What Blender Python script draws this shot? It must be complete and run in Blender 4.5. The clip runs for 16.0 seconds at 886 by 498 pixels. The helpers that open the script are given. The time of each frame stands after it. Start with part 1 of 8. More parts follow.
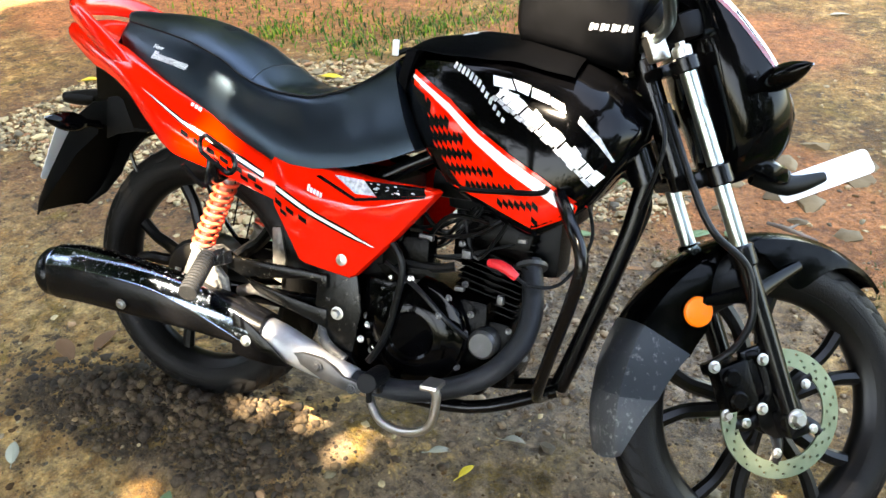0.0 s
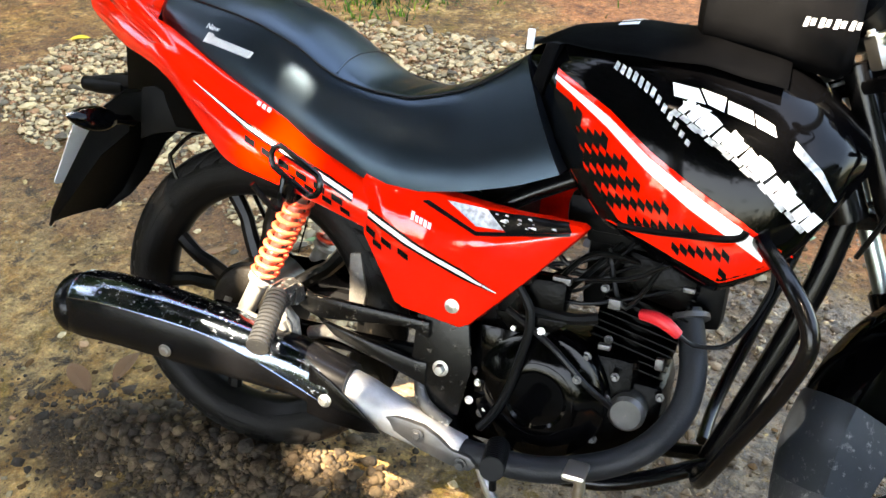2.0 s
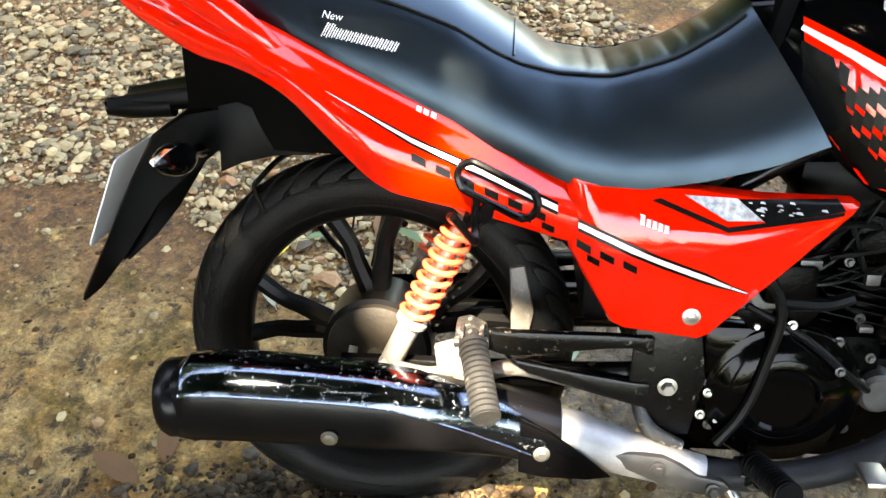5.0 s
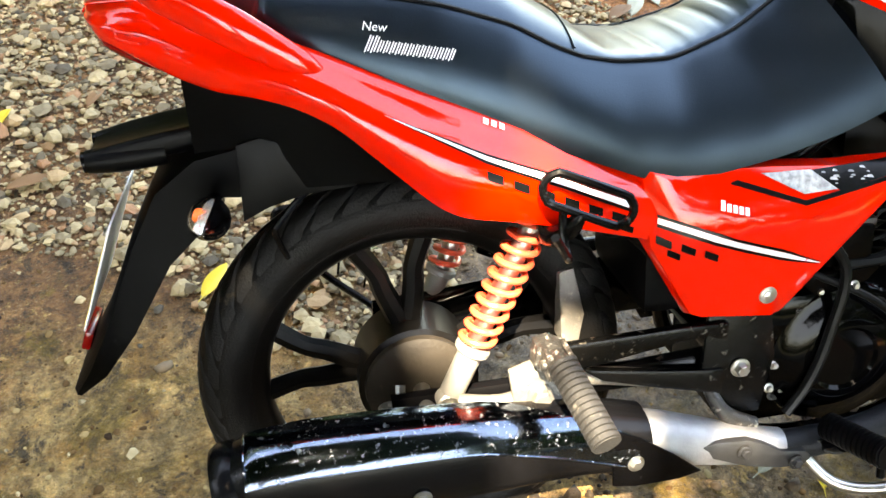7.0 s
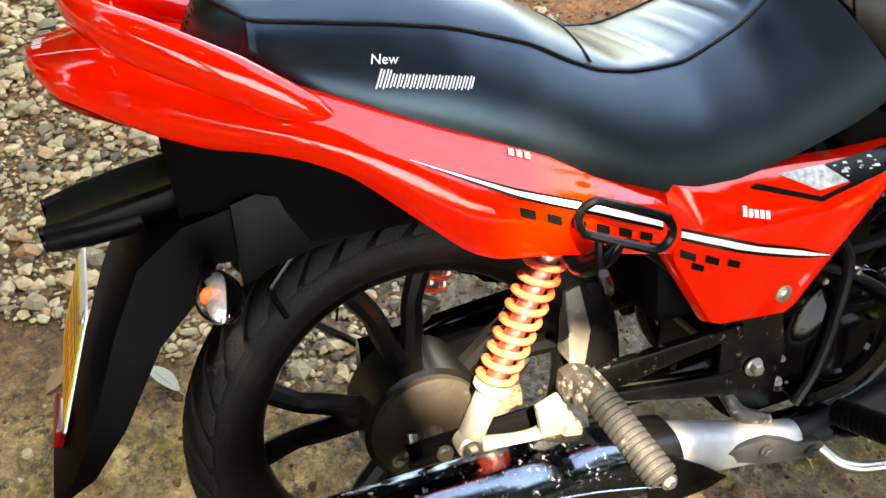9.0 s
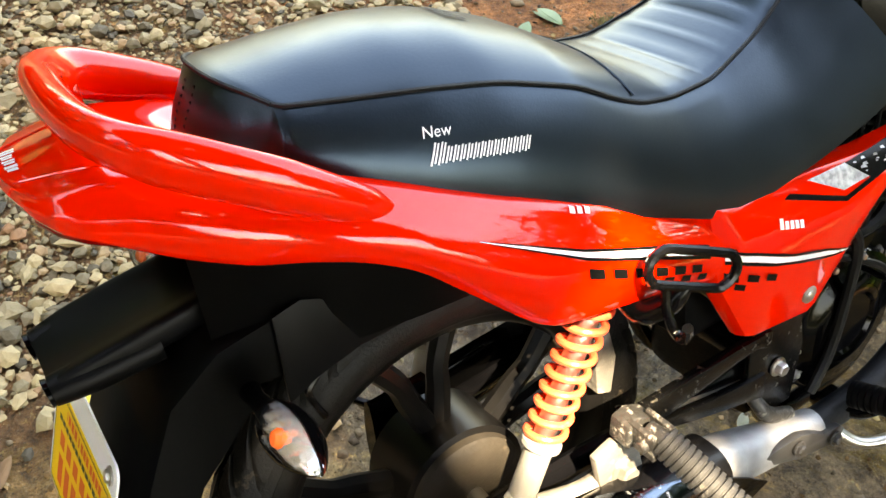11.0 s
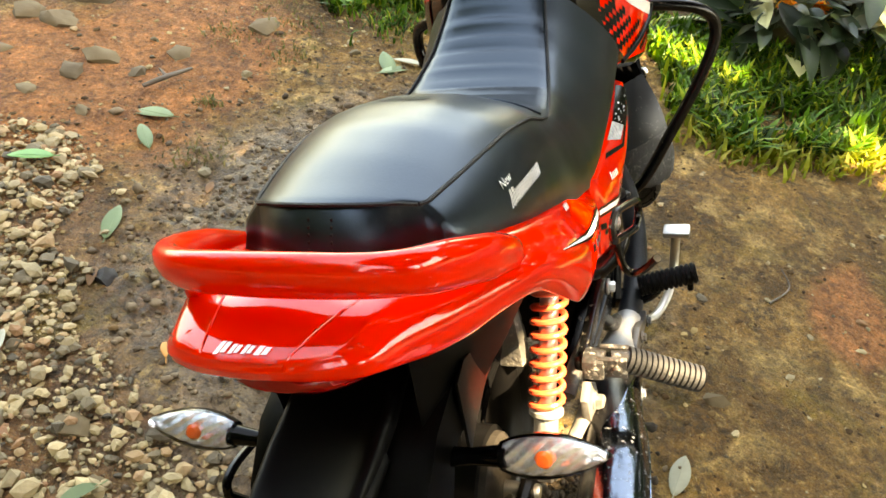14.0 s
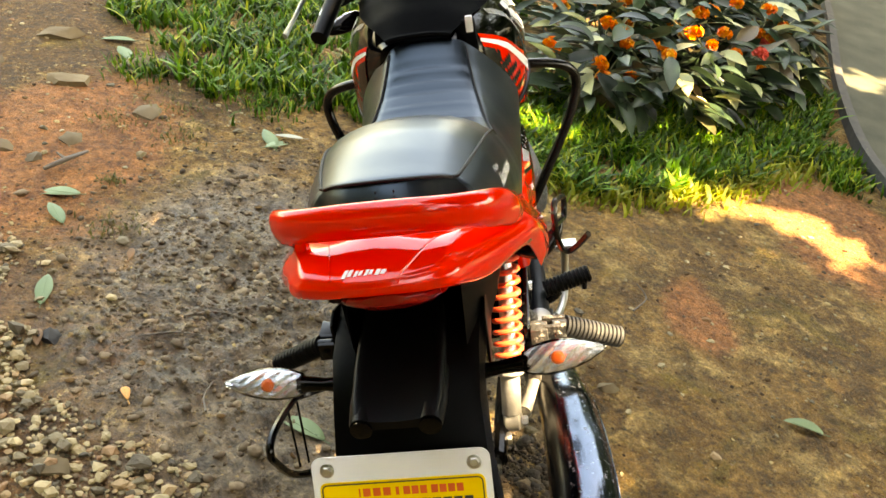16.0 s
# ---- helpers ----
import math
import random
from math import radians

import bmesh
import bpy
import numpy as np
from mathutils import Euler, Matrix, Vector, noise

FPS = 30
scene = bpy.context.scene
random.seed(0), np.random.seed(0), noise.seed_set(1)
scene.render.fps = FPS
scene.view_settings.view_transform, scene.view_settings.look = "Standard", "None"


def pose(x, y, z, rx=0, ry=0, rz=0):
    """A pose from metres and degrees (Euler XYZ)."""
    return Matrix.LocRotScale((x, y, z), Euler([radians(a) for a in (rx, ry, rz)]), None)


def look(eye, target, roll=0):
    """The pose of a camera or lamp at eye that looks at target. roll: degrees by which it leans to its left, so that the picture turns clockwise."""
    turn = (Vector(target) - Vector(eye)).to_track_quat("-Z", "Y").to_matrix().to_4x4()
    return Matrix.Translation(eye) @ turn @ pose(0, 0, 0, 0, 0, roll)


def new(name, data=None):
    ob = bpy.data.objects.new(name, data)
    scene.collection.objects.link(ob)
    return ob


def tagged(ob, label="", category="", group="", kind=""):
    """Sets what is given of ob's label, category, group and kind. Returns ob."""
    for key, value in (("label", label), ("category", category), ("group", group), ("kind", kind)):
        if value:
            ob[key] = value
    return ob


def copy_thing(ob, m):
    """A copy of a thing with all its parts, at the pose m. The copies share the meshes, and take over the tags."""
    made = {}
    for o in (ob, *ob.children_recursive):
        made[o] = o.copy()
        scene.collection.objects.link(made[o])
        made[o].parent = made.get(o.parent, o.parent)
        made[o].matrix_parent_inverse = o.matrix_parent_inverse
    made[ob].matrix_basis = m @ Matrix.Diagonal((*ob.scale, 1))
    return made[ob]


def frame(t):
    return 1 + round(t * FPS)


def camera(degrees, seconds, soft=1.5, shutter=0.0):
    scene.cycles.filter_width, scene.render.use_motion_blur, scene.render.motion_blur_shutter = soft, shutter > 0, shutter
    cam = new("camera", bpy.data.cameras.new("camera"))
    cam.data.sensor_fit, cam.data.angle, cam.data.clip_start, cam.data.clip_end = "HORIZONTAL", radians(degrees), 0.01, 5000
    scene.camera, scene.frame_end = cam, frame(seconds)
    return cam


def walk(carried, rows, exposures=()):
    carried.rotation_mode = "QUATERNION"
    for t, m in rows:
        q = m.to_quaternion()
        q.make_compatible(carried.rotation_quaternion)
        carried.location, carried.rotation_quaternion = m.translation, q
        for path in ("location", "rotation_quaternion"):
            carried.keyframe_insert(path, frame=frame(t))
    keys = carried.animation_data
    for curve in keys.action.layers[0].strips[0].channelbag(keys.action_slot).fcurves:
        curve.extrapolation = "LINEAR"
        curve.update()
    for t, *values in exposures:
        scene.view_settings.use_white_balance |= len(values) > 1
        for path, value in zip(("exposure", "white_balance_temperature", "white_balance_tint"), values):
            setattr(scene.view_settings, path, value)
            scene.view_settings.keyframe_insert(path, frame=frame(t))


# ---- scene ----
cam = camera(52.90, 16.0)
PATH = [
    (0, (1.2426, -1.4027, 1.4247), (0.535, 0.1622, 0.3998), -3.34),
    (0.5, (1.1696, -1.3592, 1.4181), (0.4806, 0.1989, 0.3703), -2.78),
    (1, (1.0754, -1.2921, 1.4009), (0.401, 0.2573, 0.3311), -2.28),
    (1.5, (0.9685, -1.2184, 1.3891), (0.3138, 0.3217, 0.294), -1.82),
    (2, (0.8465, -1.1429, 1.3742), (0.2212, 0.3895, 0.2513), -1.52),
    (2.5, (0.722, -1.0986, 1.3721), (0.1548, 0.4244, 0.2066), -1.39),
    (3, (0.5914, -1.0661, 1.3801), (0.1072, 0.4464, 0.1645), -1.56),
    (3.5, (0.4688, -1.043, 1.3796), (0.0792, 0.471, 0.1322), -1.01),
    (4, (0.3774, -1.0318, 1.3586), (0.0545, 0.5026, 0.1172), -1.09),
    (6.5, (-0.0475, -0.8563, 1.3353), (0.1205, 0.6, -0.0252), -0.79),
    (7, (-0.1147, -0.8193, 1.3293), (0.1587, 0.6244, -0.0274), 0.00),
    (7.5, (-0.1706, -0.7761, 1.332), (0.1971, 0.6368, -0.035), 0.87),
    (8, (-0.2049, -0.7395, 1.3339), (0.2265, 0.6408, -0.0476), 1.15),
    (10.5, (-0.3104, -0.4843, 1.3069), (0.4256, 0.6739, -0.148), 3.98),
    (11, (-0.3509, -0.4239, 1.3289), (0.4597, 0.6614, -0.1425), 4.42),
    (11.5, (-0.4391, -0.3428, 1.3343), (0.5411, 0.6032, -0.13), 7.56),
    (12, (-0.5316, -0.2785, 1.3359), (0.6338, 0.5129, -0.0838), 9.58),
    (12.5, (-0.5919, -0.2247, 1.353), (0.6829, 0.426, -0.044), 9.21),
    (13, (-0.6425, -0.1639, 1.3476), (0.7251, 0.3555, -0.0162), 8.95),
    (13.5, (-0.6934, -0.0962, 1.3593), (0.7527, 0.275, 0.0284), 9.40),
    (14, (-0.7538, -0.0431, 1.367), (0.7643, 0.2149, 0.0907), 9.47),
    (14.5, (-0.8313, 0.0119, 1.357), (0.7623, 0.1655, 0.1583), 9.64),
    (15, (-0.9218, 0.084, 1.3449), (0.7333, 0.1205, 0.2227), 10.52),
    (15.5, (-1.0037, 0.1197, 1.361), (0.68, 0.0783, 0.2825), 11.12),
    (16, (-1.1039, 0.1369, 1.3772), (0.6026, 0.0409, 0.3387), 11.73),
]
walk(cam, [(t, look(eye, target, roll)) for t, eye, target, roll in PATH], [(0.0, 4.30, 8100, 10), (4.0, 4.32, 8300, 10), (8.0, 4.20, 9000, 10), (12.0, 4.12, 10500, 10), (14.5, 4.17, 12500, 10), (16.0, 4.12, 13000, 10)])

# ---------------------------------------------------------------- light
LEAN = -18.0                                   # degrees by which the motorcycle rests on its side stand
SUN_AZ, SUN_EL = 250.0, 60.0                   # where the sun stands (degrees from +x, counter-clockwise)
world = bpy.data.worlds.new("sky")
scene.world = world
world.use_nodes = True
wn = world.node_tree
wn.nodes.clear()
sky = wn.nodes.new("ShaderNodeTexSky")
sky.sky_type, sky.sun_disc = "NISHITA", False
sky.sun_elevation, sky.sun_rotation = radians(SUN_EL), radians(90 - SUN_AZ)
sky.air_density, sky.dust_density = 1.0, 2.0
bg = wn.nodes.new("ShaderNodeBackground")
bg.inputs["Strength"].default_value = 0.15
wo = wn.nodes.new("ShaderNodeOutputWorld")
wn.links.new(sky.outputs[0], bg.inputs[0])
wn.links.new(bg.outputs[0], wo.inputs[0])
sun = new("sun", bpy.data.lights.new("sun", "SUN"))
sun.data.energy, sun.data.angle, sun.data.color = 3.8, radians(0.53), (1.0, 0.94, 0.84)
sd = Vector((math.cos(radians(SUN_AZ)) * math.cos(radians(SUN_EL)), math.sin(radians(SUN_AZ)) * math.cos(radians(SUN_EL)), math.sin(radians(SUN_EL))))
sun.matrix_world = look(sd * 30, (0, 0, 0))

# ---------------------------------------------------------------- materials
def material(name, color, rough=0.5, metal=0.0, spec=0.5, coat=0.0, coat_rough=0.05, color2=None, scale=20.0, amount=0.5, bump=0.0, bump_scale=80.0,
             dust=None, dust_scale=6.0, dust_amount=0.0, emit=None, trans=0.0, rough2=None, detail=6.0):
    m = bpy.data.materials.new(name)
    m.use_nodes = True
    nt = m.node_tree
    b = nt.nodes["Principled BSDF"]
    b.inputs["Base Color"].default_value = (*color, 1)
    b.inputs["Roughness"].default_value = rough
    b.inputs["Metallic"].default_value = metal
    b.inputs["Specular IOR Level"].default_value = spec
    b.inputs["Coat Weight"].default_value = coat
    b.inputs["Coat Roughness"].default_value = coat_rough
    b.inputs["Transmission Weight"].default_value = trans
    tc = nt.nodes.new("ShaderNodeTexCoord")
    out = None
    if color2:
        n = nt.nodes.new("ShaderNodeTexNoise")
        n.inputs["Scale"].default_value, n.inputs["Detail"].default_value = scale, detail
        nt.links.new(tc.outputs["Object"], n.inputs["Vector"])
        mr = nt.nodes.new("ShaderNodeMapRange")
        mr.inputs[1].default_value, mr.inputs[2].default_value = 0.5 - 0.25 / max(amount, 0.01) * 0.5, 0.5 + 0.25 / max(amount, 0.01) * 0.5
        nt.links.new(n.outputs[0], mr.inputs[0])
        mx = nt.nodes.new("ShaderNodeMix")
        mx.data_type = "RGBA"
        mx.inputs[6].default_value, mx.inputs[7].default_value = (*color, 1), (*color2, 1)
        nt.links.new(mr.outputs[0], mx.inputs[0])
        out = mx.outputs[2]
        if rough2 is not None:
            rr = nt.nodes.new("ShaderNodeMapRange")
            rr.inputs[3].default_value, rr.inputs[4].default_value = rough, rough2
            nt.links.new(mr.outputs[0], rr.inputs[0])
            nt.links.new(rr.outputs[0], b.inputs["Roughness"])
    if dust:
        n2 = nt.nodes.new("ShaderNodeTexNoise")
        n2.inputs["Scale"].default_value, n2.inputs["Detail"].default_value, n2.inputs["Roughness"].default_value = dust_scale, 9.0, 0.72
        nt.links.new(tc.outputs["Object"], n2.inputs["Vector"])
        m2 = nt.nodes.new("ShaderNodeMapRange")
        m2.inputs[1].default_value, m2.inputs[2].default_value = 0.72 - dust_amount * 0.35, 0.82 - dust_amount * 0.25
        nt.links.new(n2.outputs[0], m2.inputs[0])
        mx2 = nt.nodes.new("ShaderNodeMix")
        mx2.data_type = "RGBA"
        mx2.inputs[6].default_value, mx2.inputs[7].default_value = (*color, 1), (*dust, 1)
        if out:
            nt.links.new(out, mx2.inputs[6])
        nt.links.new(m2.outputs[0], mx2.inputs[0])
        out = mx2.outputs[2]
        r2 = nt.nodes.new("ShaderNodeMapRange")
        r2.inputs[3].default_value, r2.inputs[4].default_value = rough, 0.85
        nt.links.new(m2.outputs[0], r2.inputs[0])
        nt.links.new(r2.outputs[0], b.inputs["Roughness"])
        if metal > 0:
            r3 = nt.nodes.new("ShaderNodeMapRange")
            r3.inputs[3].default_value, r3.inputs[4].default_value = metal, 0.0
            nt.links.new(m2.outputs[0], r3.inputs[0])
            nt.links.new(r3.outputs[0], b.inputs["Metallic"])
    if out:
        nt.links.new(out, b.inputs["Base Color"])
    if bump > 0:
        n3 = nt.nodes.new("ShaderNodeTexNoise")
        n3.inputs["Scale"].default_value, n3.inputs["Detail"].default_value = bump_scale, 6.0
        nt.links.new(tc.outputs["Object"], n3.inputs["Vector"])
        bp = nt.nodes.new("ShaderNodeBump")
        bp.inputs["Strength"].default_value, bp.inputs["Distance"].default_value = bump, 0.004
        nt.links.new(n3.outputs[0], bp.inputs["Height"])
        nt.links.new(bp.outputs[0], b.inputs["Normal"])
    if emit:
        b.inputs["Emission Color"].default_value, b.inputs["Emission Strength"].default_value = (*emit[:3], 1), emit[3]
    return m

RED = material("red_paint", (0.80, 0.009, 0.003), 0.03, spec=0.5, color2=(0.80, 0.012, 0.003), scale=8, bump=0.04, bump_scale=24)
REDLENS = material("red_lens", (0.22, 0.002, 0.002), 0.15, spec=0.3, coat=0.15)
BLACK = material("gloss_black_paint", (0.0010, 0.0010, 0.0012), 0.08, spec=0.11, dust=(0.10, 0.09, 0.08), dust_scale=40, dust_amount=0.06)
MATTE = material("black_plastic", (0.0010, 0.0011, 0.0014), 0.40, spec=0.09, color2=(0.0020, 0.0022, 0.0026), scale=30, bump=0.1, bump_scale=900)
FRAME = material("black_enamel", (0.002, 0.002, 0.0024), 0.2, spec=0.2, dust=(0.18, 0.14, 0.10), dust_scale=26, dust_amount=0.14)
LEATHER = material("black_vinyl", (0.0014, 0.0018, 0.0024), 0.29, spec=0.62, color2=(0.0020, 0.0024, 0.0031), scale=25, rough2=0.36, bump=0.05, bump_scale=500)
# blue of the reflected sky put into the vinyl's sheen colour
LEATHER.node_tree.nodes["Principled BSDF"].inputs["Specular Tint"].default_value = (0.52, 0.76, 1.0, 1)
THREAD = material("black_thread", (0.002, 0.002, 0.003), 0.5, spec=0.25, bump=0.4, bump_scale=1500)
RUBBER = material("tyre_rubber", (0.003, 0.003, 0.0031), 0.5, spec=0.14, color2=(0.0065, 0.006, 0.0055), scale=14, dust=(0.15, 0.115, 0.08), dust_scale=9, dust_amount=0.2, bump=0.3, bump_scale=300)
RUBBERDUST = material("dusty_rubber", (0.010, 0.010, 0.010), 0.7, dust=(0.10, 0.092, 0.078), dust_scale=60, dust_amount=0.42, bump=0.3, bump_scale=300)
RIM = material("black_alloy", (0.0018, 0.0018, 0.002), 0.3, spec=0.14, color2=(0.0045, 0.0042, 0.004), scale=12, dust=(0.11, 0.085, 0.06), dust_scale=30, dust_amount=0.10)
CHROME = material("chrome", (0.36, 0.41, 0.40), 0.30, metal=1.0, dust=(0.35, 0.3, 0.24), dust_scale=35, dust_amount=0.1)
STEEL = material("zinc_steel", (0.5, 0.49, 0.46), 0.35, metal=1.0, color2=(0.5, 0.48, 0.44), scale=60, dust=(0.3, 0.25, 0.18), dust_scale=30, dust_amount=0.2)
DISC = material("brake_disc_steel", (0.22, 0.26, 0.17), 0.36, metal=0.9, color2=(0.29, 0.33, 0.23), scale=35)
DARKALU = material("dark_casting", (0.05, 0.05, 0.052), 0.4, metal=0.6, color2=(0.09, 0.09, 0.09), scale=30, dust=(0.3, 0.26, 0.2), dust_scale=30, dust_amount=0.2)
ALU = material("cast_aluminium", (0.40, 0.40, 0.40), 0.5, metal=0.5, color2=(0.26, 0.26, 0.26), scale=30, dust=(0.34, 0.32, 0.28), dust_scale=16, dust_amount=0.2, bump=0.2, bump_scale=200)
MUDALU = material("muddy_aluminium", (0.055, 0.053, 0.05), 0.4, metal=0.6, dust=(0.50, 0.47, 0.41), dust_scale=75, dust_amount=0.50, bump=0.5, bump_scale=160)
STAYMUD = material("mud_speckled_enamel", (0.003, 0.003, 0.003), 0.25, spec=0.2, dust=(0.26, 0.225, 0.175), dust_scale=60, dust_amount=0.33, bump=0.08, bump_scale=160)
# dried mud, with the sun on it put into a lighter colour
SUNLITMUD = material("sunlit_dried_mud", (0.16, 0.15, 0.135), 0.5, metal=0.3, dust=(0.36, 0.325, 0.265), dust_scale=40, dust_amount=0.55, bump=0.4, bump_scale=120)
MUFFLER = material("black_chrome_muffler", (0.20, 0.245, 0.31), 0.11, metal=1.0, dust=(0.36, 0.34, 0.30), dust_scale=110, dust_amount=0.42, bump=0.06, bump_scale=90)
MUFBLACK = material("heatproof_black", (0.003, 0.003, 0.0035), 0.26, spec=0.16, dust=(0.16, 0.13, 0.10), dust_scale=34, dust_amount=0.10)
PIPE = material("exhaust_pipe_black", (0.006, 0.007, 0.009), 0.5, spec=0.22, color2=(0.013, 0.015, 0.018), scale=18, bump=0.2, bump_scale=250)
ENGINE = material("black_engine_casting", (0.0007, 0.0007, 0.0008), 0.20, spec=0.05, color2=(0.0014, 0.0014, 0.0014), scale=30, dust=(0.05, 0.04, 0.03), dust_scale=30, dust_amount=0.03, bump=0.25, bump_scale=260)
DRUM = material("dusty_drum", (0.016, 0.0135, 0.011), 0.6, spec=0.2, color2=(0.034, 0.028, 0.021), scale=14, dust=(0.09, 0.07, 0.05), dust_scale=26, dust_amount=0.3, bump=0.3, bump_scale=160)
SPRING = material("orange_red_spring", (0.86, 0.105, 0.05), 0.30, coat=0.3, dust=(0.62, 0.26, 0.18), dust_scale=30, dust_amount=0.3)
SHOCKBODY = material("dirty_silver", (0.32, 0.31, 0.29), 0.45, metal=0.5, dust=(0.33, 0.29, 0.23), dust_scale=45, dust_amount=0.48, bump=0.3, bump_scale=120)
WHITE = material("white_decal", (0.82, 0.81, 0.79), 0.3, coat=0.3)
SILVERDECAL = material("silver_decal", (0.6, 0.6, 0.6), 0.3, coat=0.4, color2=(0.25, 0.25, 0.26), scale=120, amount=0.9)
BLACKDECAL = material("black_decal", (0.003, 0.003, 0.003), 0.25, spec=0.12)
DARKRED = material("dark_red_decal", (0.16, 0.006, 0.004), 0.25, coat=0.6)
ORANGE = material("orange_reflector", (1.0, 0.16, 0.005), 0.2, coat=0.6, bump=0.1, bump_scale=400)
BULB = material("amber_bulb", (0.90, 0.13, 0.03), 0.15, coat=0.6)
PLATEWHITE = material("white_number_plate", (0.8, 0.8, 0.78), 0.35, color2=(0.72, 0.71, 0.68), scale=12)
PLATEYELLOW = material("yellow_number_plate", (0.95, 0.62, 0.01), 0.4, color2=(0.9, 0.55, 0.01), scale=30)
INK = material("red_ink", (0.75, 0.1, 0.015), 0.5)
INKBLACK = material("dark_ink", (0.03, 0.025, 0.02), 0.5)
REDCAP = material("red_rubber_cap", (0.7, 0.02, 0.03), 0.45)
HOSE = material("grey_black_hose", (0.002, 0.0023, 0.0028), 0.34, spec=0.16, color2=(0.006, 0.0065, 0.007), scale=40)
FLAP = material("scuffed_mudguard_plastic", (0.022, 0.027, 0.034), 0.30, spec=0.45, color2=(0.045, 0.052, 0.062), scale=7, dust=(0.30, 0.30, 0.29), dust_scale=55, dust_amount=0.38)
FLAPDUST = material("dust_caked_plastic", (0.04, 0.045, 0.052), 0.5, color2=(0.11, 0.115, 0.12), scale=9, dust=(0.40, 0.40, 0.38), dust_scale=70, dust_amount=0.50, bump=0.3, bump_scale=200)
def clear_lens():
    m = bpy.data.materials.new("clear_lens")
    m.use_nodes = True
    nt = m.node_tree
    nt.nodes.clear()
    out = nt.nodes.new("ShaderNodeOutputMaterial")
    mx = nt.nodes.new("ShaderNodeMixShader")
    tr = nt.nodes.new("ShaderNodeBsdfTransparent")
    tr.inputs[0].default_value = (0.92, 0.94, 0.95, 1)
    gl = nt.nodes.new("ShaderNodeBsdfGlossy")
    gl.inputs["Roughness"].default_value = 0.04
    fr = nt.nodes.new("ShaderNodeFresnel")
    fr.inputs[0].default_value = 1.5
    nt.links.new(fr.outputs[0], mx.inputs[0])
    nt.links.new(tr.outputs[0], mx.inputs[1])
    nt.links.new(gl.outputs[0], mx.inputs[2])
    nt.links.new(mx.outputs[0], out.inputs[0])
    return m
LENS = clear_lens()
MIRRORFOIL = material("lamp_reflector", (0.80, 0.82, 0.84), 0.22, metal=0.75, bump=0.3, bump_scale=160)
NYLON = material("black_nylon", (0.0010, 0.0010, 0.0012), 0.6, spec=0.03, color2=(0.0022, 0.0022, 0.0026), scale=30, bump=0.3, bump_scale=1200)

# ---------------------------------------------------------------- mesh helpers
def V(*a):
    return Vector(a)

def finish(name, bm, mat, smooth=38):
    bmesh.ops.recalc_face_normals(bm, faces=bm.faces)
    me = bpy.data.meshes.new(name)
    bm.to_mesh(me)
    bm.free()
    me.materials.append(mat)
    if smooth:
        for p in me.polygons:
            p.use_smooth = True
        me.set_sharp_from_angle(angle=radians(smooth))
    return me

def part(name, bm, mat, parent, label="", smooth=38):
    ob = new(name, finish(name, bm, mat, smooth))
    ob.parent = parent
    if label:
        ob["label"] = label
    return ob

def spline(pts, n=6, closed=False):
    """Catmull-Rom points through pts."""
    p = [Vector(q) for q in pts]
    out, m = [], len(p)
    for i in range(m if closed else m - 1):
        a, b, c, d = (p[(i + k) % m] if closed else p[min(max(i + k, 0), m - 1)] for k in (-1, 0, 1, 2))
        for j in range(n):
            t = j / n
            out.append(0.5 * (2 * b + (c - a) * t + (2 * a - 5 * b + 4 * c - d) * t * t + (3 * b - a - 3 * c + d) * t ** 3))
    if not closed:
        out.append(p[-1])
    return out

def loft(bm, rings, closed=True, cap=True):
    """Skin between rings with the same number of points."""
    vs = [[bm.verts.new(p) for p in r] for r in rings]
    n = len(vs[0])
    for a, b in zip(vs, vs[1:]):
        for i in range(n if closed else n - 1):
            bm.faces.new((a[i], a[(i + 1) % n], b[(i + 1) % n], b[i]))
    if cap and closed:
        bm.faces.new(vs[0][::-1])
        bm.faces.new(vs[-1])
    return vs

def sweep(bm, pts, r, seg=10, n=6, closed=False, flat=1.0, up=None, smooth=True):
    """A tube along pts; r is one radius or one for each point; flat squeezes it along its second axis."""
    path = spline(pts, n, closed) if smooth else [Vector(p) for p in pts]
    rs = [r] * len(path) if isinstance(r, (int, float)) else [float(np.interp(i / (len(path) - 1) * (len(r) - 1), range(len(r)), r)) for i in range(len(path))]
    t0 = (path[1] - path[0]).normalized()
    ref = Vector(up) if up else (V(0, 0, 1) if abs(t0.z) < 0.9 else V(1, 0, 0))
    u = (ref - t0 * ref.dot(t0)).normalized()
    rings = []
    for i, p in enumerate(path):
        a, b = path[(i - 1) % len(path)] if (closed or i) else p, path[(i + 1) % len(path)] if (closed or i < len(path) - 1) else p
        t = (b - a).normalized()
        u = (Vector(up) if up else u)
        u = (u - t * u.dot(t)).normalized()
        w = t.cross(u)
        rings.append([p + (u * math.cos(2 * math.pi * k / seg) + w * math.sin(2 * math.pi * k / seg) * flat) * rs[i] for k in range(seg)])
    if closed:
        vs = loft(bm, rings, cap=False)
        for k in range(seg):
            bm.faces.new((vs[-1][k], vs[-1][(k + 1) % seg], vs[0][(k + 1) % seg], vs[0][k]))
    else:
        loft(bm, rings)

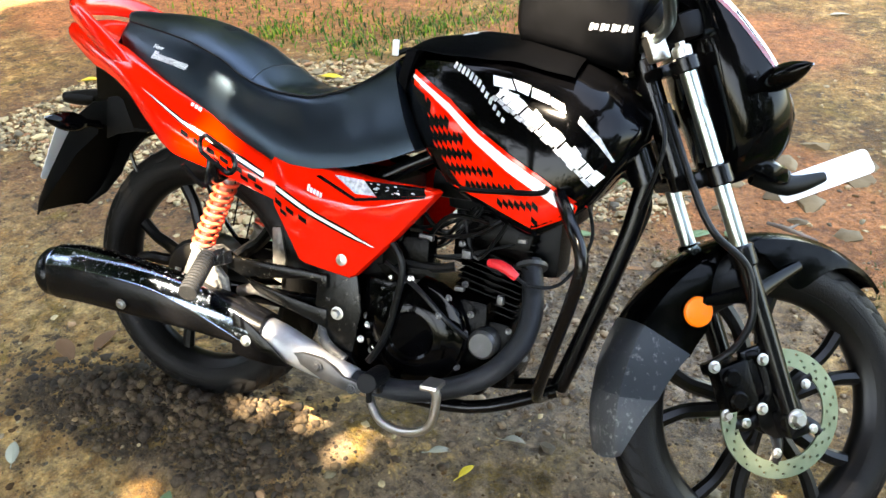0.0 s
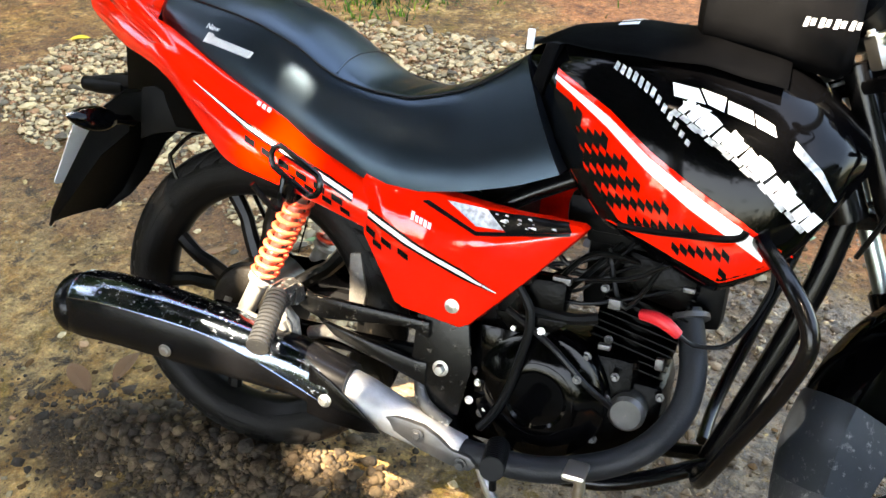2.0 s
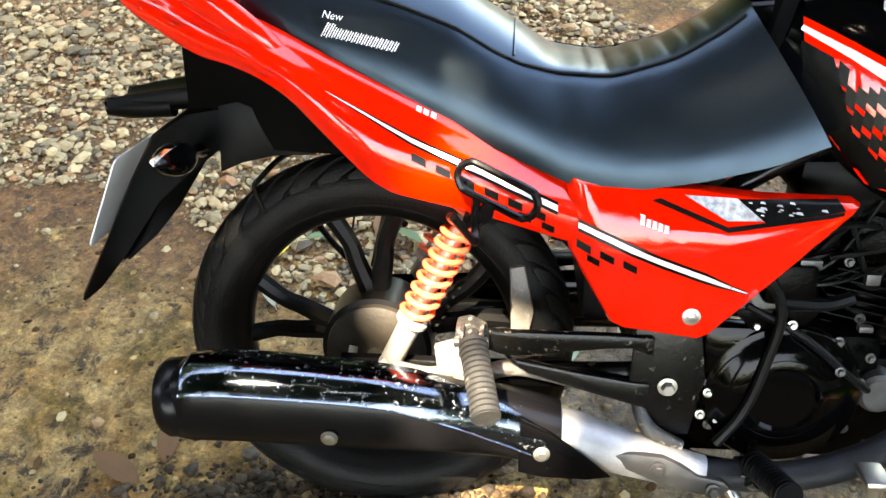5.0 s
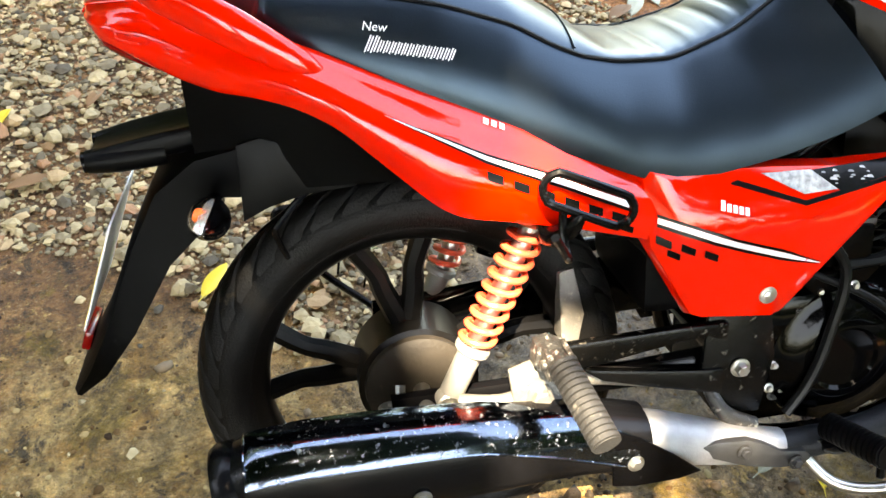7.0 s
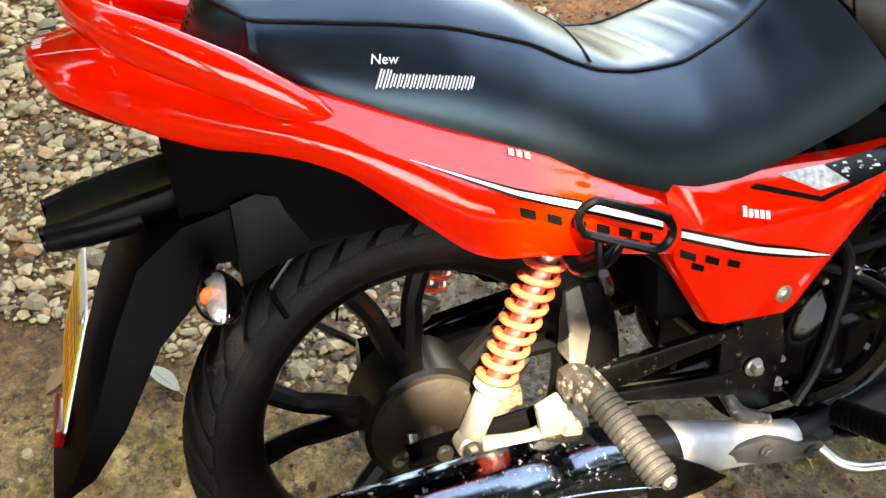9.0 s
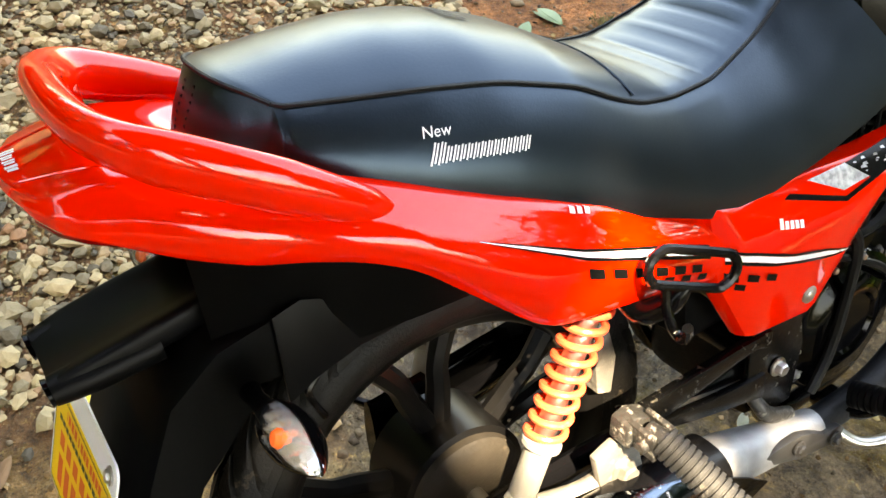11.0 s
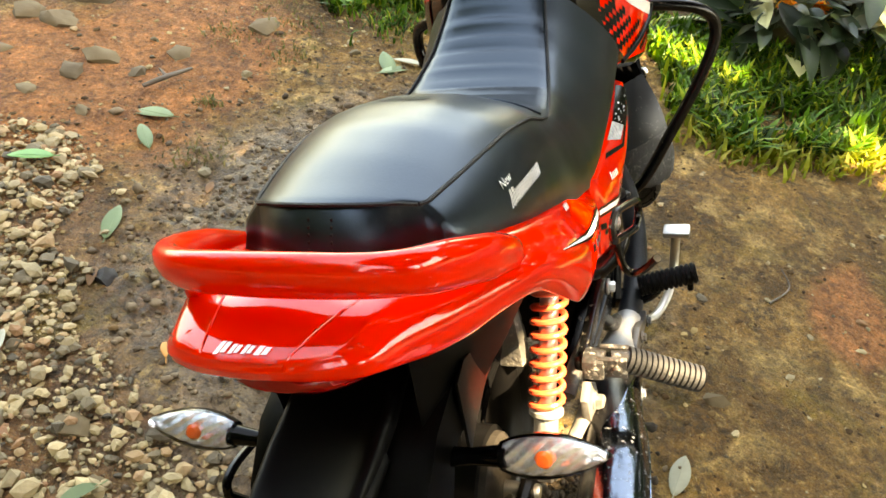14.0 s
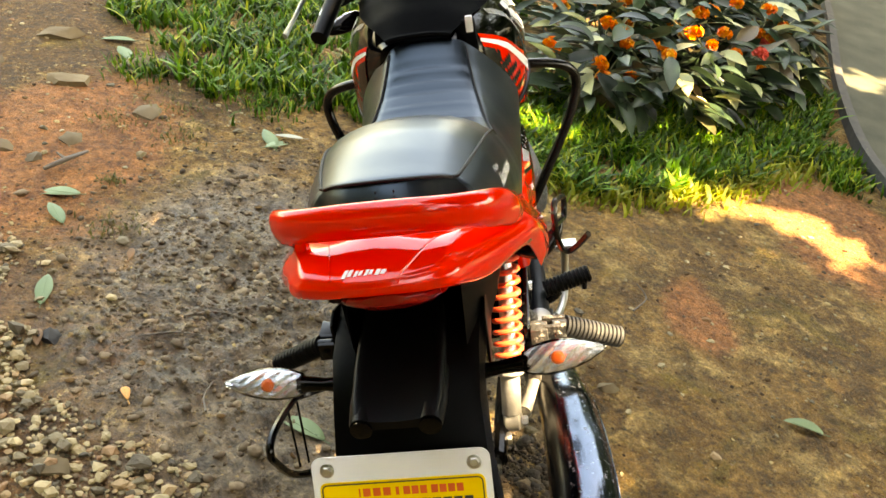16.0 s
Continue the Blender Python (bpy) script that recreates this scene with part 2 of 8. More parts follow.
def lathe(bm, prof, m=Matrix(), seg=32, closed=False):
    """Turns prof, pairs of (radius, height), about the z axis of m."""
    rings = []
    for k in range(seg):
        c, s = math.cos(2 * math.pi * k / seg), math.sin(2 * math.pi * k / seg)
        rings.append([bm.verts.new(m @ V(r * c, r * s, h)) for r, h in prof])
    q = len(prof)
    for k in range(seg):
        a, b = rings[k], rings[(k + 1) % seg]
        for i in range(q if closed else q - 1):
            bm.faces.new((a[i], b[i], b[(i + 1) % q], a[(i + 1) % q]))
    if not closed:
        if prof[0][0] > 1e-5:
            bm.faces.new([r[0] for r in rings][::-1])
        if prof[-1][0] > 1e-5:
            bm.faces.new([r[-1] for r in rings])
    bmesh.ops.remove_doubles(bm, verts=[v for r in rings for v in r], dist=1e-6)

def axis_to(p, d):
    """A matrix at p whose z axis points along d."""
    return Matrix.Translation(p) @ Vector(d).to_track_quat("Z", "Y").to_matrix().to_4x4()

def rod(bm, a, b, r, seg=12, bevel=0.0015, r2=None):
    a, b = Vector(a), Vector(b)
    h = (b - a).length
    r2 = r if r2 is None else r2
    lathe(bm, [(0, 0), (r - bevel, 0), (r, bevel), (r2, h - bevel), (r2 - bevel, h), (0, h)], axis_to(a, b - a), seg)

def bolt(bm, p, d, r=0.007, h=0.006):
    """A hexagon head with a washer."""
    m = axis_to(p, d)
    lathe(bm, [(0, -0.001), (r * 1.45, -0.001), (r * 1.45, 0.0015), (r * 1.1, 0.002), (0, 0.002)], m, 16)
    lathe(bm, [(0, 0.001), (r, 0.001), (r, h * 0.8), (r * 0.8, h), (0, h)], m, 6)

def slab(bm, outline, t, m=Matrix(), bevel=0.0):
    """A plate: outline in x, y, thickness t along z, laid by m."""
    vs = [bm.verts.new(m @ V(x, y, -t / 2)) for x, y in outline]
    f = bm.faces.new(vs)
    got = bmesh.ops.extrude_face_region(bm, geom=[f])
    top = [g for g in got["geom"] if isinstance(g, bmesh.types.BMVert)]
    bmesh.ops.translate(bm, verts=top, vec=m.to_3x3() @ V(0, 0, t))
    if bevel > 0:
        es = [e for e in {e for v in vs + top for e in v.link_edges}]
        bmesh.ops.bevel(bm, geom=es, offset=bevel, segments=2, profile=0.6, affect="EDGES")

def block(bm, c, size, m=Matrix(), bevel=0.003):
    x, y, z = (s / 2 for s in size)
    vs = [bm.verts.new(m @ (Vector(c) + V(a * x, b * y, d * z))) for a in (-1, 1) for b in (-1, 1) for d in (-1, 1)]
    fs = [bm.faces.new([vs[i] for i in q]) for q in ((0, 1, 3, 2), (4, 6, 7, 5), (0, 4, 5, 1), (2, 3, 7, 6), (0, 2, 6, 4), (1, 5, 7, 3))]
    if bevel:
        bmesh.ops.bevel(bm, geom=list({e for f in fs for e in f.edges}), offset=bevel, segments=2, profile=0.6, affect="EDGES")

def roundrect(w, h, r, n=5):
    out = []
    for cx, cy, a0 in ((w / 2 - r, h / 2 - r, 0), (-w / 2 + r, h / 2 - r, 90), (-w / 2 + r, -h / 2 + r, 180), (w / 2 - r, -h / 2 + r, 270)):
        for k in range(n + 1):
            a = radians(a0 + 90 * k / n)
            out.append((cx + r * math.cos(a), cy + r * math.sin(a)))
    return out

def tree_of(obs):
    """A search tree of meshes that all sit in one frame."""
    from mathutils.bvhtree import BVHTree
    vs, fs = [], []
    for ob in obs:
        o = len(vs)
        vs += [v.co.copy() for v in ob.data.vertices]
        fs += [[i + o for i in p.vertices] for p in ob.data.polygons]
    return BVHTree.FromPolygons(vs, fs)

def decal(bm, bvh, quad, start, way, nu=4, nv=4, lift=0.0012, m=None):
    """Lays a four-sided patch onto a surface: quad holds four places, seen along way."""
    a, b, c, d = (Vector(q) for q in quad)
    way = Vector(way).normalized()
    grid = []
    for i in range(nu + 1):
        row = []
        for j in range(nv + 1):
            u, v = i / nu, j / nv
            p = (a * (1 - u) + b * u) * (1 - v) + (d * (1 - u) + c * u) * v
            hit, nor, _, _ = bvh.ray_cast(p - way * start, way)
            if hit is None:
                row.append(None)
                continue
            if nor.dot(way) > 0:
                nor = -nor
            row.append(bm.verts.new(hit + nor * lift))
        grid.append(row)
    for i in range(nu):
        for j in range(nv):
            q = (grid[i][j], grid[i + 1][j], grid[i + 1][j + 1], grid[i][j + 1])
            if None not in q:
                bm.faces.new(q)

# ---------------------------------------------------------------- ground
def ground_z(x, y):
    """Height of the soil: nearly level, a mound of mud at the rear wheel, a low bank behind."""
    z = 0.012 * noise.noise((x * 0.9, y * 0.9, 3.1)) + 0.006 * noise.noise((x * 3.1, y * 3.1, 7.7)) + 0.0028 * noise.noise((x * 11, y * 11, 1.7))
    near = math.exp(-((x - 0.6) / 1.5) ** 4 - (y / 1.5) ** 4)
    damp = 0.30 + 1.05 * math.exp(-((x - 0.75) / 0.75) ** 2 - ((y - 0.5) / 0.5) ** 2)
    z += near * damp * (0.020 * (0.45 - abs(noise.noise((x * 11, y * 11, 4.4)))) + 0.015 * (0.45 - abs(noise.noise((x * 23, y * 23, 6.1)))) + 0.005 * noise.noise((x * 45, y * 45, 2.1)))
    d = math.hypot((x - 0.0) / 0.42, (y + 0.10) / 0.26)
    z += 0.048 * math.exp(-d * d)
    d = math.hypot((x - 1.25) / 0.4, (y + 0.08) / 0.3)
    z -= 0.012 * math.exp(-d * d)
    heap = math.exp(-(((x + 0.10) / 0.34) ** 2 + ((y + 0.19) / 0.10) ** 2)) + 0.6 * math.exp(-(((x - 0.16) / 0.12) ** 2 + ((y + 0.23) / 0.07) ** 2))
    z += heap * (0.016 + 0.03 * abs(noise.noise((x * 24, y * 24, 5.0))) + 0.018 * noise.noise((x * 9, y * 9, 2.0)))
    far = max(0.0, math.hypot(x - 0.6, y) - 2.2)
    z += 0.015 * noise.noise((x * 0.4, y * 0.4, 9.0)) * min(far, 4)
    return z

def ground_material():
    m = bpy.data.materials.new("trodden_soil")
    m.use_nodes = True
    nt = m.node_tree
    b = nt.nodes["Principled BSDF"]
    tc = nt.nodes.new("ShaderNodeTexCoord")
    def tex(scale, detail=8.0, rough=0.6, dist=0.0):
        n = nt.nodes.new("ShaderNodeTexNoise")
        n.inputs["Scale"].default_value, n.inputs["Detail"].default_value = scale, detail
        n.inputs["Roughness"].default_value, n.inputs["Distortion"].default_value = rough, dist
        nt.links.new(tc.outputs["Object"], n.inputs["Vector"])
        return n.outputs[0]
    def ramp(v, lo, hi):
        r = nt.nodes.new("ShaderNodeMapRange")
        r.inputs[1].default_value, r.inputs[2].default_value = lo, hi
        nt.links.new(v, r.inputs[0])
        return r.outputs[0]
    def mix(f, a, c):
        x = nt.nodes.new("ShaderNodeMix")
        x.data_type = "RGBA"
        for sock, val in ((x.inputs[6], a), (x.inputs[7], c)):
            if isinstance(val, tuple):
                sock.default_value = (*val, 1)
            else:
                nt.links.new(val, sock)
        nt.links.new(f, x.inputs[0])
        return x.outputs[2]
    def spot(cx, cy, rx, ry, wob=0.35, soft=0.35):
        """A blot of soil with a ragged edge, at its own place on the ground."""
        mp = nt.nodes.new("ShaderNodeMapping")
        mp.inputs["Location"].default_value = (-cx / rx, -cy / ry, 0)
        mp.inputs["Scale"].default_value = (1 / rx, 1 / ry, 0)
        nt.links.new(tc.outputs["Object"], mp.inputs[0])
        ln = nt.nodes.new("ShaderNodeVectorMath")
        ln.operation = "LENGTH"
        nt.links.new(mp.outputs[0], ln.inputs[0])
        ad = nt.nodes.new("ShaderNodeMath")
        ad.operation = "MULTIPLY_ADD"
        nt.links.new(tex(5.0, 7.0), ad.inputs[0])
        ad.inputs[1].default_value = wob * 3
        nt.links.new(ln.outputs["Value"], ad.inputs[2])
        return ramp(ad.outputs[0], 1.0 + wob * 1.5 + soft / 2, 1.0 + wob * 1.5 - soft / 2)
    base = mix(ramp(tex(2.2), 0.38, 0.62), SOIL["tan"], SOIL["brown"])
    base = mix(ramp(tex(7.0, 9, 0.7), 0.50, 0.66), base, SOIL["pale"])
    base = mix(ramp(tex(1.3, 6, 0.6, 0.6), 0.56, 0.68), base, SOIL["moss"])
    for c in ((0.75, 0.45, 0.65, 0.45), (0.30, 0.30, 0.45, 0.35), (-0.05, -0.20, 0.45, 0.16), (0.75, -0.08, 0.55, 0.25)):
        base = mix(spot(*c), base, SOIL["wet"])
    for c in ((2.25, 1.75, 0.75, 0.45), (1.55, 1.15, 0.3, 0.1), (2.05, 0.95, 0.35, 0.25)):
        base = mix(spot(*c), base, SOIL["brown"])
    for c in ((-0.75, 0.15, 0.65, 0.55), (-0.55, -0.5, 0.6, 0.25), (-1.5, 0.6, 0.7, 0.5)):
        base = mix(spot(*c), base, mix(ramp(tex(9.0, 9, 0.75), 0.42, 0.58), SOIL["straw"], SOIL["tan"]))
    base = mix(spot(-0.6, 1.3, 1.5, 0.85), base, SOIL["gravelbed"])
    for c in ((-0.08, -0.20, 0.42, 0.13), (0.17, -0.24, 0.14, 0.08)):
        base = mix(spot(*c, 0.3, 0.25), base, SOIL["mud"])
    plain = base
    base = mix(ramp(tex(16.0, 10, 0.80, 0.4), 0.53, 0.60), base, SOIL["dark"])
    base = mix(ramp(tex(26.0, 8, 0.78), 0.58, 0.64), base, SOIL["pale"])
    base = mix(spot(0.9, -1.35, 1.7, 1.0, 0.25, 0.8), base, mix(ramp(tex(2.6, 4, 0.5), 0.3, 0.7), plain, base))      # trodden smooth
    base = mix(ramp(tex(3.6, 10, 0.72, 0.8), 0.55, 0.63), base, SOIL["moss"])
    base = mix(ramp(tex(5.1, 10, 0.75, 0.5), 0.60, 0.66), base, SOIL["pale"])
    for c in ((1.35, 1.25, 0.62, 0.33), (1.0, 1.6, 0.5, 0.3), (1.75, -1.45, 0.45, 0.28), (1.05, -0.75, 0.18, 0.10), (-2.3, 3.2, 1.6, 1.0), (0.5, 3.0, 0.9, 0.6)):
        base = mix(spot(*c), base, mix(ramp(tex(9.0, 9, 0.7), 0.40, 0.66), SOIL["red"], SOIL["rust"]))
    base = mix(spot(0.7, 0.2, 5.4, 5.4, 0.1), (0.030, 0.045, 0.012), base)      # unseen far ground, coloured dark green to cut its yellow bounce light
    grit = tex(160.0, 4, 0.7)
    base = mix(ramp(grit, 0.60, 0.72), base, SOIL["grit"])
    base = mix(ramp(tex(90.0, 3, 0.7), 0.62, 0.70), base, SOIL["dark"])
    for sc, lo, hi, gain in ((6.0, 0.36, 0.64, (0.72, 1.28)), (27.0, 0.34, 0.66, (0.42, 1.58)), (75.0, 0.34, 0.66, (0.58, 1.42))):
        sh = nt.nodes.new("ShaderNodeMapRange")      # relief shading put into the colour: random lighter tops, darker hollows
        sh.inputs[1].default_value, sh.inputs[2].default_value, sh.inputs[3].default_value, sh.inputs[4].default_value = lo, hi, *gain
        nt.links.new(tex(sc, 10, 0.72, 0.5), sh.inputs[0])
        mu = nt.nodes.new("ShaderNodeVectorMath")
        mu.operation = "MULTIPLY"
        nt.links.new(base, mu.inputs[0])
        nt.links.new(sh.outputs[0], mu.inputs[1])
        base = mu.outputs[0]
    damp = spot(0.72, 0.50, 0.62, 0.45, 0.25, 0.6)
    crease_shade = ramp(tex(30.0, 8, 0.62, 1.4), 0.455, 0.395)      # shade of creases between the trodden ridges, painted as dark lines
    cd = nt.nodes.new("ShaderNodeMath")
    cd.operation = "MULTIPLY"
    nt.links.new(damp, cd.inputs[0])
    nt.links.new(crease_shade, cd.inputs[1])
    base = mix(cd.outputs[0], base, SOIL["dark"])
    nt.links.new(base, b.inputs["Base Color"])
    r = nt.nodes.new("ShaderNodeMapRange")
    r.inputs[3].default_value, r.inputs[4].default_value = 0.95, 0.42
    nt.links.new(damp, r.inputs[0])
    nt.links.new(r.outputs[0], b.inputs["Roughness"])
    prev = None
    for sc, ds in ((14.0, 0.09), (48.0, 0.045), (190.0, 0.012)):
        bp = nt.nodes.new("ShaderNodeBump")
        bp.inputs["Strength"].default_value, bp.inputs["Distance"].default_value = 0.8, ds
        nt.links.new(tex(sc, 6, 0.65), bp.inputs["Height"])
        if prev:
            nt.links.new(prev, bp.inputs["Normal"])
        prev = bp.outputs[0]
    nt.links.new(prev, b.inputs["Normal"])
    return m
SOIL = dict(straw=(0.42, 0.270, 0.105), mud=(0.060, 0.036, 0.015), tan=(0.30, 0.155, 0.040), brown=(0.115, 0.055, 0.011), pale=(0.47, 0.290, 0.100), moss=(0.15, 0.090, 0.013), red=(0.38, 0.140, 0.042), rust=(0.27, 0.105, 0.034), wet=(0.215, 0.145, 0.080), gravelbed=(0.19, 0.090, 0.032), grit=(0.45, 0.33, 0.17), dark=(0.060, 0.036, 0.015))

def axis(lo, hi, step, out):
    a = list(np.arange(lo, hi + step / 2, step))
    left, right, d = [], [], step
    p, q = lo, hi
    while p > -out:
        d *= 1.35
        p, q = p - d, q + d
        left.insert(0, p)
        right.append(q)
    return left + a + right
gx, gy = axis(-1.6, 2.8, 0.0115, 300.0), axis(-1.6, 1.9, 0.0115, 300.0)
verts = [(x, y, ground_z(x, y) if abs(x) < 30 and abs(y) < 30 else 0.0) for y in gy for x in gx]
nx = len(gx)
faces = [(j * nx + i, j * nx + i + 1, (j + 1) * nx + i + 1, (j + 1) * nx + i) for j in range(len(gy) - 1) for i in range(nx - 1)]
me = bpy.data.meshes.new("ground")
me.from_pydata(verts, [], faces)
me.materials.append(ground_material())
for p in me.polygons:
    p.use_smooth = True
ground = tagged(new("ground", me), "trodden brown earth with damp mud, red soil and grit", "ground", kind="structure")

# ---------------------------------------------------------------- the motorcycle
# All its meshes are built about the rear axle: x ahead, y to its left, z up.
bike = new("motorcycle")
bike.matrix_world = Matrix.Translation((0, 0.0048, 0.332)) @ pose(0, 0, 0, LEAN, 0, 0) @ Matrix.Translation((0.62, 0, -0.30))
tagged(bike, "red and black commuter motorcycle, mud-splashed, leaning on its side stand", "motorcycle")
FRAME_OFF = Matrix.Translation((-0.62, 0, 0.30))

def bpart(name, bm, mat, parent=None, label="", smooth=38):
    """A part of the motorcycle, in axle coordinates."""
    bm.transform(FRAME_OFF)
    return part(name, bm, mat, parent or bike, label, smooth)

R_TYRE = 0.302
# steering: 36.6 degrees to the left, rake 23.8 degrees; frame at the front axle
RK, DEL = 0.4161, 0.639
ax_a = V(-math.sin(RK), 0, math.cos(RK))
ax_f = V(math.cos(RK), 0, math.sin(RK)) * math.cos(DEL) + V(0, 1, 0) * math.sin(DEL)
ax_l = -V(math.cos(RK), 0, math.sin(RK)) * math.sin(DEL) + V(0, 1, 0) * math.cos(DEL)
STEER = Matrix(((ax_f.x, ax_l.x, ax_a.x, 1.2486), (ax_f.y, ax_l.y, ax_a.y, 0.0148), (ax_f.z, ax_l.z, ax_a.z, -0.0566), (0, 0, 0, 1)))

def spart(name, bm, mat, parent=None, label="", smooth=38):
    """A part that turns with the steering, built in the fork's frame: x ahead, y left, z up along the fork, from the front axle."""
    bm.transform(STEER)
    return bpart(name, bm, mat, parent, label, smooth)

WHEEL = pose(0, 0, 0, 90, 0, 0)               # lathe axis along -y

def wheel(place, width, rear):
    """Cast wheel: rim with five split spokes and hub, tyre with tread blocks."""
    put = spart if place == "front" else bpart
    bm = bmesh.new()
    w = width / 2
    prof = [(0.232, -w * 0.62), (0.236, -w * 0.7), (0.229, -w * 0.72), (0.222, -w * 0.6), (0.214, -w * 0.5), (0.207, -w * 0.3), (0.205, 0), (0.207, w * 0.3), (0.214, w * 0.5), (0.222, w * 0.6), (0.229, w * 0.72), (0.236, w * 0.7), (0.232, w * 0.62), (0.222, 0)]
    lathe(bm, prof, WHEEL, 72, closed=True)
    hub = 0.085 if rear else 0.045
    hw = 0.06 if rear else 0.045
    lathe(bm, [(0, -hw), (hub * 0.5, -hw), (hub * 0.62, -hw * 0.9), (hub, -hw * 0.72), (hub, hw * 0.72), (hub * 0.6, hw * 0.9), (0, hw)], WHEEL, 40)
    rim = put("rear_wheel" if rear else "front_wheel", bm, RIM, None, "black cast alloy wheel with five split spokes, muddy")
    for k in range(5):
        base = 2 * math.pi * k / 5 + (0.42 if rear else 0.15)
        for s in (-1, 1):
            bm = bmesh.new()
            a0, a1, a2 = base + s * 0.16, base + s * 0.17, base + s * 0.24
            pts = [(hub * 0.85, base + s * 0.10 * (0.06 / hub)), (0.105 + hub * 0.3, a0), (0.165, a1), (0.216, a2)]
            p3 = [V(r * math.cos(a), 0, r * math.sin(a)) for r, a in pts]
            sweep(bm, p3, [0.016, 0.014, 0.013, 0.0145], 8, 4, flat=1.1, up=(0, 1, 0))
            put("spoke", bm, RIM, rim)
    bm = bmesh.new()
    rt = R_TYRE - w * 0.92
    prof = [(0.226, -w * 0.62), (0.234, -w * 0.86), (0.25, -w * 1.0), (0.268, -w * 0.99), (0.279, -w * 0.85), (0.289, -w * 0.57), (0.295, -w * 0.28), (R_TYRE - 0.005, 0), (0.295, w * 0.28), (0.289, w * 0.57), (0.279, w * 0.85), (0.268, w * 0.99), (0.25, w), (0.234, w * 0.86), (0.226, w * 0.62), (0.228, 0)]
    lathe(bm, prof, WHEEL, 96, closed=True)
    tyre = put("tyre", bm, RUBBER, rim, "black road tyre with slanted grooves, dried mud in the tread")
    # sipes: thin dark grooves are the gaps between raised tread blocks
    bm = bmesh.new()
    nb = 38
    for k in range(nb):
        a0 = 2 * math.pi * k / nb
        for s in (-1, 1):
            rows = []
            for j in range(4):
                u = j / 3
                yy = s * w * (0.10 + 0.82 * u)
                rr = float(np.interp(abs(yy) / w, [0, 0.28, 0.58, 0.86, 0.99], [R_TYRE, 0.300, 0.294, 0.283, 0.268])) + 0.0024
                sh = a0 + (0.5 if s < 0 else 0) * 2 * math.pi / nb + u * 0.24
                wd = 2 * math.pi / nb * (0.39 - 0.07 * u)
                rows.append([(rr, sh - wd, yy), (rr, sh + wd, yy), (rr - 0.007, sh + wd, yy), (rr - 0.007, sh - wd, yy)])
            loft(bm, [[V(r * math.cos(a), y, r * math.sin(a)) for r, a, y in q] for q in rows])
    t = put("tread", bm, RUBBER, rim, "", 50)
    t["kind"] = "stuff"
    # raised lettering band on the sidewall, not legible
    bm = bmesh.new()
    for s in (-1, 1):
        for k0 in (0.3, 2.4, 4.5):
            for k in range(7):
                a = k0 + k * 0.045
                block(bm, (0, 0, 0), (0.009, 0.0016, 0.012), Matrix.Translation((0.258 * math.cos(a), s * w * 1.0, 0.258 * math.sin(a))) @ Matrix.Rotation(-a, 4, "Y"), 0)
    put("sidewall_mark", bm, RUBBER, rim)["kind"] = "stuff"
    return rim, tyre

front_wheel, front_tyre = wheel("front", 0.078, False)
rear_wheel, rear_tyre = wheel("rear", 0.088, True)

# rear drum, axle nut, sprocket side
bm = bmesh.new()
lathe(bm, [(0, 0.062), (0.02, 0.064), (0.066, 0.062), (0.076, 0.055), (0.079, 0.03), (0.079, 0.02)], WHEEL, 40)
bpart("brake_drum", bm, DRUM, rear_wheel, "dark cast brake drum")
bm = bmesh.new()
lathe(bm, [(0, 0.112), (0.009, 0.112), (0.011, 0.108), (0.011, 0.098), (0.017, 0.097), (0.017, 0.09), (0.012, 0.088), (0.012, 0.06)], WHEEL, 20)
bpart("axle_nut", bm, STEEL, rear_wheel)
bm = bmesh.new()
sweep(bm, [(-0.03, -0.075, 0.02), (-0.035, -0.085, 0.0), (-0.055, -0.085, -0.005)], 0.007, 8)
bolt(bm, (-0.055, -0.088, -0.005), (0, -1, 0), 0.006)
bpart("brake_arm", bm, STEEL, rear_wheel)

# front brake disc with holes, carrier and bolts
def disc_mesh():
    bm = bmesh.new()
    rr = [0.088, 0.0935, 0.0975, 0.1015, 0.1055, 0.1095, 0.1135, 0.119]
    seg, hole = 108, set()
    for k in range(seg):
        q = k % 6
        if q == 0: hole.add((1, k))
        if q == 2: hole.add((3, k))
        if q == 4: hole.add((5, k))
    vs = {}
    for y in (-0.0632, -0.0588):
        for i, r in enumerate(rr):
            for k in range(seg):
                a = 2 * math.pi * k / seg
                vs[y, i, k] = bm.verts.new((r * math.cos(a), y, r * math.sin(a)))
    for i in range(len(rr) - 1):
        for k in range(seg):
            k2 = (k + 1) % seg
            if (i, k) in hole:
                loop = [(i, k), (i, k2), (i + 1, k2), (i + 1, k)]
                for p, q in zip(loop, loop[1:] + loop[:1]):
                    bm.faces.new((vs[-0.0632, *p], vs[-0.0632, *q], vs[-0.0588, *q], vs[-0.0588, *p]))
                continue
            for y in (-0.0632, -0.0588):
                bm.faces.new((vs[y, i, k], vs[y, i, k2], vs[y, i + 1, k2], vs[y, i + 1, k]))
    for i in (0, len(rr) - 1):
        for k in range(seg):
            k2 = (k + 1) % seg
            bm.faces.new((vs[-0.0632, i, k], vs[-0.0632, i, k2], vs[-0.0588, i, k2], vs[-0.0588, i, k]))
    return bm
disc = spart("brake_disc", disc_mesh(), DISC, front_wheel, "drilled steel brake disc")
bm = bmesh.new()
